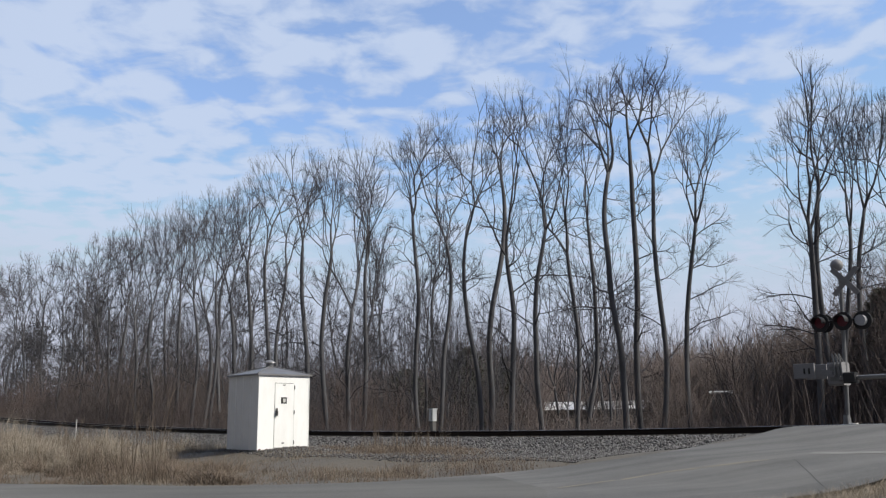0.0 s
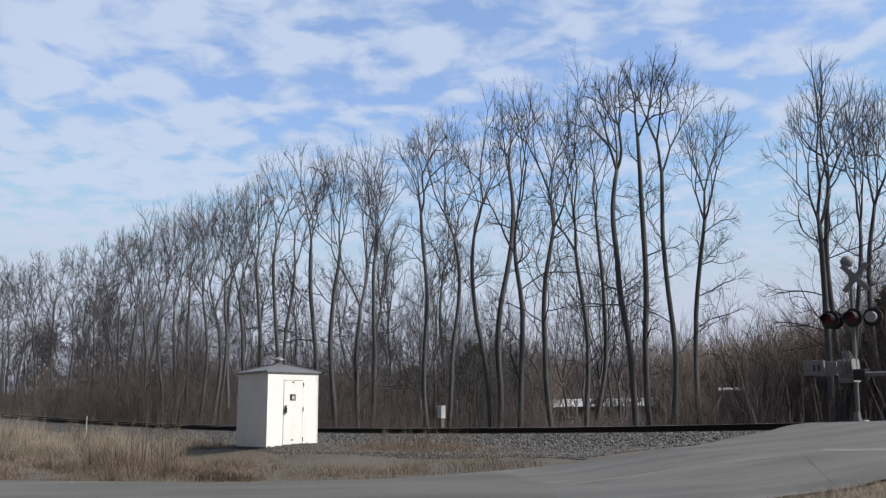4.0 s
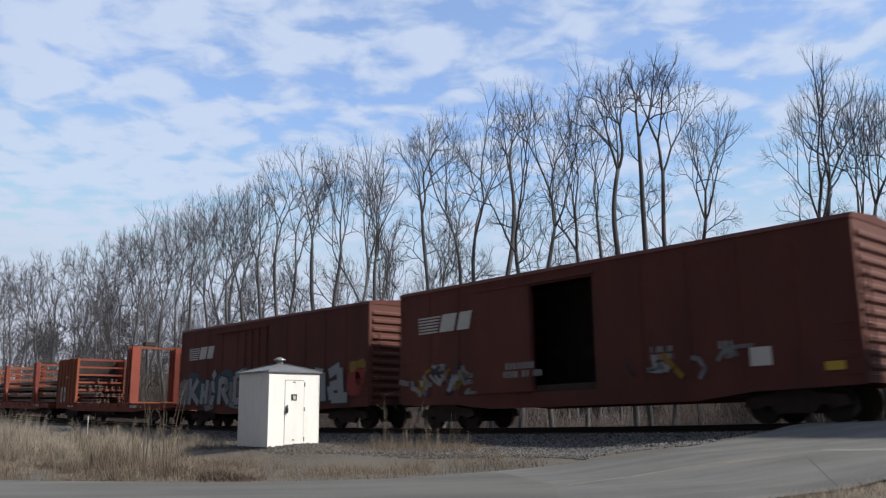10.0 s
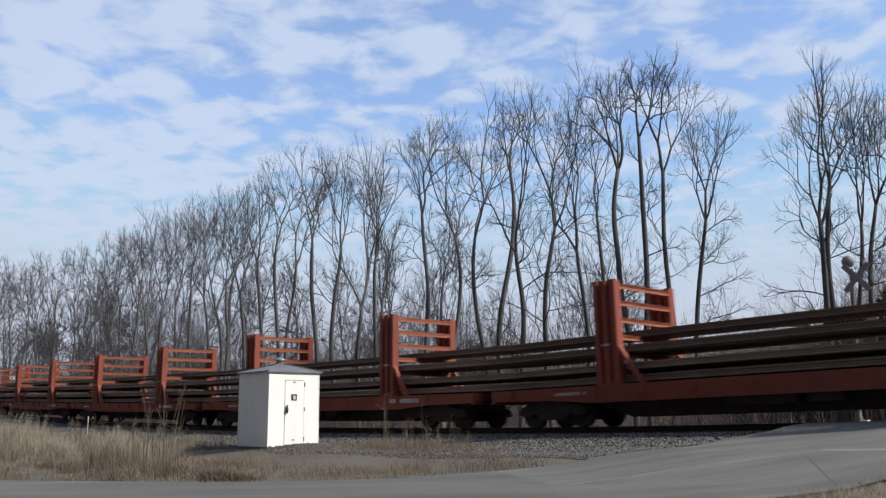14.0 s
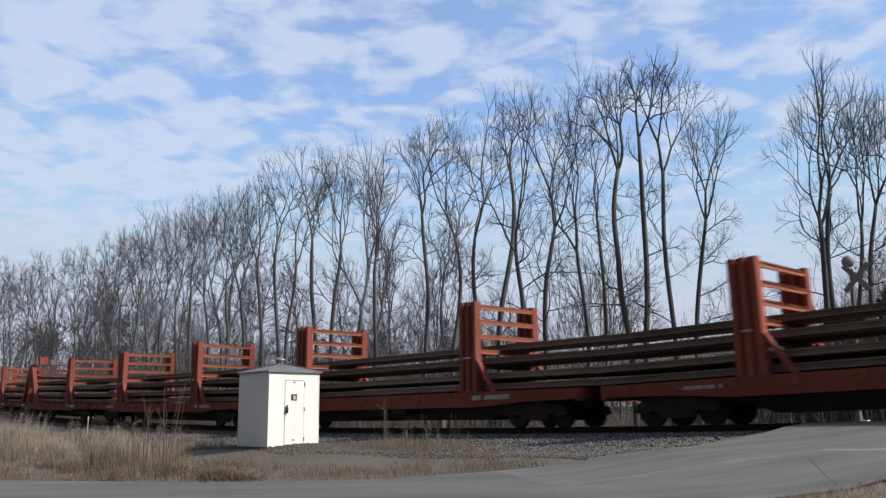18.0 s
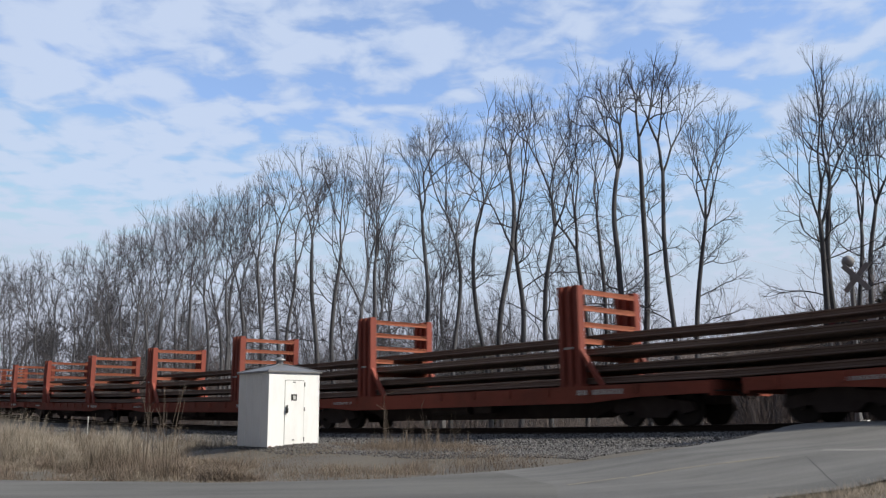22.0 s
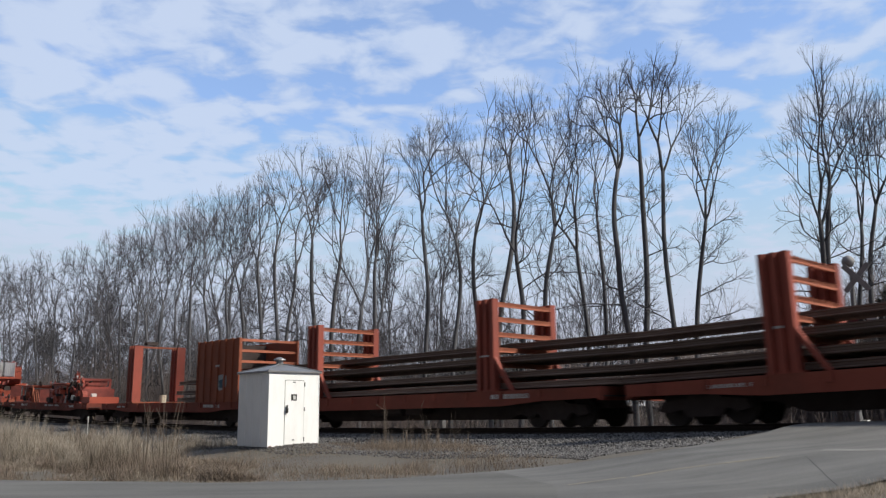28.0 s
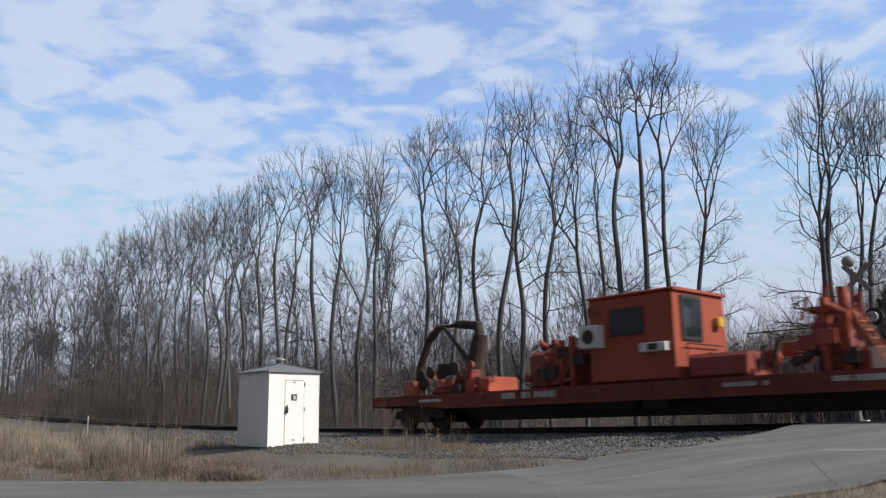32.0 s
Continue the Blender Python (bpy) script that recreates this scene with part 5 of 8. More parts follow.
# ---------- locomotive ----------
def locomotive():
    ob = thing("locomotive", "black diesel freight locomotive with cream nose stripes", "locomotive")
    part("underframe", Shape().box(-10.5, 10.2, -1.46, 1.46, 1.12, 1.48, 0.03), LOCO_BLACK, ob)
    part("sill_stripe", Shape().box(-10.5, 10.0, -1.475, -1.462, 1.40, 1.47), SILL_STRIPE, ob, "pale stripe along the sill")
    part("fuel_tank", Shape().prism([(-1.1, 0.32), (1.1, 0.32), (1.4, 0.6), (1.42, 1.12), (-1.42, 1.12), (-1.4, 0.6)], "x", -3.1, 2.7), UNDER_BLACK, ob)
    # added dark strips stand in for the unlit gear under the sill
    part("skirt", Shape().box(-10.0, 9.7, -1.40, -1.34, 0.86, 1.12).box(-10.0, 9.7, 1.34, 1.40, 0.86, 1.12), UNDER_BLACK, ob, "dark skirt standing in for the shaded gear above the trucks")
    part("air_reservoir", Shape().rod((3.0, -1.25, 0.95), (4.6, -1.25, 0.95), 0.16, 12), UNDER_BLACK, ob)
    for x in (-7.1, 6.9):
        t = truck(ob, x, 3, 2.0, 0.52)
        for dx in (-2.0, 0.0, 2.0):
            part("traction_motor", Shape().box(x + dx - 0.85, x + dx + 0.85, -0.6, 0.6, 0.30, 1.0, 0.08), UNDER_BLACK, t)
            part("brake_cylinder", Shape().rod((x + dx - 0.3, -1.2, 0.86), (x + dx + 0.3, -1.2, 0.86), 0.11, 10), UNDER_BLACK, t)
            part("journal", Shape().box(x + dx - 0.2, x + dx + 0.2, -1.16, -1.05, 0.38, 0.7, 0.03), UNDER_BLACK, t)
    # long hood with its doors, and the wide radiator cab at the rear
    hood = part("long_hood", Shape().prism([(-0.95, 1.48), (0.95, 1.48), (0.95, 4.08), (0.80, 4.22), (-0.80, 4.22), (-0.95, 4.08)], "x", -4.3, 1.2), LOCO_BLACK, ob)
    for k in range(7):
        x = -4.0 + 0.74 * k
        d = part("hood_door", Shape().box(x, x + 0.68, -0.975, -0.952, 1.75, 3.55), LOCO_BLACK, hood)
        part("door_handle", Shape().box(x + 0.56, x + 0.62, -1.0, -0.975, 2.5, 2.7), UNDER_BLACK, d)
    eq = part("equipment_hood", Shape().prism([(-1.28, 1.48), (1.28, 1.48), (1.28, 4.30), (1.0, 4.62), (-1.0, 4.62), (-1.28, 4.30)], "x", 1.2, 6.55), LOCO_BLACK, ob)
    for k in range(4):
        part("access_panel", Shape().box(1.5 + k * 1.22, 2.6 + k * 1.22, -1.30, -1.282, 1.8, 3.3), LOCO_BLACK, eq)
    part("marker_light", Shape().box(2.98, 3.12, -1.32, -1.282, 3.14, 3.28), LOGO_WHITE, eq)
    part("marker_light", Shape().box(5.42, 5.58, -1.32, -1.282, 3.52, 3.66).box(5.47, 5.56, -1.32, -1.282, 3.66, 3.92), LOGO_WHITE, eq)
    rad = part("radiator_cab", Shape().prism([(-0.95, 1.48), (0.95, 1.48), (0.95, 3.25), (1.25, 3.5), (1.25, 4.2), (1.0, 4.36), (-1.0, 4.36), (-1.25, 4.2), (-1.25, 3.5), (-0.95, 3.25)], "x", -9.15, -4.3), LOCO_BLACK, ob, "flared radiator section")
    for k in range(9):
        part("grille_slat", Shape().box(-8.9 + k * 0.5, -8.5 + k * 0.5, -1.265, -1.252, 3.58, 4.12), UNDER_BLACK, rad)
    part("rear_ladder", Shape().rod((-9.2, -1.1, 1.6), (-9.2, -1.1, 3.4), 0.025).rod((-9.2, -0.7, 1.6), (-9.2, -0.7, 3.4), 0.025), LOGO_WHITE, ob)
    part("exhaust_stack", Shape().box(-2.6, -1.2, -0.55, 0.55, 4.20, 4.58, 0.05), UNDER_BLACK, ob)
    part("roof_hatch", Shape().box(-4.2, -2.9, -0.6, 0.6, 4.22, 4.32), LOCO_BLACK, ob)
    horn = Shape()
    for k, L in enumerate((0.42, 0.34, 0.5)):
        horn.tube([((0.3 - L, -0.3 + 0.3 * k, 4.5), 0.03), ((0.3, -0.3 + 0.3 * k, 4.5), 0.09)], 8)
    horn.rod((0.05, -0.3, 4.46), (0.05, 0.3, 4.46), 0.04).rod((0.05, 0, 4.2), (0.05, 0, 4.46), 0.05)
    part("horn", horn, UNDER_BLACK, ob)
    # cab
    cab = part("cab", Shape().prism([(6.55, 1.48), (8.80, 1.48), (8.80, 3.82), (8.50, 4.46), (8.30, 4.60), (6.55, 4.62)], "y", -1.5, 1.5), LOCO_BLACK, ob, "black wide-nosed cab")
    part("cab_roof", Shape().prism([(-1.52, 4.55), (1.52, 4.55), (1.15, 4.78), (-1.15, 4.78)], "x", 6.5, 8.35), LOCO_BLACK, cab)
    for y0, y1 in ((-1.25, -0.12), (0.12, 1.25)):
        w = Shape()
        w.solid([(8.80, y0, 3.88), (8.80, y1, 3.88), (8.52, y1, 4.42), (8.52, y0, 4.42), (8.84, y0, 3.90), (8.84, y1, 3.90), (8.56, y1, 4.44), (8.56, y0, 4.44)],
                [(0, 3, 2, 1), (4, 5, 6, 7), (0, 1, 5, 4), (1, 2, 6, 5), (2, 3, 7, 6), (3, 0, 4, 7)])
        win = part("windshield", w, WINDSHIELD, cab, "windshield pane with the sky's reflection put into its pale colour")
        part("wiper", Shape().rod((8.87, (y0 + y1) / 2, 3.92), (8.72, (y0 + y1) / 2 + 0.1, 4.25), 0.015), BLACK_PAINT, win)
        part("windshield_frame", Shape().rod((8.85, y0, 3.88), (8.57, y0, 4.44), 0.03).rod((8.85, y1, 3.88), (8.57, y1, 4.44), 0.03).rod((8.85, y0, 3.88), (8.85, y1, 3.88), 0.03).rod((8.57, y0, 4.45), (8.57, y1, 4.45), 0.03), SIGNAL_GREY, win)
    for x0, x1 in ((6.85, 7.45), (7.55, 8.15)):
        w = part("side_window", Shape().box(x0, x1, -1.52, -1.502, 3.45, 4.15), CAB_GLASS, cab)
        part("window_frame", Shape().box(x0 - 0.04, x0, -1.53, -1.502, 3.41, 4.19).box(x1, x1 + 0.04, -1.53, -1.502, 3.41, 4.19).box(x0, x1, -1.53, -1.502, 3.41, 3.45).box(x0, x1, -1.53, -1.502, 4.15, 4.19), SIGNAL_GREY, w)
    part("sunshade", Shape().box(6.8, 8.2, -1.68, -1.50, 4.22, 4.26), LOCO_BLACK, cab)
    part("mirror", Shape().box(8.2, 8.28, -1.72, -1.52, 3.5, 4.0), SILVER, cab)
    part("headlight_box", Shape().box(8.45, 8.62, -0.35, 0.35, 4.38, 4.6, 0.02), LOCO_BLACK, cab)
    part("roof_aerial", Shape().box(6.7, 7.5, -0.4, 0.4, 4.78, 4.88).rod((7.8, 0.2, 4.78), (7.8, 0.2, 5.02), 0.04), UNDER_BLACK, cab)
    lettering("9652", 0.48, LOGO_WHITE, cab, pose(7.45, -1.512, 2.86, 90, 0, 0), "white road number on the cab side")
    bars(cab, 6.75, 7.5, 2.66, 2.75, -1.508, 1, 3)
    bars(cab, 8.05, 8.55, 1.82, 2.05, -1.508, 1, 5)
    # nose
    def nose_side(x):
        """Half width of the nose, which narrows towards the front."""
        return 1.49 - 0.40 * (x - 8.80) / 0.82

    nv = []
    for q in (-1, 1):
        for x, z in ((8.80, 1.48), (9.62, 1.48), (9.62, 3.42), (9.54, 3.58), (8.80, 3.84)):
            nv.append((x, q * (nose_side(x) - (0.06 if z > 3.3 else 0.0)), z))
    nose = part("nose", Shape().solid(nv, [(0, 1, 2, 3, 4), (9, 8, 7, 6, 5), (0, 5, 6, 1), (1, 6, 7, 2), (2, 7, 8, 3), (3, 8, 9, 4), (4, 9, 5, 0)]), LOCO_BLACK, ob, "low black nose")
    for k in range(5):
        z = 2.02 + 0.185 * k
        part("nose_stripe", Shape().box(9.622, 9.635, -1.06, 1.06, z, z + 0.115), NOSE_STRIPE, nose, "cream stripe round the nose")
        xa, xb = 8.95 - 0.03 * k, 9.62
        for q in (-1, 1):
            sv = [(x, q * (nose_side(x) + o), zz) for o in (0.002, 0.014) for x, zz in ((xa, z), (xb, z), (xb, z + 0.115), (xa, z + 0.115))]
            part("nose_stripe", Shape().solid(sv, [(0, 1, 2, 3), (7, 6, 5, 4), (0, 4, 5, 1), (1, 5, 6, 2), (2, 6, 7, 3), (3, 7, 4, 0)]), NOSE_STRIPE, nose)
    part("nose_emblem", Shape().prism([(0.35, 1.95), (0.62, 1.95), (0.95, 2.85), (0.7, 2.85)], "x", 9.637, 9.645), LOCO_BLACK, nose)
    part("nose_door", Shape().box(9.637, 9.65, -0.9, -0.3, 1.55, 3.0), LOCO_BLACK, nose)
    # front platform, steps, rails, plow
    part("front_platform", Shape().box(9.62, 10.4, -1.46, 1.46, 1.38, 1.48).box(10.2, 10.4, -1.46, 1.46, 0.95, 1.48), UNDER_BLACK, ob)
    plow = Shape()
    plow.prism([(10.32, 0.95), (10.45, 0.95), (10.36, 0.0), (10.66, 0.0)], "y", -1.42, 1.42)
    part("snow_plow", plow, PLOW_GREY, ob, "dusty grey snow plow")
    for s in (-1, 1):
        for k in range(4):
            part("step", Shape().box(9.7, 10.2, s * 1.20 - 0.25, s * 1.20 + 0.25, 0.45 + 0.26 * k, 0.48 + 0.26 * k), UNDER_BLACK, ob)
        part("grab_iron", Shape().tube([((9.62, s * 1.49, 0.75), 0.017), ((9.62, s * 1.49, 1.75), 0.017), ((9.80, s * 1.44, 2.05), 0.017), ((9.86, s * 1.40, 2.75), 0.017)], 6), NOSE_STRIPE, ob)
        part("grab_iron", Shape().tube([((10.3, s * 1.48, 1.0), 0.017), ((10.3, s * 1.48, 1.9), 0.017), ((10.22, s * 1.44, 2.35), 0.017)], 6), NOSE_STRIPE, ob)
        part("ditch_light", Shape().disc((10.44, s * 1.0, 1.68), "x", 0.045, 0.1, 12), LAMP_LIT, ob, "bright white ditch light")
        part("light_bracket", Shape().box(10.28, 10.40, s * 1.0 - 0.12, s * 1.0 + 0.12, 1.48, 1.8), UNDER_BLACK, ob)
    for y in (-1.3, -0.75, 0.75, 1.3):
        part("handrail_post", Shape().rod((10.36, y, 1.48), (10.36, y, 2.5), 0.03), BLACK_PAINT, ob)
    part("handrail", Shape().rod((10.36, -1.3, 2.5), (10.36, -0.75, 2.5), 0.025), BLACK_PAINT, ob)
    part("handrail", Shape().rod((10.36, 0.75, 2.5), (10.36, 1.3, 2.5), 0.025), BLACK_PAINT, ob)
    for k in range(11):
        part("handrail_post", Shape().rod((-9.2 + 1.55 * k, -1.42, 1.48), (-9.2 + 1.55 * k, -1.42, 2.45), 0.02), BLACK_PAINT, ob)
    part("handrail", Shape().rod((-9.2, -1.42, 2.45), (6.3, -1.42, 2.45), 0.022), BLACK_PAINT, ob)
    for y in (-1.35, 1.35, -0.6, 0.6):
        part("handrail_post", Shape().rod((-10.4, y, 1.48), (-10.4, y, 2.5), 0.025), NOSE_STRIPE if y == -1.35 else BLACK_PAINT, ob)
    part("handrail", Shape().rod((-10.4, -1.35, 2.5), (-10.4, -0.6, 2.5), 0.025).rod((-10.4, 0.6, 2.5), (-10.4, 1.35, 2.5), 0.025), BLACK_PAINT, ob)
    # speed lines and two plain slanted shapes on the hood side
    for k in range(6):
        part("side_bar", Shape().box(-5.15 + 0.02 * k, -2.2 + 0.05 * k, -0.992, -0.978, 3.02 + 0.115 * k, 3.085 + 0.115 * k), LOGO_WHITE, hood, "white bar of the emblem")
    em = Shape()
    em.prism([(-2.08, 3.02), (-1.25, 3.02), (-1.03, 3.70), (-1.86, 3.70)], "y", -0.994, -0.978)
    part("emblem", em, LOGO_WHITE, hood, "slanted white shape of the emblem")
    em = Shape().prism([(-1.10, 3.02), (-0.43, 3.02), (-0.21, 3.70), (-0.88, 3.70)], "y", -0.994, -0.978)
    part("emblem", em, LOGO_WHITE, hood, "slanted white shape of the emblem")
    bars(hood, -2.2, -0.25, 2.66, 2.86, -0.978, 1, 11)
    bars(hood, -2.2, 0.1, 2.36, 2.56, -0.978, 1, 12)
    coupler(ob, 10.4, 1)
    coupler(ob, -10.5, -1)
    return ob


# the pale base colour paints the sky's reflection into the glass
WINDSHIELD = glassy("windshield_painted_sky", (0.16, 0.20, 0.21), 0.05)
PLOW_GREY = material("dusty_plow_steel", (0.022, 0.020, 0.019), 0.8, 0, 0.3, 2, 30, 0.1)
LAMP_LIT = glow("ditch_light_lit", (1.0, 0.96, 0.88), 1.6)


# ---------- boxcars ----------
def boxcar(open_door, label):
    ob = thing("boxcar", label, "boxcar", "boxcars behind the locomotive")
    h, w, z0, z1 = 7.85, 1.46, 0.62, 4.40
    part("floor", Shape().box(-h, h, -w + 0.06, w - 0.06, 0.86, 1.06), UNDER_BLACK, ob)
    part("side_sill", Shape().prism([(-h, 0.86), (h, 0.86), (h, 0.66), (5.2, 0.60), (3.6, 0.42), (-3.6, 0.42), (-5.2, 0.60), (-h, 0.66)], "y", -w, -w + 0.08), BOXCAR_RED, ob)
    part("side_sill", Shape().prism([(-h, 0.86), (h, 0.86), (h, 0.66), (5.2, 0.60), (3.6, 0.42), (-3.6, 0.42), (-5.2, 0.60), (-h, 0.66)], "y", w - 0.08, w), BOXCAR_RED, ob)
    d0, d1 = -1.75, 0.55
    side = part("side_wall", Shape().box(-h, d0, -w, -w + 0.06, 0.86, z1).box(d1, h, -w, -w + 0.06, 0.86, z1).box(d0, d1, -w, -w + 0.06, 4.05, z1), BOXCAR_RED, ob, "oxide red steel side with streaks of dirt")
    part("side_wall", Shape().box(-h, h, w - 0.06, w, 0.86, z1), BOXCAR_RED, ob)
    for k in range(12):
        x = -h + 0.05 + (2 * h - 0.1) * k / 11
        if not d0 - 0.2 < x < d1 + 0.2:
            part("side_post", Shape().box(x - 0.05, x + 0.05, -w - 0.02, -w, 0.88, z1), BOXCAR_RED, side)
    if open_door:
        # added dark sheet that stands in for the shade inside the car
        part("inner_lining", Shape().box(d0 - 1.5, d1 + 1.5, 0.9, 0.95, 1.06, z1), UNDER_BLACK, ob, "dark sheet standing in for the shade behind the open door")
        part("door", Shape().box(d0 - 2.35, d0 - 0.03, -w - 0.09, -w - 0.025, 0.9, 4.1), BOXCAR_RED, ob, "sliding door pushed open")
    else:
        dr = part("door", Shape().box(d0 + 0.01, d1 - 0.01, -w - 0.05, -w - 0.005, 0.9, 4.12), BOXCAR_RED, ob, "closed sliding door")
        for k in range(3):
            part("door_bar", Shape().rod((d0 + 0.5 + 0.6 * k, -w - 0.08, 0.95), (d0 + 0.5 + 0.6 * k, -w - 0.08, 4.05), 0.025), BOXCAR_RED, dr)
    part("door_track", Shape().box(d0 - 2.4, d1 + 0.1, -w - 0.12, -w - 0.02, 4.10, 4.18), BOXCAR_RED, ob)
    for s in (-1, 1):
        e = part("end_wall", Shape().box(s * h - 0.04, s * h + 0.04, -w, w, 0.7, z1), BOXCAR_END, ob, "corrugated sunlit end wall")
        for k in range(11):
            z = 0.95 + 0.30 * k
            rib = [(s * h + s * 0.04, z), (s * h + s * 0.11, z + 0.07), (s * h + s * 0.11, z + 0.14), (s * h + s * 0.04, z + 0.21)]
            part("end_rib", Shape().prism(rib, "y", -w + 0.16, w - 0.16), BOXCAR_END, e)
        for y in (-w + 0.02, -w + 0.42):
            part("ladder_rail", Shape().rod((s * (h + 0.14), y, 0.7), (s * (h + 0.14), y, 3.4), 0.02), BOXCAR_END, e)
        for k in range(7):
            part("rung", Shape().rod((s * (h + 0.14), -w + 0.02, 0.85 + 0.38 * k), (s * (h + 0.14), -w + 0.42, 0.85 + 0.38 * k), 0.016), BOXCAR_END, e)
        for k in range(4):
            part("grab_iron", Shape().rod((s * (h - 0.1), -w - 0.07, 0.9 + 0.38 * k), (s * (h - 0.55), -w - 0.07, 0.9 + 0.38 * k), 0.016), BOXCAR_RED, ob)
    part("roof", Shape().prism([(-w - 0.03, z1), (w + 0.03, z1), (w - 0.05, z1 + 0.12), (0, z1 + 0.24), (-w + 0.05, z1 + 0.12)], "x", -h - 0.06, h + 0.06), BOXCAR_RED, ob)
    for x in (-6.0, 6.0):
        truck(ob, x)
    part("brake_rigging", Shape().box(-4.8, 4.8, -0.18, 0.18, 0.55, 0.86).rod((-1.2, -0.8, 0.6), (1.0, -0.8, 0.6), 0.2, 10), UNDER_BLACK, ob)
    coupler(ob, h, 1)
    coupler(ob, -h, -1)
    # emblem: bars and a plain slanted shape
    y = -w - 0.022
    for k in range(6):
        part("side_bar", Shape().box(-6.9, -5.95 + 0.03 * k, y - 0.006, y, 3.0 + 0.10 * k, 3.055 + 0.10 * k), LOGO_WHITE, side)
    part("emblem", Shape().prism([(-5.85, 3.0), (-5.15, 3.0), (-4.98, 3.58), (-5.68, 3.58)], "y", y - 0.007, y), LOGO_WHITE, side)
    part("emblem", Shape().prism([(-5.02, 3.0), (-4.45, 3.0), (-4.28, 3.58), (-4.85, 3.58)], "y", y - 0.007, y), LOGO_WHITE, side)
    return ob, side


def blob(s, cx, cz, rx, rz, y0, y1, n=14, seed=0, tilt=0.0):
    rnd = random.Random(seed)
    poly = []
    for k in range(n):
        a = 2 * math.pi * k / n
        r = 1 + rnd.uniform(-0.12, 0.12)
        c, q = abs(math.cos(a)) ** 0.6 * math.copysign(1, math.cos(a)), abs(math.sin(a)) ** 0.6 * math.copysign(1, math.sin(a))
        z = cz + rz * q * r
        poly.append((cx + rx * c * r + tilt * (z - cz), z))
    s.prism(poly, "y", y0, y1)


def stroke(s, pts, half, y0, y1):
    """A fat painted stroke along points."""
    for (xa, za), (xb, zb) in zip(pts[:-1], pts[1:]):
        d = Vector((xb - xa, zb - za)).normalized()
        n = Vector((-d.y, d.x)) * half
        e = d * half * 0.6
        s.prism([(xa - e.x + n.x, za - e.y + n.y), (xa - e.x - n.x, za - e.y - n.y), (xb + e.x - n.x, zb + e.y - n.y), (xb + e.x + n.x, zb + e.y + n.y)], "y", y0, y1)


def letters(side, y, shapes, half, label):
    """Fat sprayed letters: each one a dark outline with a white body on it."""
    for strokes in shapes:
        rim, body = Shape(), Shape()
        for i, pts in enumerate(strokes):
            stroke(rim, pts, half + 0.075, y - 0.006 - 0.0006 * i, y)
            stroke(body, pts, half, y - 0.013 - 0.0006 * i, y - 0.0065)
        o = part("graffiti_outline", rim, SPRAY_DARK, side)
        part("graffiti_letter", body, SPRAY_WHITE, side, label)


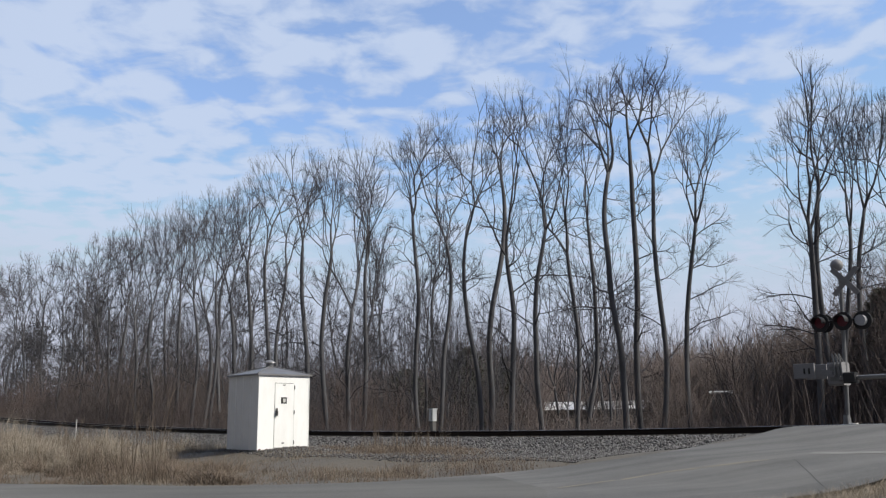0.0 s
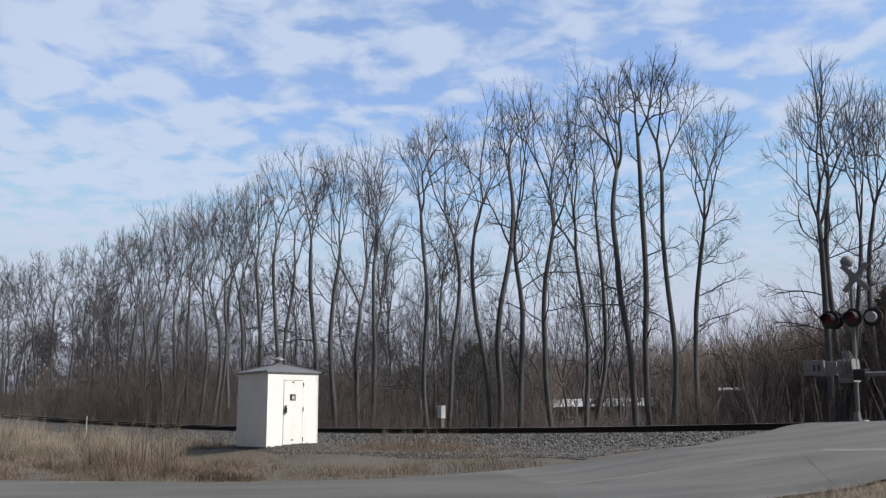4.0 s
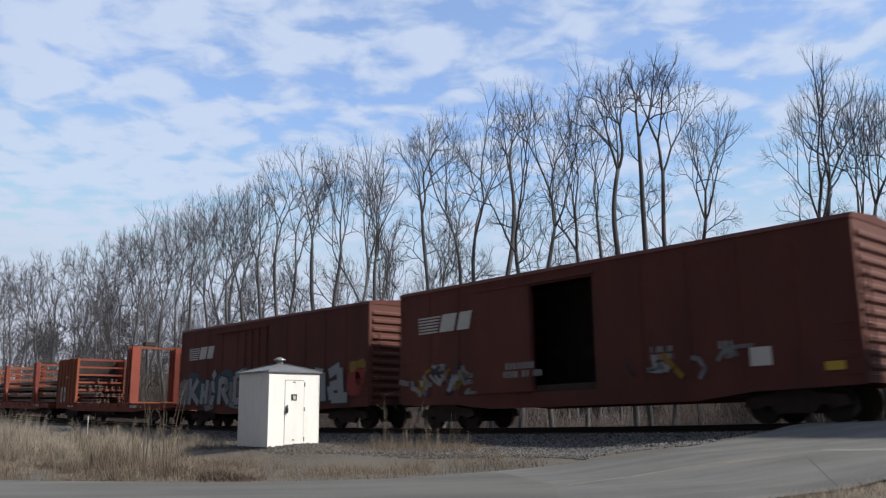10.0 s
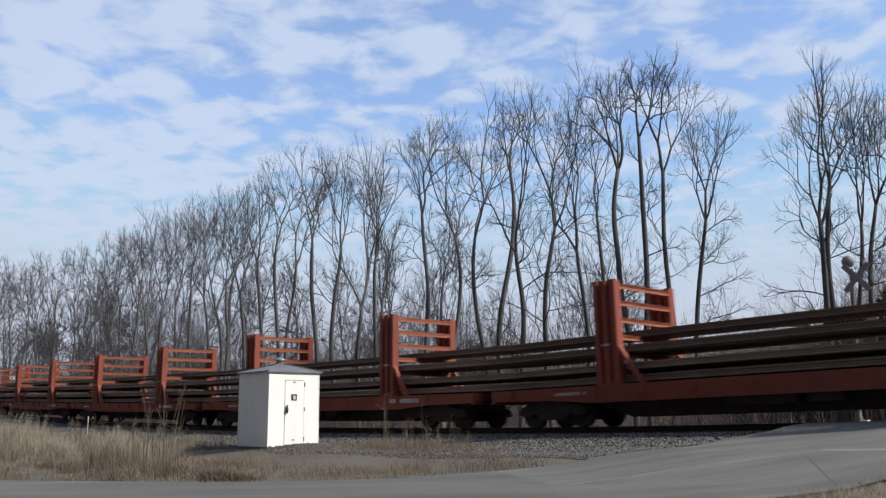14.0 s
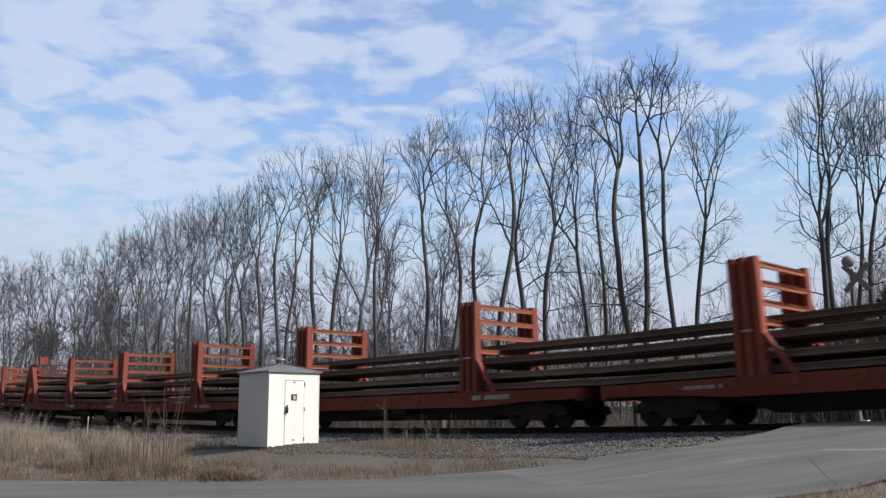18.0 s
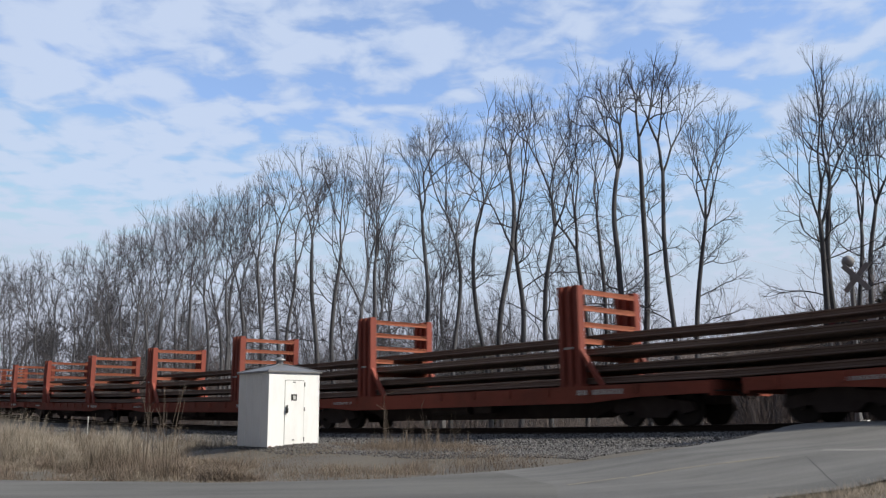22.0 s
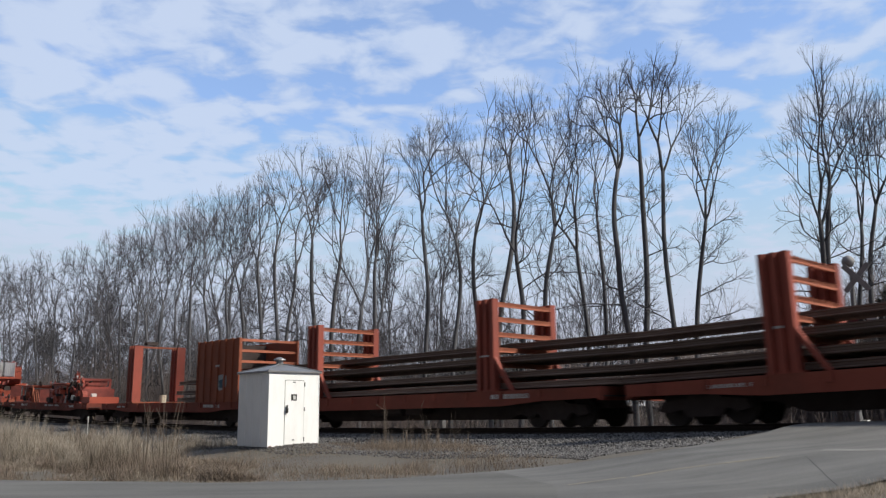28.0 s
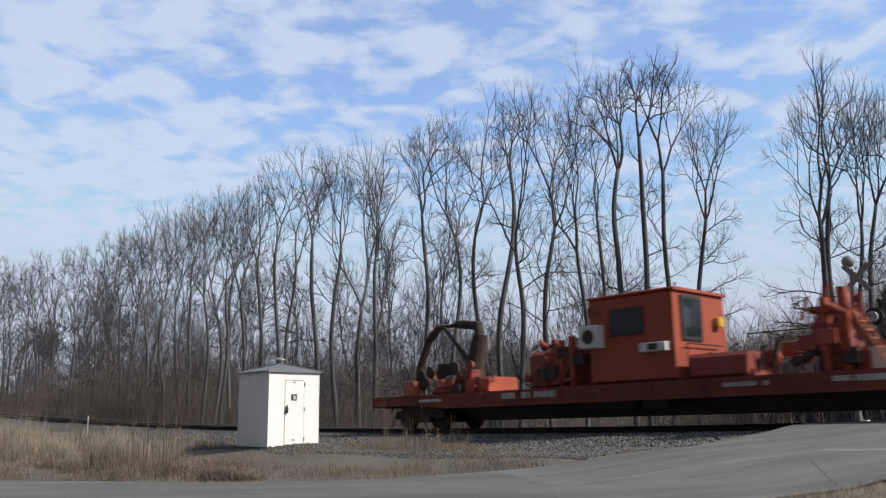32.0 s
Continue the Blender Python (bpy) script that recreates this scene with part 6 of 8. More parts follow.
def graffiti(side):
    y = -1.50
    for k in range(9):
        s = Shape()
        blob(s, -7.15 + 0.84 * k, 1.5 + 0.3 * math.sin(k * 1.7), 0.6, 0.62, y + 0.002 * (k % 2), y + 0.006 + 0.002 * (k % 2), seed=k)
        part("graffiti_cloud", s, SPRAY_BLUE if k % 3 else SPRAY_PALE, side, "blue spray-painted cloud" if k % 3 else "grey-blue spray-painted cloud")
    letters(side, y - 0.004, [
        [[(-6.65, 0.98), (-6.55, 1.5), (-6.6, 2.02)], [(-6.35, 1.5), (-5.85, 1.98)], [(-6.35, 1.42), (-5.75, 0.98)]],
        [[(-5.35, 0.98), (-5.25, 1.75)], [(-4.9, 0.98), (-4.8, 1.9)], [(-5.2, 1.36), (-4.9, 1.36)]],
        [[(-4.35, 0.92), (-4.15, 1.35), (-4.25, 1.85)]],
        [[(-4.20, 2.16), (-4.06, 2.28)]],
        [[(-3.6, 0.95), (-3.5, 1.95)], [(-3.4, 1.96), (-2.95, 1.9), (-2.85, 1.6), (-3.25, 1.42)], [(-3.2, 1.4), (-2.75, 0.95)]],
        [[(-2.15, 1.02), (-2.1, 2.0)], [(-2.0, 2.12), (-1.2, 2.28)], [(-1.1, 2.15), (-1.25, 1.1)], [(-1.35, 1.0), (-2.0, 0.98)]]],
        0.155, "white sprayed letter with a dark outline")
    # a yellow flare, a red field and the second word
    for k, (cx, cz, rx, rz, tilt) in enumerate([(0.7, 1.05, 0.55, 0.22, 0.6), (1.25, 1.45, 0.4, 0.42, 0.6), (1.75, 1.85, 0.36, 0.3, 0.6), (7.0, 2.08, 0.28, 0.26, 0.0), (7.48, 2.1, 0.26, 0.28, 0.0)]):
        s = Shape()
        blob(s, cx, cz, rx, rz, y - 0.003, y + 0.004, seed=20 + k, tilt=tilt)
        part("graffiti_cloud", s, SPRAY_YELLOW, side, "yellow spray-painted flare")
    for k, (cx, cz, rx, rz) in enumerate([(1.75, 1.1, 0.42, 0.26), (2.0, 1.5, 0.3, 0.32), (7.05, 1.5, 0.5, 0.42), (7.4, 1.75, 0.3, 0.3)]):
        s = Shape()
        blob(s, cx, cz, rx, rz, y - 0.007, y - 0.0035, seed=30 + k)
        part("graffiti_cloud", s, SPRAY_RED, side, "red spray-painted field")
    letters(side, y - 0.008, [
        [[(2.42, 2.14), (2.32, 1.55), (2.28, 1.0)], [(2.4, 0.98), (2.95, 1.0)]],
        [[(3.2, 1.78), (3.12, 1.15)], [(3.2, 1.02), (3.6, 1.02)], [(3.78, 1.9), (3.72, 1.05)]],
        [[(4.2, 0.98), (4.35, 1.95)], [(4.5, 2.0), (4.85, 1.95)], [(4.95, 1.85), (5.0, 1.0)]],
        [[(5.5, 1.95), (6.0, 2.12)], [(6.12, 2.0), (6.2, 1.1)], [(6.05, 1.5), (5.6, 1.44)], [(5.5, 1.35), (5.58, 1.06)], [(5.7, 0.98), (6.5, 1.0)]]],
        0.19, "large white sprayed letter with a dark outline")


def scrawl(side, x0, x1, z0, z1, count, seed):
    """Worn scribbles of spray paint along the lower side."""
    rnd = random.Random(seed)
    for k in range(count):
        p = Vector((rnd.uniform(x0, x1), rnd.uniform(z0, z1)))
        pts = [tuple(p)]
        for _ in range(rnd.randint(2, 5)):
            p = p + Vector((rnd.uniform(-0.3, 0.35), rnd.uniform(-0.35, 0.35)))
            pts.append((p.x, min(max(p.y, z0), z1)))
        s = Shape()
        stroke(s, pts, rnd.uniform(0.03, 0.09), -1.497 - 0.0004 * k, -1.482)
        part("scrawl", s, (SPRAY_WHITE, SPRAY_PALE, SPRAY_PALE, SPRAY_DARK, SPRAY_YELLOW)[k % 5], side, "faded spray-painted scrawl")


# ---------- rail-carrying flat cars ----------
SHELVES = [1.32, 1.80, 2.28, 2.76, 3.24, 3.72]


def rack_gate(parent, gx, k):
    """An upright rack: two built-up posts and the shelf beams between them."""
    g = part("rack_gate", Shape().box(gx - 0.45, gx + 0.45, -1.46, 1.46, 0.97, 1.03), RACK_RED, parent, "oxide red steel rail rack")
    for s in (-1, 1):
        y0, y1 = sorted((s * 1.50, s * 1.24))
        hi, lo = [], []
        for c, w in ((-0.30, 0.08), (0.0, 0.07), (0.30, 0.08)):
            hi += [(gx + c - w, y1 - 0.06), (gx + c - w, y1), (gx + c + w, y1), (gx + c + w, y1 - 0.06)]
            lo += [(gx + c - w, y0 + 0.10), (gx + c - w, y0), (gx + c + w, y0), (gx + c + w, y0 + 0.10)]
        part("post", Shape().prism(lo + hi[::-1], "z", 0.97, 3.86), RACK_RED, g)
        for d in (1,):
            yy = s * 1.40
            part("brace", Shape().prism([(gx + d * 1.12, 0.97), (gx + d * 0.98, 0.97), (gx + d * 0.30, 1.95), (gx + d * 0.38, 2.02)], "y", yy - 0.07, yy + 0.07), RACK_RED, g)
    for z in SHELVES:
        part("shelf_beam", Shape().box(gx + 0.14, gx + 0.36, -1.24, 1.24, z - 0.05, z + 0.05).box(gx + 0.30, gx + 0.36, -1.24, 1.24, z - 0.10, z + 0.05), SHELF_ORANGE, g)
    bars(g, gx - 0.2, gx + 0.2, 2.02, 2.10, -1.503, 1, k)


def a_frame(parent, gx):
    """The heavy braced clamp frame in the middle of the train."""
    g = part("clamp_frame", Shape().box(gx - 0.9, gx + 0.9, -1.46, 1.46, 0.97, 1.03), RACK_RED, parent, "braced triangular clamp frame for the rails")
    for s in (-1, 1):
        y = s * 1.38
        for d in (-1, 1):
            part("leg", Shape().prism([(gx + d * 2.05, 0.97), (gx + d * 1.62, 0.97), (gx + d * 0.05, 3.45), (gx + d * 0.30, 3.72)], "y", y - 0.13, y + 0.13), RACK_RED, g)
        part("post", Shape().box(gx - 0.16, gx + 0.16, y - 0.14, y + 0.14, 0.97, 3.6), RACK_RED, g)
        part("tie_bar", Shape().box(gx - 0.85, gx + 0.85, y - 0.06, y + 0.06, 2.25, 2.4), RACK_RED, g)
    for z in (1.32, 1.80, 2.28, 2.76, 3.3):
        part("shelf_beam", Shape().box(gx - 0.3, gx + 0.3, -1.27, 1.27, z - 0.07, z + 0.07), RACK_RED, g)
    for z in (2.5, 2.95):
        part("clamp_bar", Shape().box(gx + 0.32, gx + 0.62, -1.24, 1.24, z - 0.05, z + 0.05), RACK_RED, g)
    part("walk_platform", Shape().box(gx - 0.5, gx + 0.6, -1.4, 1.4, 3.70, 3.75), RACK_RED, g)
    part("engine_box", Shape().box(gx - 0.1, gx + 0.4, -1.0, -0.45, 3.75, 4.3, 0.04), RACK_RED, g)
    part("motor", Shape().rod((gx - 0.2, -0.7, 4.3), (gx + 0.3, -0.7, 4.3), 0.14, 10), UNDER_BLACK, g)
    part("whip_rod", Shape().rod((gx - 0.1, -1.2, 3.7), (gx - 0.1, -1.2, 4.9), 0.015).rod((gx + 0.05, -1.2, 3.75), (gx - 0.1, -1.2, 3.75), 0.015), UNDER_BLACK, g)
    part("control_box", Shape().box(gx - 0.1, gx + 0.5, -0.25, 0.35, 3.75, 4.12, 0.03), ALU, g)
    for y in (-1.35, -0.6, 0.1, 0.8, 1.35):
        part("rail_post", Shape().rod((gx + 0.55, y, 3.75), (gx + 0.55, y, 4.25), 0.02), RACK_RED, g)


def flat_body(ob, half, seed, deck=None):
    deck = deck or DECK_RED
    d = part("deck", Shape().box(-half, half, -1.38, 1.38, 0.84, 0.97), deck, ob, "worn oxide red deck")
    for s in (-1, 1):
        y0, y1 = sorted((s * 1.48, s * 1.38))
        f = [(-half, 0.97), (half, 0.97), (half, 0.66), (half - 2.2, 0.62), (half - 3.8, 0.50), (-half + 3.8, 0.50), (-half + 2.2, 0.62), (-half, 0.66)]
        sill = part("side_sill", Shape().prism(f, "y", y0, y1), deck, ob)
        if s < 0:
            n = int(half * 2 / 1.55)
            for k in range(n):
                x = -half + 0.8 + 1.55 * k
                part("stake_pocket", Shape().box(x - 0.07, x + 0.07, -1.54, -1.48, 0.72, 0.95), deck, sill)
            bars(sill, half - 4.3, half - 2.6, 0.70, 0.88, -1.484, 1, seed)
            bars(sill, -half + 2.4, -half + 3.6, 0.72, 0.84, -1.484, 1, seed + 1)
    part("center_sill", Shape().prism([(-half + 0.5, 0.84), (half - 0.5, 0.84), (half - 0.5, 0.40), (half - 3.6, 0.40), (half - 4.4, 0.10), (-half + 4.4, 0.10), (-half + 3.6, 0.40), (-half + 0.5, 0.40)], "y", -0.45, 0.45), UNDER_BLACK, ob, "deep black centre sill")
    part("brake_reservoir", Shape().rod((-1.6, -0.95, 0.45), (0.2, -0.95, 0.45), 0.2, 10).box(0.5, 1.3, -1.15, -0.7, 0.3, 0.7), UNDER_BLACK, ob)
    for s in (-1, 1):
        part("end_beam", Shape().box(s * half - 0.06, s * half + 0.06, -1.46, 1.46, 0.60, 0.98), deck, ob)
        part("brake_step", Shape().box(s * half - 0.1, s * half + 0.25, -1.35, -0.6, 0.70, 0.73), UNDER_BLACK, ob)
        truck(ob, s * (half - 2.0))
        coupler(ob, s * half, s)


PITCH, HALF = 19.38, 9.25


def rail_car(special=False):
    label = "oxide red flat car with a rail rack and a clamp frame" if special else "oxide red flat car with two upright rail racks"
    ob = thing("rail_flat_car", label, "flat car", "rail-carrying flat cars")
    flat_body(ob, HALF, 40)
    rack_gate(ob, 4.845, 1)
    if special:
        a_frame(ob, -4.845)
    else:
        rack_gate(ob, -4.845, 2)
    return ob


def rail_profile_mesh(x0, x1, ends=True):
    prof = [(-0.075, 0.0), (0.075, 0.0), (0.075, 0.02), (0.014, 0.045), (0.012, 0.125), (0.038, 0.140), (0.036, 0.182), (-0.036, 0.182), (-0.038, 0.140), (-0.012, 0.125), (-0.014, 0.045), (-0.075, 0.02)]
    return Shape().prism(prof, "x", x0, x1).mesh("long_rail", RAIL_LOAD)


def rail_load(x0, x1, ragged=0.0, seed=0):
    ob = thing("rail_load", "stacked tiers of long brown steel rails on the racks", "rails", "rails carried by the train")
    rnd = random.Random(seed)
    shared = rail_profile_mesh(x0, x1)
    for tier, n in ((0, 12), (1, 12), (2, 12), (3, 7)):
        for k in range(n):
            y = -1.13 + 0.205 * k + (0.9 if tier == 3 else 0.0)
            if tier == 3 and ragged < 0:
                me = rail_profile_mesh(x0 + 4.2, x1)
            else:
                me = shared
            if ragged > 0:
                me = rail_profile_mesh(x0, x1 + rnd.uniform(-ragged, 0) - (2.6 if tier > 1 else 0.0))
            elif ragged < 0 and tier < 3:
                me = rail_profile_mesh(x0 + rnd.uniform(0, -ragged), x1)
            r = part("long_rail", me, None, ob)
            r.matrix_basis = pose(0, y, (1.03, 1.37, 1.85, 2.33)[tier])
    return ob


def end_car(front):
    """The car at either end of the rail load: a tower, and a box that holds the rail ends."""
    s = 1 if front else -1
    ob = thing("end_flat_car", "orange flat car with a tower frame and a boxed rail rack", "flat car")
    flat_body(ob, 8.9, 60, DECK_RED)
    tx = 4.1 if front else -4.75
    tower = part("tower", Shape().box(tx - 0.48, tx + 0.48, -1.46, 1.46, 0.97, 1.05), ORANGE_RUST, ob, "tall orange tower frame with two posts")
    for q in (-1, 1):
        y0, y1 = sorted((q * 1.48, q * 1.0))
        part("post", Shape().prism([(tx - 0.42, y0), (tx - 0.28, y0), (tx - 0.28, y0 + 0.14), (tx - 0.07, y0 + 0.14), (tx - 0.07, y0), (tx + 0.07, y0), (tx + 0.07, y0 + 0.14), (tx + 0.28, y0 + 0.14), (tx + 0.28, y0), (tx + 0.42, y0),
                                      (tx + 0.42, y1), (tx + 0.28, y1), (tx + 0.28, y1 - 0.14), (tx - 0.28, y1 - 0.14), (tx - 0.28, y1), (tx - 0.42, y1)], "z", 1.05, 4.12), RACK_RED, tower)
    part("cross_beam", Shape().box(tx + 0.15, tx + 0.32, -1.0, 1.0, 4.0, 4.1), ORANGE_RUST, tower)
    part("flood_light", Shape().box(tx - 0.1, tx + 0.35, -0.75, -0.1, 4.18, 4.36, 0.03).rod((tx + 0.1, -0.4, 4.08), (tx + 0.1, -0.4, 4.2), 0.03), UNDER_BLACK, tower)
    if not front:
        part("bucket", Shape().tube([((-1.5, -0.9, 0.97), 0.15), ((-1.5, -0.9, 1.38), 0.17)], 14), NOSE_STRIPE, ob, "cream plastic bucket on the deck")
    # box with its end turned to the load open, shelves inside
    b0, b1 = (-8.75, -4.75) if front else (3.88, 8.15)
    box = part("rack_box", Shape().box(b0, b1, -1.5, -1.42, 0.97, 3.80), ORANGE_RUST, ob, "orange plate-sided box around the rail ends")
    for k in range(7):
        x = b0 + (b1 - b0) * k / 6
        part("stiffener", Shape().box(max(x - 0.06, b0), min(x + 0.06, b1), -1.56, -1.50, 0.97, 3.82), ORANGE_RUST, box)
    part("far_side", Shape().box(b0, b1, 1.42, 1.5, 0.97, 3.80), ORANGE_RUST, box)
    blank = Shape()
    cx, rz = ((b0 + b1) / 2 - 0.75, 0.48) if front else ((b0 + b1) / 2 + 0.45, 0.34)
    blob(blank, cx, 1.5 if front else 1.85, rz + 0.1, rz, -1.506, -1.5, seed=5)
    part("white_patch", blank, LOGO_WHITE if front else SPRAY_WHITE, box, "white painted-over patch" if front else "white spray-painted patch")
    if front:
        rnd = random.Random(31)
        for k in range(7):
            p = Vector((cx + rnd.uniform(-0.4, 0.4), 1.5 + rnd.uniform(-0.3, 0.3)))
            line = Shape()
            stroke(line, [tuple(p), (p.x + rnd.uniform(-0.2, 0.2), p.y + rnd.uniform(-0.2, 0.2)), (p.x + rnd.uniform(-0.3, 0.3), p.y + rnd.uniform(-0.2, 0.2))], 0.018, -1.511 - 0.0004 * k, -1.506)
            part("scrawl", line, SPRAY_DARK, box)
    if not front:
        spot = Shape()
        blob(spot, cx + 0.02, 1.8, 0.28, 0.2, -1.512, -1.506, seed=8)
        part("blue_patch", spot, SPRAY_BLUE, box, "blue spray paint on the patch")
    bars(box, (b0 + b1) / 2 - 0.1, (b0 + b1) / 2 + 0.3, 2.55, 2.68, -1.563, 1, 9)
    for z in SHELVES:
        for x in (b0 + 0.2, b1 - 0.25):
            part("shelf_beam", Shape().box(x - 0.12, x + 0.12, -1.42, 1.42, z - 0.06, z + 0.05), RACK_RED if front else SHELF_ORANGE, box)
    # added black plate gives the box its shaded depth behind the shelves
    inner = b1 - 1.3 if front else b0 + 1.3
    part("partition", Shape().box(inner - 0.03, inner + 0.03, -1.42, 1.42, 2.55, 3.7), UNDER_BLACK, box, "dark plate standing in for the shade between the shelves")
    for k in range(4):
        x = b1 - 1.9 + 0.55 * k if front else b0 + 0.2 + 0.55 * k
        part("rail_post", Shape().rod((x, 1.4, 3.8), (x, 1.4, 4.5 - 0.06 * (k % 2)), 0.018), UNDER_BLACK, box)
    part("guard_rail", Shape().rod(((b1 - 1.9) if front else b0 + 0.2, 1.4, 4.35), ((b1 - 0.25) if front else b0 + 1.85, 1.4, 4.35), 0.016), UNDER_BLACK, box)
    for x, y in ((b0 + 0.3, -1.4), (b1 - 0.6, 1.4), (b0 + 1.2, 1.4)):
        part("lifting_eye", Shape().rod((x, y, 3.8), (x, y, 4.0), 0.03), UNDER_BLACK, box)
    return ob
# ---------- machine cars at the tail ----------
def frame_box(parent, name, x0, x1, y0, y1, z0, z1, mat, label="", t=0.1):
    """An open frame: corner posts and rails."""
    base = Shape()
    for y in (y0, y1 - t):
        base.box(x0 + t, x1 - t, y, y + t, z0, z0 + t)
    for x in (x0, x1 - t):
        base.box(x, x + t, y0 + t, y1 - t, z0, z0 + t)
    ob = part(name, base, mat, parent, label)
    under = parent if parent.parent else ob
    for x in (x0, x1 - t):
        for y in (y0, y1 - t):
            part("frame_post", Shape().box(x, x + t, y, y + t, z0, z1), mat, under)
        part("frame_rail", Shape().box(x, x + t, y0 + t, y1 - t, z1 - t, z1), mat, under)
    for y in (y0, y1 - t):
        part("frame_rail", Shape().box(x0 + t, x1 - t, y, y + t, z1 - t, z1), mat, under)
    return ob


def slab(parent, name, x0, x1, y0, y1, z0, z1, mat, label="", b=0.03):
    return part(name, Shape().box(x0, x1, y0, y1, z0, z1, b), mat, parent, label)


def railing(parent, x0, x1, y, z, mat, n=4, h=1.0):
    for k in range(n):
        x = x0 + (x1 - x0) * k / (n - 1)
        part("rail_post", Shape().rod((x, y, z), (x, y, z + h), 0.02), mat, parent)
    for q in (0.5, 1.0):
        part("guard_rail", Shape().rod((x0, y, z + h * q), (x1, y, z + h * q), 0.018), mat, parent)


def ladder(parent, xa, za, xb, zb, y, w, mat, n=6):
    l = part("ladder", Shape().rod((xa, y, za), (xb, y, zb), 0.03).rod((xa, y + w, za), (xb, y + w, zb), 0.03), mat, parent)
    for k in range(n):
        q = (k + 0.5) / n
        part("rung", Shape().rod((xa + (xb - xa) * q, y, za + (zb - za) * q), (xa + (xb - xa) * q, y + w, za + (zb - za) * q), 0.018), mat, l)


def clutter(parent, x0, x1, y0, y1, z0, z1, count, seed):
    """Hoses, cylinders, valve blocks and brackets that fill the machinery."""
    rnd = random.Random(seed)
    mats = (MACHINE_RED, MACHINE_RED, MACHINE_ORANGE, UNDER_BLACK, MACHINE_RED, UNDER_BLACK, PALE)
    for k in range(count):
        x, y, z = rnd.uniform(x0, x1), rnd.uniform(y0, y1), rnd.uniform(z0, z1)
        m = mats[rnd.randrange(6)] if rnd.random() < 0.96 else PALE
        kind = rnd.randrange(5)
        a = rnd.uniform(0.08, 0.24)
        if kind == 0:
            part("valve_block", Shape().box(x - a, x + a, y - a, y + a, z - a * 0.8, z + a * 0.8, 0.02), m, parent)
        elif kind == 1:
            e = Vector((rnd.uniform(-0.5, 0.5), rnd.uniform(-0.2, 0.2), rnd.uniform(-0.4, 0.4)))
            part("cylinder", Shape().rod((x, y, z), (x + e.x, y + e.y, z + e.z + 0.1), a * 0.45, 8), m, parent)
        elif kind == 2:
            pts, p = [], Vector((x, y, z))
            for _ in range(5):
                pts.append((p.copy(), 0.025))
                p = p + Vector((rnd.uniform(-0.3, 0.3), rnd.uniform(-0.12, 0.12), rnd.uniform(-0.22, 0.18)))
            part("hose", Shape().tube(pts, 5), UNDER_BLACK, parent)
        elif kind == 3:
            part("bracket", Shape().prism([(x - a, z - 2 * a), (x - a * 0.4, z - 2 * a), (x + a, z + 2 * a), (x + a * 0.4, z + 2 * a)], "y", y - 0.03, y + 0.03), m, parent)
        else:
            part("wheel", Shape().disc((x, y, z), "y", a * 0.9, 0.1, 12).disc((x, y - 0.06, z), "y", a * 0.35, 0.06, 8), m, parent)


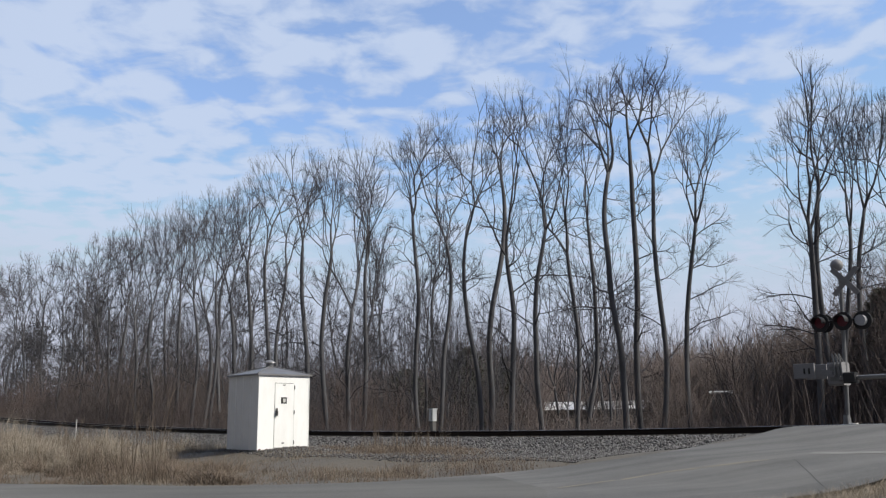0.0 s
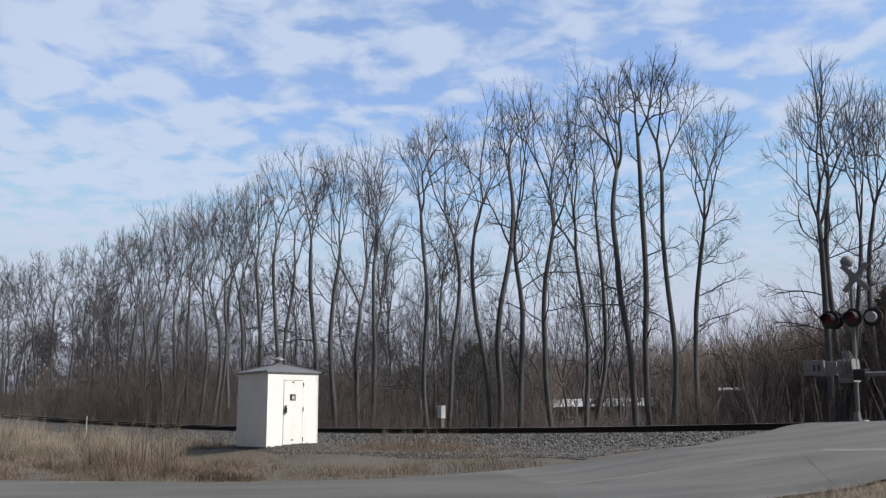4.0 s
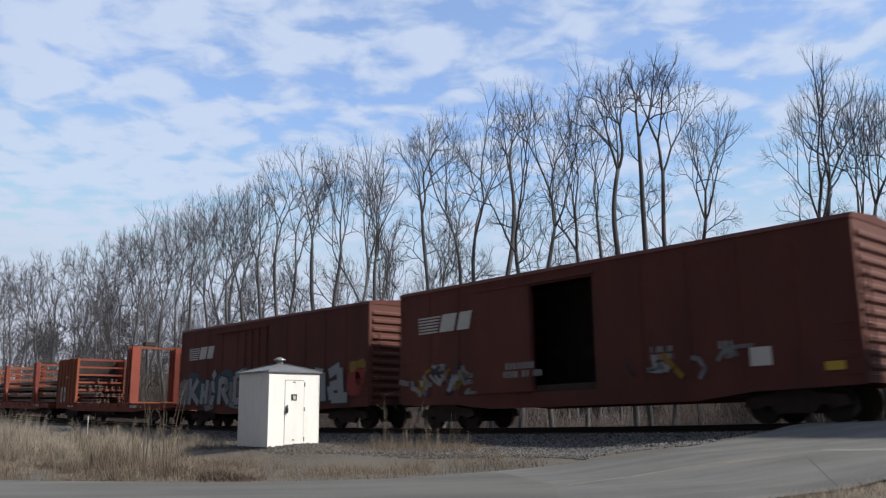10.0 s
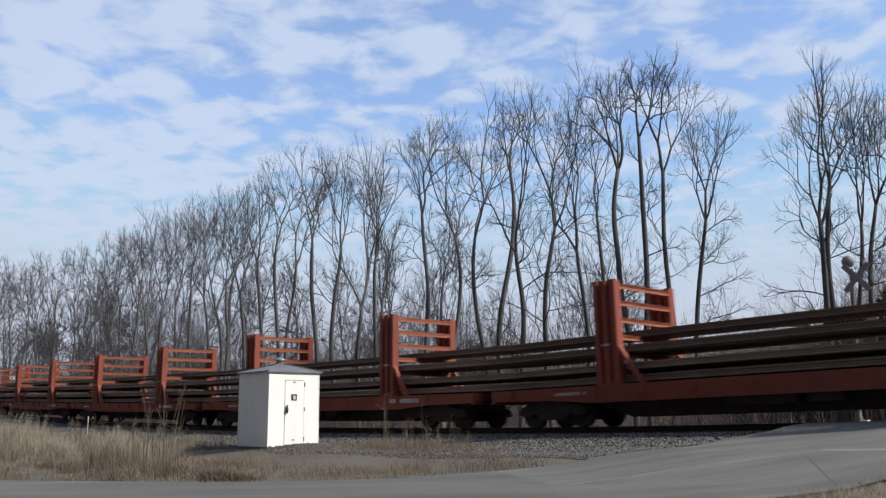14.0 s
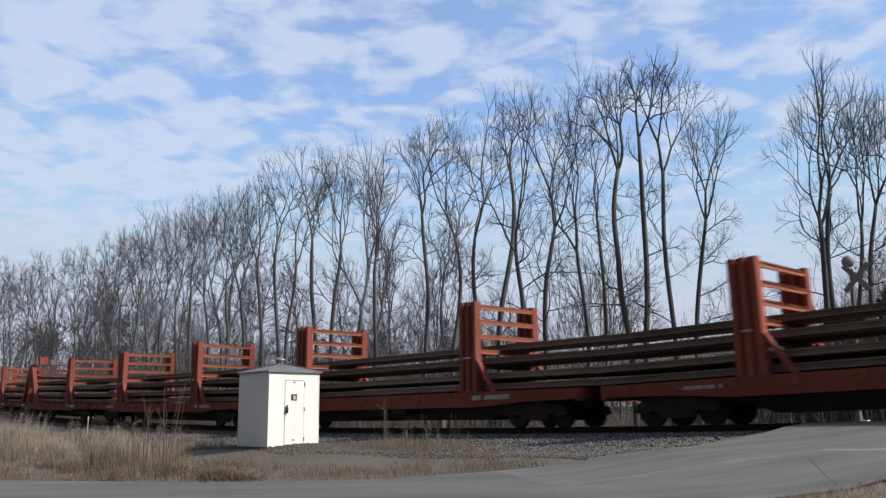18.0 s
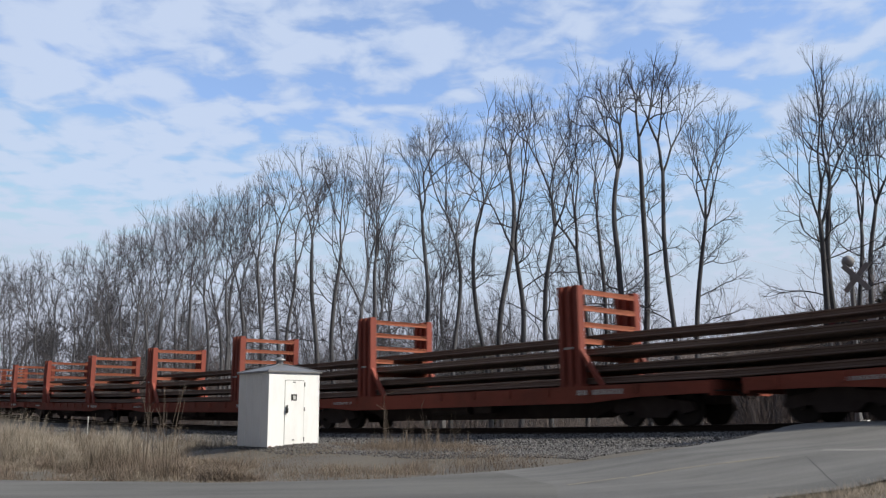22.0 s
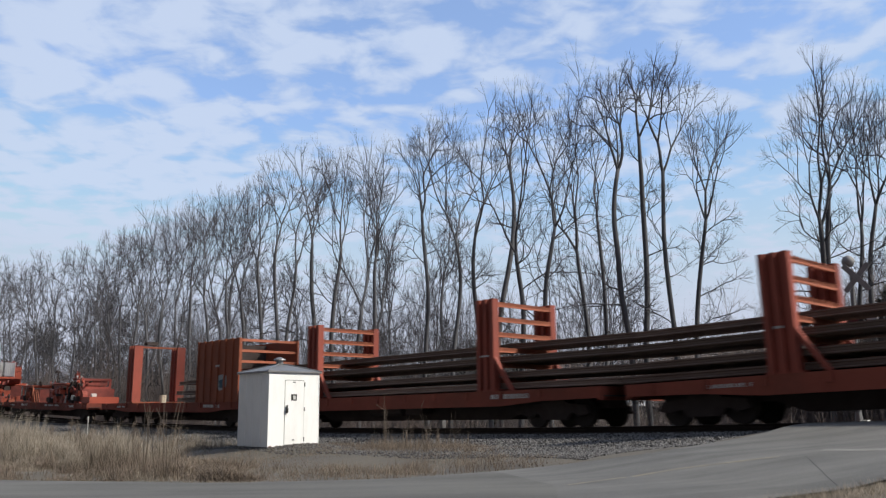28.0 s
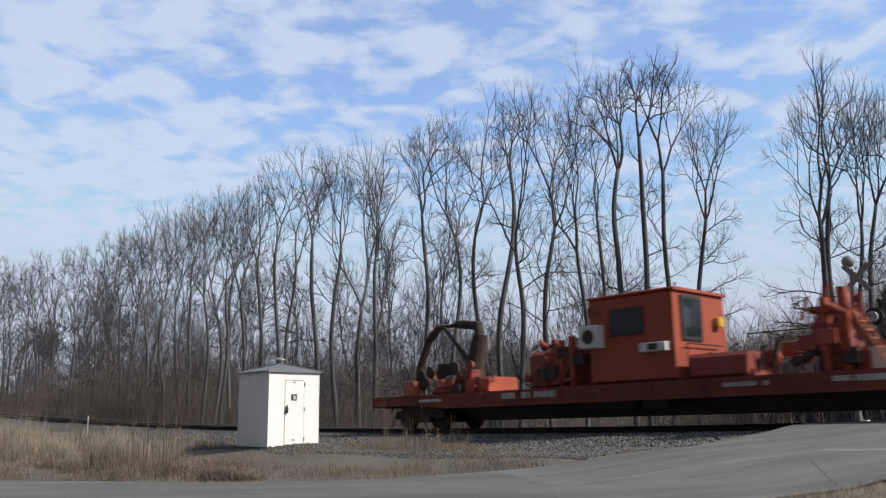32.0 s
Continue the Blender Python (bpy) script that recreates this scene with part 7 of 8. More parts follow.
def machine_car_low():
    """Low threading machines: places count from the car's middle."""
    ob = thing("threader_car", "orange flat car carrying low rail-threading machinery", "work car")
    c = -512.5
    flat_body(ob, 10.9, 80, MACHINE_DECK)
    side = part("name_plate", Shape().box(-10.4, 10.4, -1.485, -1.481, 0.66, 0.94), MACHINE_DECK, ob)
    bars(side, -5.1, -3.3, 0.69, 0.92, -1.487, 1, 81)
    bars(side, 1.5, 4.9, 0.74, 0.88, -1.487, 1, 82)
    # rear machine
    x0, x1 = -518.2 - c, -515.5 - c
    m = frame_box(ob, "guide_machine", x0, x1, -1.25, 1.25, 0.97, 2.15, MACHINE_ORANGE, "orange guide machine frame")
    slab(m, "roof_plate", x0 - 0.1, x1 + 0.1, -1.3, 1.3, 2.15, 2.22, RACK_RED)
    slab(m, "inner_block", x0 + 0.2, x1 - 0.3, -0.9, 1.0, 0.97, 1.95, RACK_RED)
    for k in range(2):
        x = x0 + 0.62 + 1.02 * k
        for q in (x - 0.33, x + 0.28):
            part("guide_bar", Shape().box(q, q + 0.05, -1.29, -1.25, 1.25, 1.95), SHELF_ORANGE, m)
        part("guide_head", Shape().box(x - 0.28, x + 0.28, -1.29, -1.25, 1.88, 1.95), SHELF_ORANGE, m)
        part("roller", Shape().disc((x, -1.05, 1.55), "y", 0.30, 0.25, 18), MACHINE_ORANGE, m)
        part("roller_hub", Shape().disc((x, -1.18, 1.55), "y", 0.13, 0.12, 12), UNDER_BLACK, m)
    for xa, xb, z in ((x1, x1 + 0.95, 2.2), (x1 + 0.95, x1 + 1.6, 1.85), (x1 + 1.5, x1 + 2.2, 1.8)):
        part("strut", Shape().rod((xa, -1.3, z), (xb, -1.3, 1.0), 0.035), SHELF_ORANGE, m)
    part("end_stay", Shape().rod((x1 + 0.05, -1.28, 0.97), (x1 + 0.05, -1.28, 1.9), 0.03), SHELF_ORANGE, m)
    slab(m, "end_block", x1 + 0.1, x1 + 0.95, -1.0, 1.0, 0.97, 1.9, MACHINE_RED)
    part("lamp_pole", Shape().rod((x1 + 0.08, 0.4, 0.97), (x1 + 0.08, 0.4, 3.15), 0.045), UNDER_BLACK, m)
    slab(m, "lamp_head", x1 - 0.26, x1 + 0.12, 0.26, 0.54, 3.15, 3.30, UNDER_BLACK, "small dark flood lamp on its pole")
    slab(m, "hydraulic_tank", x1 + 0.2, x1 + 1.0, 0.0, 1.0, 1.9, 2.2, UNDER_BLACK)
    # middle machine with a roof
    x0, x1 = -509.9 - c, -506.9 - c
    m = frame_box(ob, "feeder_machine", x0, x1, -1.25, 1.25, 0.97, 2.2, MACHINE_ORANGE, "roofed orange feeder machine")
    slab(m, "side_panel", x0 + 0.2, x1 - 0.9, -1.27, -1.2, 1.55, 2.12, MACHINE_RED)
    slab(m, "roof_plate", x0 - 0.1, x1 + 0.15, -1.35, 1.35, 2.18, 2.28, RACK_RED)
    slab(m, "lower_panel", x0, x1 - 0.1, -1.22, -1.1, 0.97, 1.45, MACHINE_ORANGE)
    slab(m, "back_block", x0 + 0.1, x1 - 0.5, -0.2, 1.1, 0.97, 2.1, RACK_RED)
    slab(m, "dark_hood", x0 - 0.9, x0 + 0.05, -0.9, 0.9, 0.97, 1.95, UNDER_BLACK)
    part("roller", Shape().disc((x0 + 1.5, -1.0, 1.75), "y", 0.24, 0.3, 16), UNDER_BLACK, m)
    # front machine with a short tower
    x0, x1 = -506.0 - c, -504.5 - c
    m = slab(ob, "winch_house", x0, x1, -1.1, 1.1, 0.97, 1.9, MACHINE_RED, "dark red winch house")
    frame_box(m, "tower_frame", x0 + 0.1, x1 - 0.1, -0.9, 0.9, 1.9, 2.55, MACHINE_RED, "", 0.14)
    slab(m, "tower_head", x0 + 0.2, x1 - 0.2, -0.7, 0.7, 2.1, 2.5, MACHINE_RED)
    part("mast_pipe", Shape().rod((x0 - 0.2, -0.7, 1.9), (x0 - 0.2, -0.7, 2.75), 0.07), MACHINE_ORANGE, m)
    part("boom_pipe", Shape().rod((x1 - 0.1, -0.5, 2.3), (x1 + 1.1, -0.7, 2.35), 0.05), UNDER_BLACK, m)
    part("hose_reel", Shape().disc((x1 + 0.6, -1.0, 1.4), "y", 0.35, 0.3, 16), RACK_RED, m)
    hb = slab(ob, "hand_brake_box", 8.9, 10.5, -1.2, 0.6, 0.97, 1.38, MACHINE_ORANGE, "low orange box with a white lamp")
    slab(hb, "lamp", 9.7, 9.95, -0.9, -0.6, 1.38, 1.58, PALE)
    slab(ob, "small_case", -10.3, -9.95, -1.3, -0.9, 0.97, 1.17, SHELF_ORANGE)
    railing(ob, -10.6, -7.2, 1.3, 0.97, RACK_RED, 6, 1.1)
    railing(ob, -3.6, 1.5, 1.3, 0.97, RACK_RED, 6, 1.0)
    clutter(ob, -518.4 - c, -515.6 - c, -1.24, -1.1, 1.1, 2.0, 20, 301)
    clutter(ob, -517.9 - c, -514.4 - c, -1.0, 1.0, 2.2, 2.36, 12, 302)
    clutter(ob, -510.6 - c, -504.0 - c, -1.35, -1.2, 1.05, 1.9, 44, 303)
    clutter(ob, -506.2 - c, -503.8 - c, -1.2, -0.9, 1.9, 2.9, 16, 304)
    clutter(ob, -514.0 - c, -510.5 - c, -1.2, 1.0, 1.05, 1.35, 20, 305)
    slab(ob, "hydraulic_pack", -513.6 - c, -510.9 - c, -0.6, 1.0, 0.97, 1.95, MACHINE_RED, "dark red hydraulic pack", 0.1)
    slab(ob, "tool_crate", -2.6, -1.2, 0.2, 1.0, 0.97, 1.5, RACK_RED)
    return ob, c


def machine_car_tall():
    """The rail-pulling machine on its raised platform."""
    ob = thing("rail_puller_car", "orange work car with a raised rail-pulling machine", "work car")
    c = -537.2
    flat_body(ob, 11.0, 90, MACHINE_DECK)
    rel = lambda r: r - c
    bars(ob, -7.8, -5.6, 0.68, 0.90, -1.486, 1, 91)
    bars(ob, -0.2, 4.4, 0.72, 0.90, -1.486, 1, 92)
    # raised platform
    p0, p1 = rel(-538.4), rel(-526.9)
    plat = part("platform", Shape().box(p0, p1 - 2.4, -1.35, 1.35, 2.36, 2.54).box(p1 - 3.4, p1 - 0.6, -1.32, 0.45, 2.9, 3.016), MACHINE_ORANGE, ob, "raised orange steel platform")
    for x in (p0 + 0.15, p0 + 1.75, p0 + 3.0, p0 + 4.8, rel(-531.4), rel(-529.7), rel(-528.0)):
        for y in (-1.3, 1.15):
            part("column", Shape().box(x - 0.08, x + 0.08, y, y + 0.15, 0.97, 2.4), MACHINE_ORANGE, plat)
    for xa, xb in ((p0 + 1.9, p0 + 2.9), (p0 + 4.7, p0 + 3.4), (rel(-531.5), rel(-532.6)), (rel(-530.9), rel(-529.8))):
        part("diagonal", Shape().prism([(xa - 0.08, 2.36), (xa + 0.08, 2.36), (xb + 0.08, 0.97), (xb - 0.08, 0.97)], "y", -1.28, -1.16), MACHINE_ORANGE, plat)
    clutter(plat, p0 + 0.2, p1 - 1.0, -1.2, -0.2, 1.05, 2.25, 95, 311)
    clutter(plat, rel(-530.0), rel(-526.6), -1.3, -0.6, 1.05, 2.7, 40, 312)
    for x in (rel(-529.9), rel(-529.05)):
        part("column", Shape().box(x - 0.07, x + 0.07, -1.42, -1.28, 0.97, 2.5), CABIN_ORANGE, plat, "bright orange column")
    part("column_cap", Shape().box(rel(-529.97), rel(-528.98), -1.42, -1.28, 2.5, 2.62).box(rel(-529.83), rel(-529.12), -1.40, -1.30, 1.7, 1.82), CABIN_ORANGE, plat)
    slab(ob, "machinery_core", p0 + 0.3, p1 - 1.2, -0.15, 0.7, 0.97, 2.3, MACHINE_RED, "dark red machinery under the platform", 0.1)
    # under the platform: green tank, engine blocks
    slab(ob, "green_tank", rel(-538.2), rel(-536.6), -1.25, -0.3, 0.97, 1.75, GREEN_TANK, "dark green steel tank", 0.06)
    for k, (x, w, h, m) in enumerate([(-535.6, 0.9, 0.75, MACHINE_ORANGE), (-534.0, 1.1, 0.95, UNDER_BLACK), (-532.4, 0.8, 0.6, MACHINE_RED), (-530.6, 0.9, 0.9, UNDER_BLACK), (-529.0, 0.9, 1.05, MACHINE_ORANGE), (-537.0, 1.2, 1.2, UNDER_BLACK), (-533.2, 1.0, 1.25, RACK_RED)]):
        y = -1.05 if k < 5 else 0.1
        u = slab(ob, "pump_unit", rel(x), rel(x) + w, y, y + 0.9, 0.97, 0.97 + h, m, "", 0.08)
        part("pipe", Shape().tube([((rel(x) + 0.2, y + 0.1, 0.97 + h), 0.05), ((rel(x) + 0.2, y + 0.1, 1.2 + h), 0.05), ((rel(x) + w + 0.4, y + 0.1, 1.2 + h), 0.05)], 6), RACK_RED, u)
        part("flywheel", Shape().disc((rel(x) + w * 0.6, y - 0.04, 1.15 + h * 0.3), "y", 0.18, 0.08, 14), UNDER_BLACK, u)
    # on the platform
    v = slab(ob, "radiator_unit", rel(-538.2), rel(-536.7), -1.3, 0.9, 2.54, 3.45, BLACK_PAINT, "black radiator unit with a pale frame")
    for k in range(3):
        part("frame_bar", Shape().box(rel(-538.22) + 0.74 * k, rel(-538.15) + 0.74 * k, -1.33, -1.30, 2.54, 3.45), PALE, v)
    part("frame_bar", Shape().box(rel(-538.2), rel(-536.7), -1.33, -1.30, 3.40, 3.47).box(rel(-538.2), rel(-536.7), -1.33, -1.30, 2.52, 2.58), PALE, v)
    bt = slab(ob, "blue_tank", rel(-536.75), rel(-534.65), -1.3, 0.6, 2.54, 3.62, BLUE_TANK, "bright blue fuel tank", 0.05)
    bars(bt, rel(-536.2), rel(-535.2), 3.12, 3.26, -1.302, 1, 93)
    cab = slab(ob, "operator_cab", rel(-537.4), rel(-534.6), -0.7, 1.25, 3.2, 4.45, BLACK_PAINT, "dark operator cab with an orange front")
    slab(cab, "cab_front", rel(-535.6), rel(-534.55), -0.75, 1.28, 3.3, 4.4, MACHINE_ORANGE)
    slab(cab, "cab_window", rel(-535.4), rel(-534.9), -0.78, -0.74, 3.65, 4.25, GLASS, "", 0.0)
    slab(cab, "cab_window", rel(-534.56), rel(-534.53), -0.5, 1.0, 3.65, 4.25, GLASS, "", 0.0)
    slab(cab, "roof_cap", rel(-537.5), rel(-534.4), -0.8, 1.35, 4.45, 4.52, RACK_RED)
    part("exhaust_pipe", Shape().rod((rel(-533.9), 0.2, 3.4), (rel(-533.9), 0.2, 4.5), 0.09, 10).disc((rel(-533.7), 0.3, 4.3), "y", 0.3, 0.3, 14), UNDER_BLACK, ob)
    slab(ob, "engine_block", rel(-534.6), rel(-533.2), -0.9, 0.9, 2.54, 3.4, RACK_RED, "", 0.1)
    eng = slab(ob, "engine_housing", rel(-533.2), rel(-531.35), -1.3, 1.2, 2.54, 3.98, MACHINE_ORANGE, "large orange engine housing", 0.08)
    slab(eng, "front_panel", rel(-531.35), rel(-531.31), -1.15, 1.05, 2.62, 3.9, CABIN_ORANGE, "", 0.0)
    part("dome", Shape().tube([((rel(-532.6), 0.1, 3.98), 0.75), ((rel(-532.6), 0.1, 4.15), 0.66), ((rel(-532.6), 0.1, 4.26), 0.35), ((rel(-532.6), 0.1, 4.29), 0.05)], 16), MACHINE_ORANGE, eng, "rounded cap of the housing", True)
    clutter(ob, rel(-538.0), rel(-531.6), -0.6, 0.8, 3.9, 4.5, 22, 313)
    clutter(ob, rel(-531.2), rel(-530.2), -1.3, 0.6, 2.6, 3.4, 14, 314)
    clutter(ob, rel(-534.7), rel(-533.2), -1.3, -0.9, 2.6, 3.5, 12, 315)
    slab(eng, "side_grille", rel(-532.95), rel(-531.75), -1.33, -1.30, 2.75, 3.75, RACK_RED, "", 0.0)
    slab(eng, "air_cleaner", rel(-533.0), rel(-532.3), -0.4, 0.4, 3.98, 4.25, UNDER_BLACK, "", 0.08)
    # silver cooler at the front on its own platform
    sv = slab(ob, "cooler_unit", rel(-530.1), rel(-528.3), -1.1, 0.1, 3.12, 4.28, SILVER, "silver cooling unit with guard bars")
    for k in range(8):
        part("cage_bar", Shape().rod((rel(-528.28), -1.05 + 0.14 * k, 3.2), (rel(-528.28), -1.05 + 0.14 * k, 4.2), 0.02), PALE, sv)
    for k in range(4):
        part("cage_post", Shape().rod((rel(-527.3) - 0.25 * k, -0.9, 3.02), (rel(-527.3) - 0.25 * k, -0.9, 4.25), 0.016).rod((rel(-528.1), -0.9, 3.3 + 0.3 * k), (rel(-527.3), -0.9, 3.3 + 0.3 * k), 0.014), BLACK_PAINT, sv)
    part("lifting_lug", Shape().box(rel(-529.7), rel(-529.5), -1.12, -1.10, 3.9, 4.0).box(rel(-528.8), rel(-528.6), -1.12, -1.10, 3.9, 4.0), BLACK_PAINT, sv)
    for q in (-1.0, 0.8):
        part("guard_bar", Shape().rod((rel(-528.25), min(q, 0.05), 3.02), (rel(-528.25), min(q, 0.05), 4.35), 0.025), PALE, sv)
    railing(ob, rel(-530.4), rel(-527.5), 0.45, 3.02, RACK_RED, 5, 1.0)
    part("front_hopper", Shape().prism([(rel(-530.2), 3.02), (rel(-527.6), 3.02), (rel(-527.75), 2.72), (rel(-528.2), 2.45), (rel(-530.2), 2.6)], "y", -1.33, 0.5), MACHINE_RED, ob, "dark red hopper plate")
    part("hopper_rim", Shape().box(rel(-527.6), rel(-527.53), -1.36, 0.53, 2.86, 3.06).box(rel(-528.1), rel(-527.6), -1.36, -1.33, 2.94, 3.06), CABIN_ORANGE, ob)
    clutter(ob, rel(-530.1), rel(-527.0), -1.36, -1.3, 2.6, 3.1, 16, 316)
    ladder(ob, rel(-528.5), 2.4, rel(-527.0), 1.0, -1.35, 0.5, MACHINE_ORANGE, 7)
    for k in range(3):
        slab(ob, "tool_box", rel(-526.6) + 0.35 * k, rel(-526.3) + 0.35 * k, -1.1 + 0.5 * k, -0.6 + 0.5 * k, 0.97, 1.2 + 0.12 * k, PALE if k == 0 else MACHINE_ORANGE)
    # dark coupling gear at the head of the car
    slab(ob, "coupling_gear", rel(-525.5), rel(-524.0), -0.8, 0.8, 0.5, 1.0, UNDER_BLACK, "grimy coupling gear", 0.12)
    clutter(ob, rel(-526.4), rel(-524.2), -1.3, -0.6, 0.6, 1.45, 22, 317)
    # rear frame machine
    x0, x1 = rel(-542.2), rel(-539.1)
    f = frame_box(ob, "puller_frame", x0, x1, -1.3, 1.3, 0.97, 3.45, MACHINE_ORANGE, "tall orange puller frame", 0.2)
    slab(f, "hood", x0 - 0.1, x1 + 0.1, -1.25, 1.25, 2.85, 3.92, MACHINE_ORANGE, "rounded orange hood", 0.2)
    for xa, xb in ((x0 - 0.1, x0 + 0.55), (x1 - 0.5, x1 + 0.1)):
        slab(f, "side_plate", xa, xb, -1.32, -1.24, 0.97, 2.85, MACHINE_ORANGE, "broad orange side plate", 0.0)
    slab(f, "inner_machine", x0 + 0.3, x1 - 0.4, -0.95, 0.9, 0.97, 2.85, MACHINE_RED, "", 0.2)
    clutter(f, x0 + 0.2, x1 - 0.2, -1.25, -0.95, 1.1, 2.8, 30, 318)
    slab(f, "lower_plate", x0 + 0.2, x1 - 0.2, -1.28, -1.2, 0.97, 1.5, MACHINE_RED)
    for q in (0.33, 0.66):
        slab(f, "upright", x0 + (x1 - x0) * q - 0.1, x0 + (x1 - x0) * q + 0.1, -1.3, -1.15, 1.5, 2.9, MACHINE_ORANGE)
    clutter(f, x0 + 0.4, x1 - 0.4, -0.8, 0.8, 3.9, 4.02, 9, 319)
    slab(f, "side_beam", x0, x1, -1.34, -1.2, 1.95, 2.12, SHELF_ORANGE)
    for k in range(4):
        part("roller", Shape().disc((x0 + 0.7 + 0.85 * k, -1.02, 2.45), "y", 0.22, 0.3, 16), UNDER_BLACK, f)
    part("brace", Shape().prism([(x1 + 0.9, 0.97), (x1 + 0.65, 0.97), (x1 - 0.25, 3.3), (x1 + 0.05, 3.3)], "y", -1.3, -1.1), MACHINE_ORANGE, f)
    slab(f, "rear_panel", x1 - 0.3, x1 + 0.55, -1.2, 1.0, 2.7, 3.7, MACHINE_ORANGE, "", 0.15)
    slab(f, "dark_plate", x1 + 0.05, x1 + 0.75, -0.6, 0.9, 0.97, 2.7, UNDER_BLACK, "dark plate between the frame and the tank", 0.0)
    slab(ob, "dark_engine", rel(-543.9), rel(-542.5), -0.9, 0.9, 0.97, 2.5, UNDER_BLACK, "", 0.2)
    slab(ob, "rear_box", rel(-545.1), rel(-544.2), -1.2, -0.4, 0.97, 2.2, MACHINE_ORANGE, "small orange cabinet")
    clutter(ob, rel(-544.4), rel(-542.6), -1.1, -0.7, 1.0, 2.3, 16, 320)
    clutter(ob, rel(-548.2), rel(-544.6), -1.3, -0.4, 1.0, 1.5, 26, 321)
    slab(ob, "rear_winch", rel(-547.4), rel(-545.4), -0.8, 0.8, 0.97, 1.4, RACK_RED, "", 0.1)
    for k in range(4):
        slab(ob, "small_fitting", rel(-548.3) + 0.8 * k, rel(-547.9) + 0.8 * k, -1.2, -0.8, 0.97, 1.08 + 0.06 * k, PALE if k % 2 else MACHINE_ORANGE)
    return ob, c


def cabin_car():
    ob = thing("crane_car", "orange work car with a cabin, a winch and a small crane", "work car")
    c = -562.4
    flat_body(ob, 10.7, 95, MACHINE_DECK)
    rel = lambda r: r - c
    bars(ob, rel(-566.9), rel(-564.6), 0.68, 0.92, -1.486, 1, 96)
    bars(ob, rel(-559.3), rel(-558.1), 0.72, 0.86, -1.486, 1, 97)
    bars(ob, rel(-556.6), rel(-553.6), 0.72, 0.88, -1.486, 1, 98)
    x0, x1 = rel(-563.45), rel(-560.7)
    cab = part("cabin", Shape().box(x0, x1, -1.3, 1.3, 1.02, 3.36, 0.04), CABIN_ORANGE, ob, "bright orange steel cabin")
    slab(cab, "roof", x0 - 0.06, x1 + 0.08, -1.36, 1.36, 3.36, 3.44, CABIN_ORANGE)
    slab(cab, "skid", x0, x1, -1.2, 1.2, 0.97, 1.02, UNDER_BLACK, "", 0.0)
    w = slab(cab, "side_window", rel(-562.65), rel(-561.7), -1.33, -1.30, 2.35, 2.95, GLASS, "", 0.0)
    part("window_frame", Shape().box(rel(-562.72), rel(-561.63), -1.335, -1.305, 2.27, 2.35).box(rel(-562.72), rel(-561.63), -1.335, -1.305, 2.95, 3.02).box(rel(-562.72), rel(-562.65), -1.335, -1.305, 2.35, 2.95).box(rel(-561.70), rel(-561.63), -1.335, -1.305, 2.35, 2.95), BLACK_PAINT, w)
    ac = slab(cab, "air_conditioner", rel(-563.6), rel(-562.95), -1.62, -1.30, 1.98, 2.62, PALE, "white air conditioner with a round dark fan", 0.03)
    part("fan", Shape().disc((rel(-563.28), -1.63, 2.30), "y", 0.20, 0.03, 20), BLACK_PAINT, ac)
    u = slab(cab, "wall_unit", rel(-561.66), rel(-560.85), -1.52, -1.30, 1.76, 2.0, PALE, "", 0.02)
    slab(u, "unit_grille", rel(-561.4), rel(-561.1), -1.53, -1.52, 1.80, 1.96, BLACK_PAINT, "", 0.0)
    slab(cab, "vent_panel", rel(-563.5), rel(-563.05), -1.32, -1.30, 2.85, 3.15, RACK_RED, "", 0.0)
    d = slab(cab, "front_window", x1, x1 + 0.03, -0.85, -0.05, 2.15, 3.15, GLASS, "", 0.0)
    part("window_frame", Shape().box(x1, x1 + 0.05, -0.95, -0.85, 2.05, 3.25).box(x1, x1 + 0.05, -0.05, 0.05, 2.05, 3.25).box(x1, x1 + 0.05, -0.85, -0.05, 2.05, 2.15).box(x1, x1 + 0.05, -0.85, -0.05, 3.15, 3.25), BLACK_PAINT, d)
    part("handrail", Shape().tube([((x1 + 0.12, -0.9, 1.05), 0.02), ((x1 + 0.12, -0.9, 1.95), 0.02), ((x1 + 0.12, 0.9, 1.95), 0.02)], 6), BLACK_PAINT, cab)
    slab(cab, "work_light", x1, x1 + 0.18, 0.7, 1.0, 2.5, 2.75, YELLOW)
    for k in range(4):
        part("roof_stub", Shape().rod((x0 + 0.4 + 0.8 * k, -1.2, 3.44), (x0 + 0.4 + 0.8 * k, -1.2, 3.56), 0.03), BLACK_PAINT, cab)
    # motor and winch ahead of the cabin
    slab(ob, "motor_box", rel(-560.4), rel(-558.8), -1.15, 0.6, 0.97, 1.62, MACHINE_RED, "dark red motor box", 0.1)
    clutter(ob, rel(-560.5), rel(-557.6), -1.1, 0.6, 1.0, 1.7, 22, 332)
    railing(ob, rel(-560.0), rel(-557.0), 1.3, 0.97, BLACK_PAINT, 6, 1.3)
    wn_ = slab(ob, "winch", rel(-557.1), rel(-555.9), -1.0, 1.0, 0.97, 1.5, UNDER_BLACK, "winch with an orange post", 0.1)
    part("drum", Shape().disc((rel(-556.9), 0.0, 1.5), "y", 0.34, 1.0, 18), MACHINE_RED, wn_)
    part("winch_post", Shape().box(rel(-556.5), rel(-556.3), -1.1, -0.85, 0.97, 2.9), CABIN_ORANGE, wn_)
    part("winch_post", Shape().box(rel(-556.95), rel(-556.78), -1.05, -0.8, 0.97, 2.7), MACHINE_ORANGE, wn_)
    clutter(wn_, rel(-557.6), rel(-556.0), -1.2, -0.6, 1.0, 2.6, 26, 331)
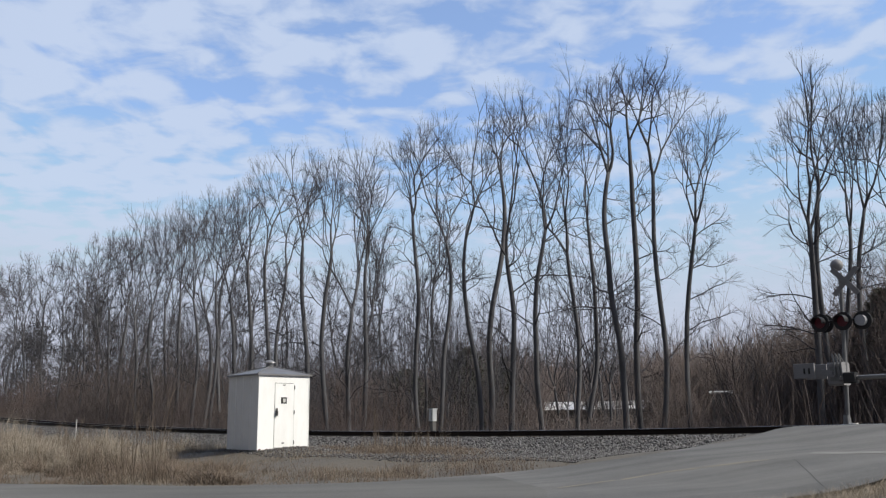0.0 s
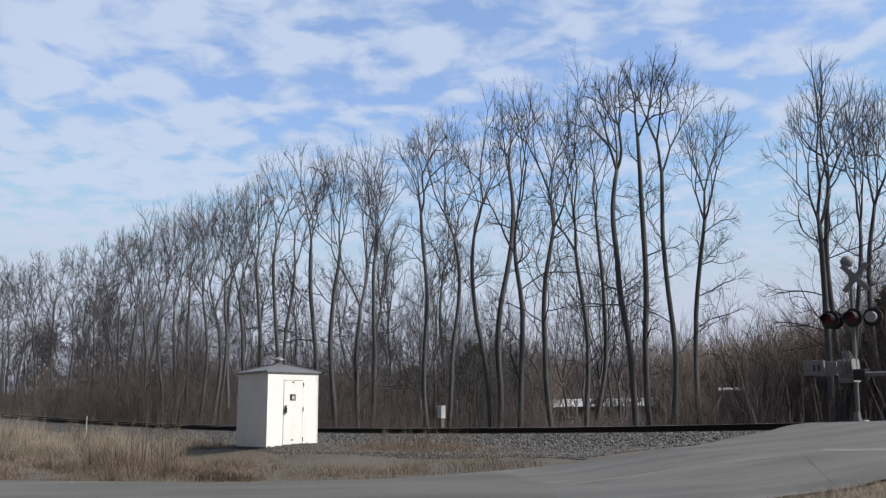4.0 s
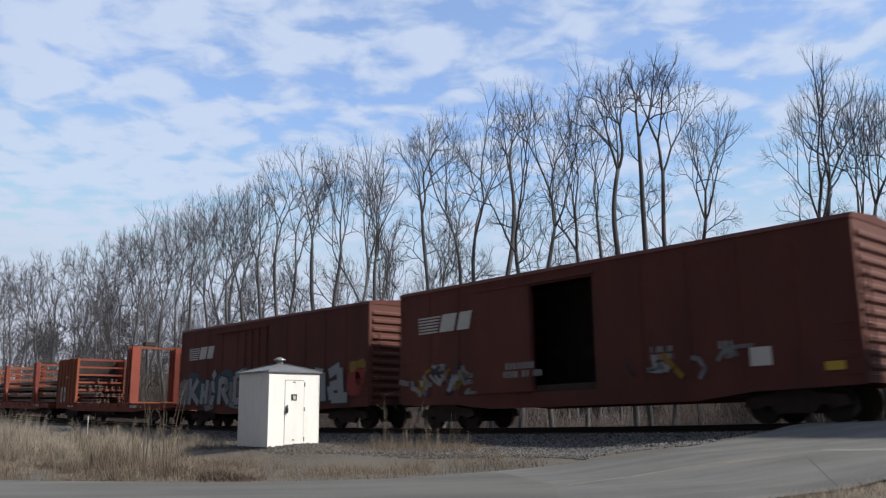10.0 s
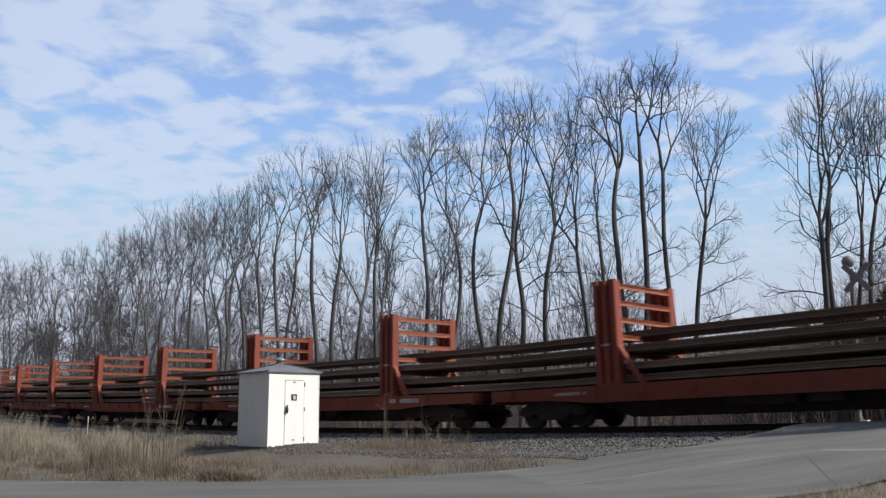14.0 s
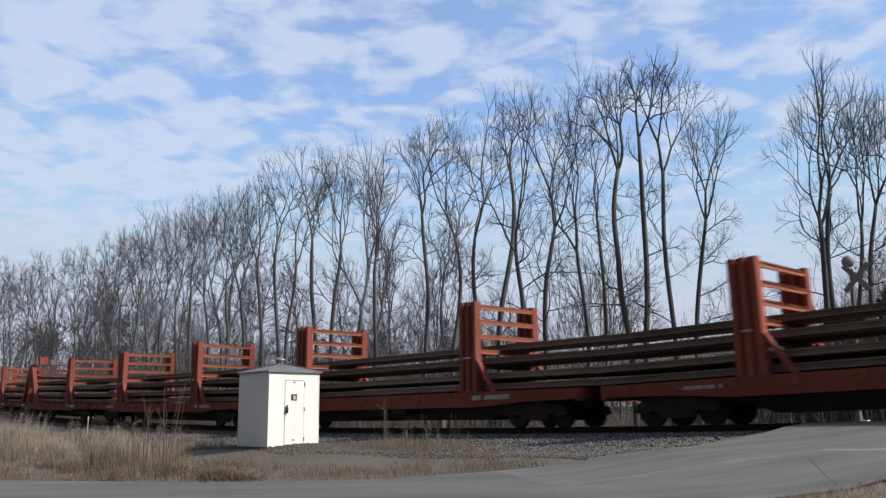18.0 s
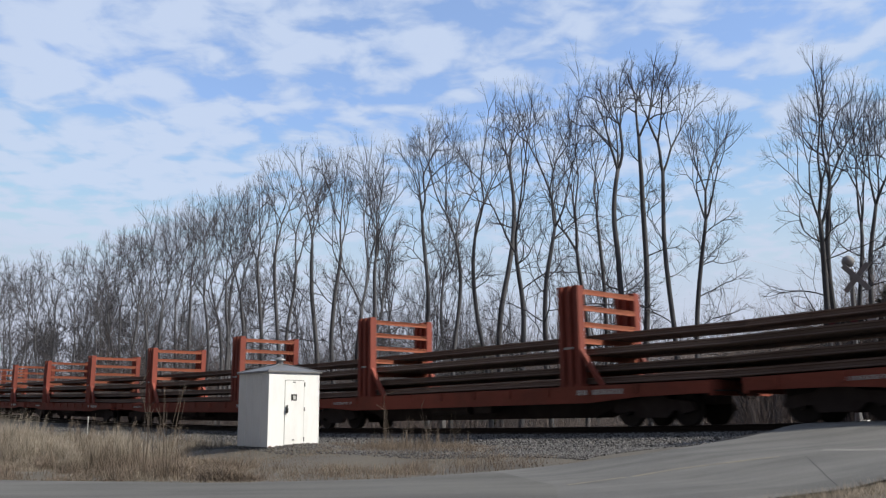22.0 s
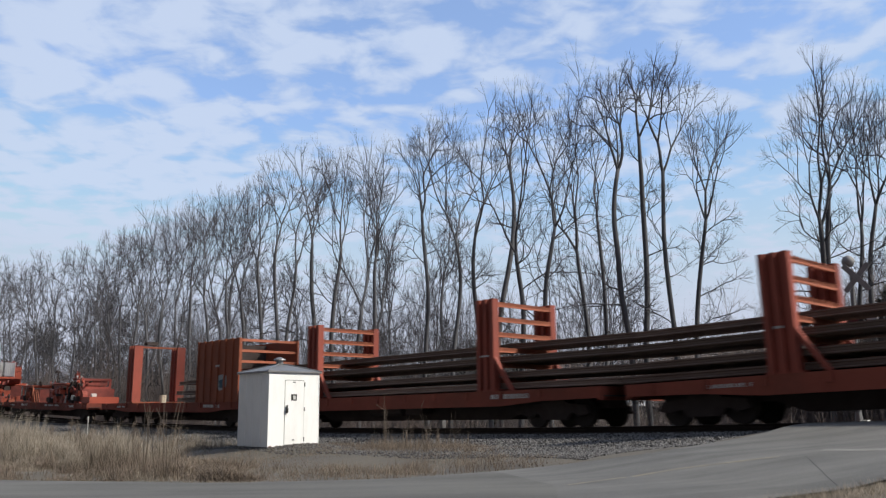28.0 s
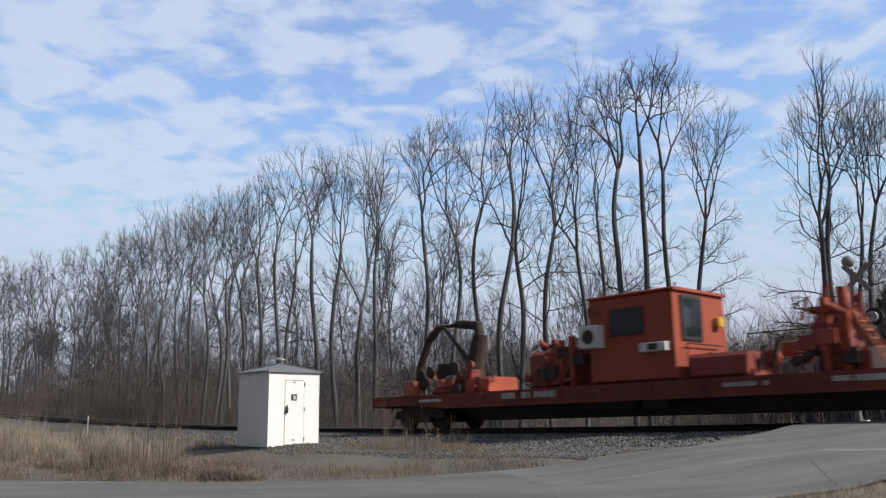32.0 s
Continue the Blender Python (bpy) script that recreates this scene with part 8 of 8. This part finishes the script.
    for q in (0.0, 0.5):
        part("light_frame", Shape().tube([((rel(-557.55) + q, 0.9, 0.97), 0.03), ((rel(-557.55) + q, 0.9, 3.1), 0.03)], 6), BLACK_PAINT, wn_)
    for q in range(4):
        part("light_frame", Shape().rod((rel(-557.55), 0.9, 1.6 + 0.45 * q), (rel(-557.05), 0.9, 1.6 + 0.45 * q), 0.02), BLACK_PAINT, wn_)
    for q in (-556.15, -556.0, -556.65):
        part("winch_post", Shape().rod((rel(q), -1.0, 0.97), (rel(q), -1.0, 2.75), 0.045), CABIN_ORANGE, wn_)
    part("post_arm", Shape().box(rel(-557.2), rel(-556.3), -1.08, -0.8, 2.35, 2.5), CABIN_ORANGE, wn_)
    part("seat_box", Shape().box(rel(-557.5), rel(-557.05), -1.15, -0.7, 1.5, 1.85), MACHINE_RED, wn_, "dark red seat box")
    ladder(ob, rel(-556.1), 2.35, rel(-555.4), 0.97, -1.3, 0.4, SHELF_ORANGE, 7)
        # boxes behind the cabin
    b = slab(ob, "pump_box", rel(-566.1), rel(-565.1), -0.9, 0.6, 0.97, 2.1, MACHINE_RED, "", 0.1)
    clutter(b, rel(-566.2), rel(-564.0), -1.15, -0.85, 1.05, 2.3, 34, 333)
    slab(b, "valve_block", rel(-564.9), rel(-564.2), -0.9, -0.2, 0.97, 2.1, MACHINE_RED, "", 0.05)
    part("upright", Shape().box(rel(-564.75), rel(-564.6), -1.15, -1.0, 0.97, 2.35).box(rel(-564.35), rel(-564.2), -1.15, -1.0, 0.97, 2.45).box(rel(-564.6), rel(-564.35), -1.13, -1.02, 1.8, 1.9), CABIN_ORANGE, b)
    part("pipe", Shape().tube([((rel(-565.4), -1.0, 1.0), 0.05), ((rel(-565.4), -1.0, 2.0), 0.05), ((rel(-564.0), -1.0, 2.1), 0.05)], 6), MACHINE_ORANGE, b)
    # folded crane at the tail: a black arch of two booms
    cr = slab(ob, "crane_base", rel(-569.2), rel(-568.1), -0.7, 0.7, 0.97, 1.5, MACHINE_ORANGE, "orange base of the small crane", 0.08)
    part("crane_column", Shape().tube([((rel(-569.4), 0, 1.4), 0.34), ((rel(-569.3), 0, 2.2), 0.30), ((rel(-569.1), 0, 3.0), 0.26)], 10), UNDER_BLACK, cr)
    part("boom", Shape().tube([((rel(-569.1), 0, 2.7), 0.20), ((rel(-569.2), 0, 3.30), 0.18), ((rel(-570.0), 0, 3.42), 0.15), ((rel(-571.3), 0, 3.40), 0.13)], 8), UNDER_BLACK, cr, "black folded crane boom")
    part("boom", Shape().tube([((rel(-571.1), 0, 3.46), 0.14), ((rel(-571.7), 0, 3.0), 0.15), ((rel(-572.2), 0, 2.1), 0.13), ((rel(-572.45), 0, 1.1), 0.10)], 8), UNDER_BLACK, cr, "black folded crane boom")
    part("ram", Shape().rod((rel(-569.3), -0.3, 2.0), (rel(-570.6), -0.25, 3.3), 0.08, 8), UNDER_BLACK, cr)
    clutter(cr, rel(-571.6), rel(-568.2), -0.9, -0.2, 1.0, 1.9, 30, 334)
    slab(ob, "lamp_box", rel(-571.9), rel(-571.4), -1.1, -0.7, 0.97, 1.5, SHELF_ORANGE)
    slab(ob, "lamp_box", rel(-570.4), rel(-570.05), -0.9, -0.6, 1.2, 1.5, SHELF_ORANGE)
    slab(ob, "tail_winch", rel(-570.6), rel(-569.6), -0.9, 0.9, 0.97, 1.2, RACK_RED, "", 0.08)
    return ob, c


# ---------- the train in its order, with each car's middle behind the first boxcar's front ----------
SPEED, ORIGIN = 25.274, -34.04 - 25.274 * 9.0
consist = []
consist.append((locomotive(), 12.55))
b1, side1 = boxcar(True, "oxide red boxcar with an open side door")
for k, (x, z, w, h) in enumerate([(-2.9, 1.3, 1.6, 0.5), (-5.3, 1.2, 1.0, 0.4), (2.4, 1.5, 0.7, 0.4), (4.4, 1.4, 0.4, 0.5)]):
    bars(b1, x, x + w, z, z + h, -1.55 if x < -1.8 and x > -4.2 else -1.484, 2, 140 + k, SPRAY_WHITE, "paint_mark", 0.5)
part("notice_box", Shape().box(5.2, 5.75, -1.488, -1.482, 1.2, 1.65).box(5.26, 5.69, -1.492, -1.488, 1.26, 1.59), PALE, b1)
part("yellow_plate", Shape().box(7.0, 7.45, -1.49, -1.482, 1.0, 1.2), YELLOW, b1)
scrawl(side1, -7.6, -4.4, 0.95, 1.9, 26, 7)
scrawl(side1, 1.4, 4.6, 1.0, 1.7, 6, 9)
b2, side2 = boxcar(False, "oxide red boxcar covered in graffiti")
graffiti(side2)
consist += [(b1, -7.70), (b2, -25.35)]
consist.append((end_car(True), -44.25))
first = rail_car()
cars = [first]
special = rail_car(True)
for i in range(1, 22):
    cars.append(special if i == 10 else copy_thing(first, pose(0, 0, 0)))
consist += [(c, -64.2 - PITCH * i) for i, c in enumerate(cars)]
consist.append((end_car(False), -490.0))
load = rail_load(-PITCH / 2, PITCH / 2)
loads = [load] + [copy_thing(load, pose(0, 0, 0)) for _ in range(21)]
consist += [(l, -64.2 - PITCH * i) for i, l in enumerate(loads)]
consist.append((rail_load(-5.1, 3.2, 0.9, 3), -49.41))
consist.append((rail_load(-4.6, 4.2, -1.8, 4), -484.95 + 0.0))
for maker in (machine_car_low, machine_car_tall, cabin_car):
    consist.append(maker())


def motions():
    """The whole train runs along the line at one speed, from far in the west to the east."""
    for ob, rel in consist:
        start = ORIGIN + rel
        rows = [(0.0, on_track(start, 0.15))]
        for x in (-150, -112, -106, -100, -94, -88, -80, -70, -60, -50, -40, -30, -20, -12, -6, 0, 5, 11, 17, 50):
            t = (x - start) / SPEED
            if 0.15 < t < 31.85:
                rows.append((t, on_track(x, 0.15)))
        rows.append((32.0, on_track(start + SPEED * 32.0, 0.15)))
        # keep the keys on whole frames so that the speed stays even
        rows = [(round(t * FPS) / FPS, on_track(start + SPEED * round(t * FPS) / FPS, 0.15)) for t, _ in rows]
        walk(ob, rows)


motions()
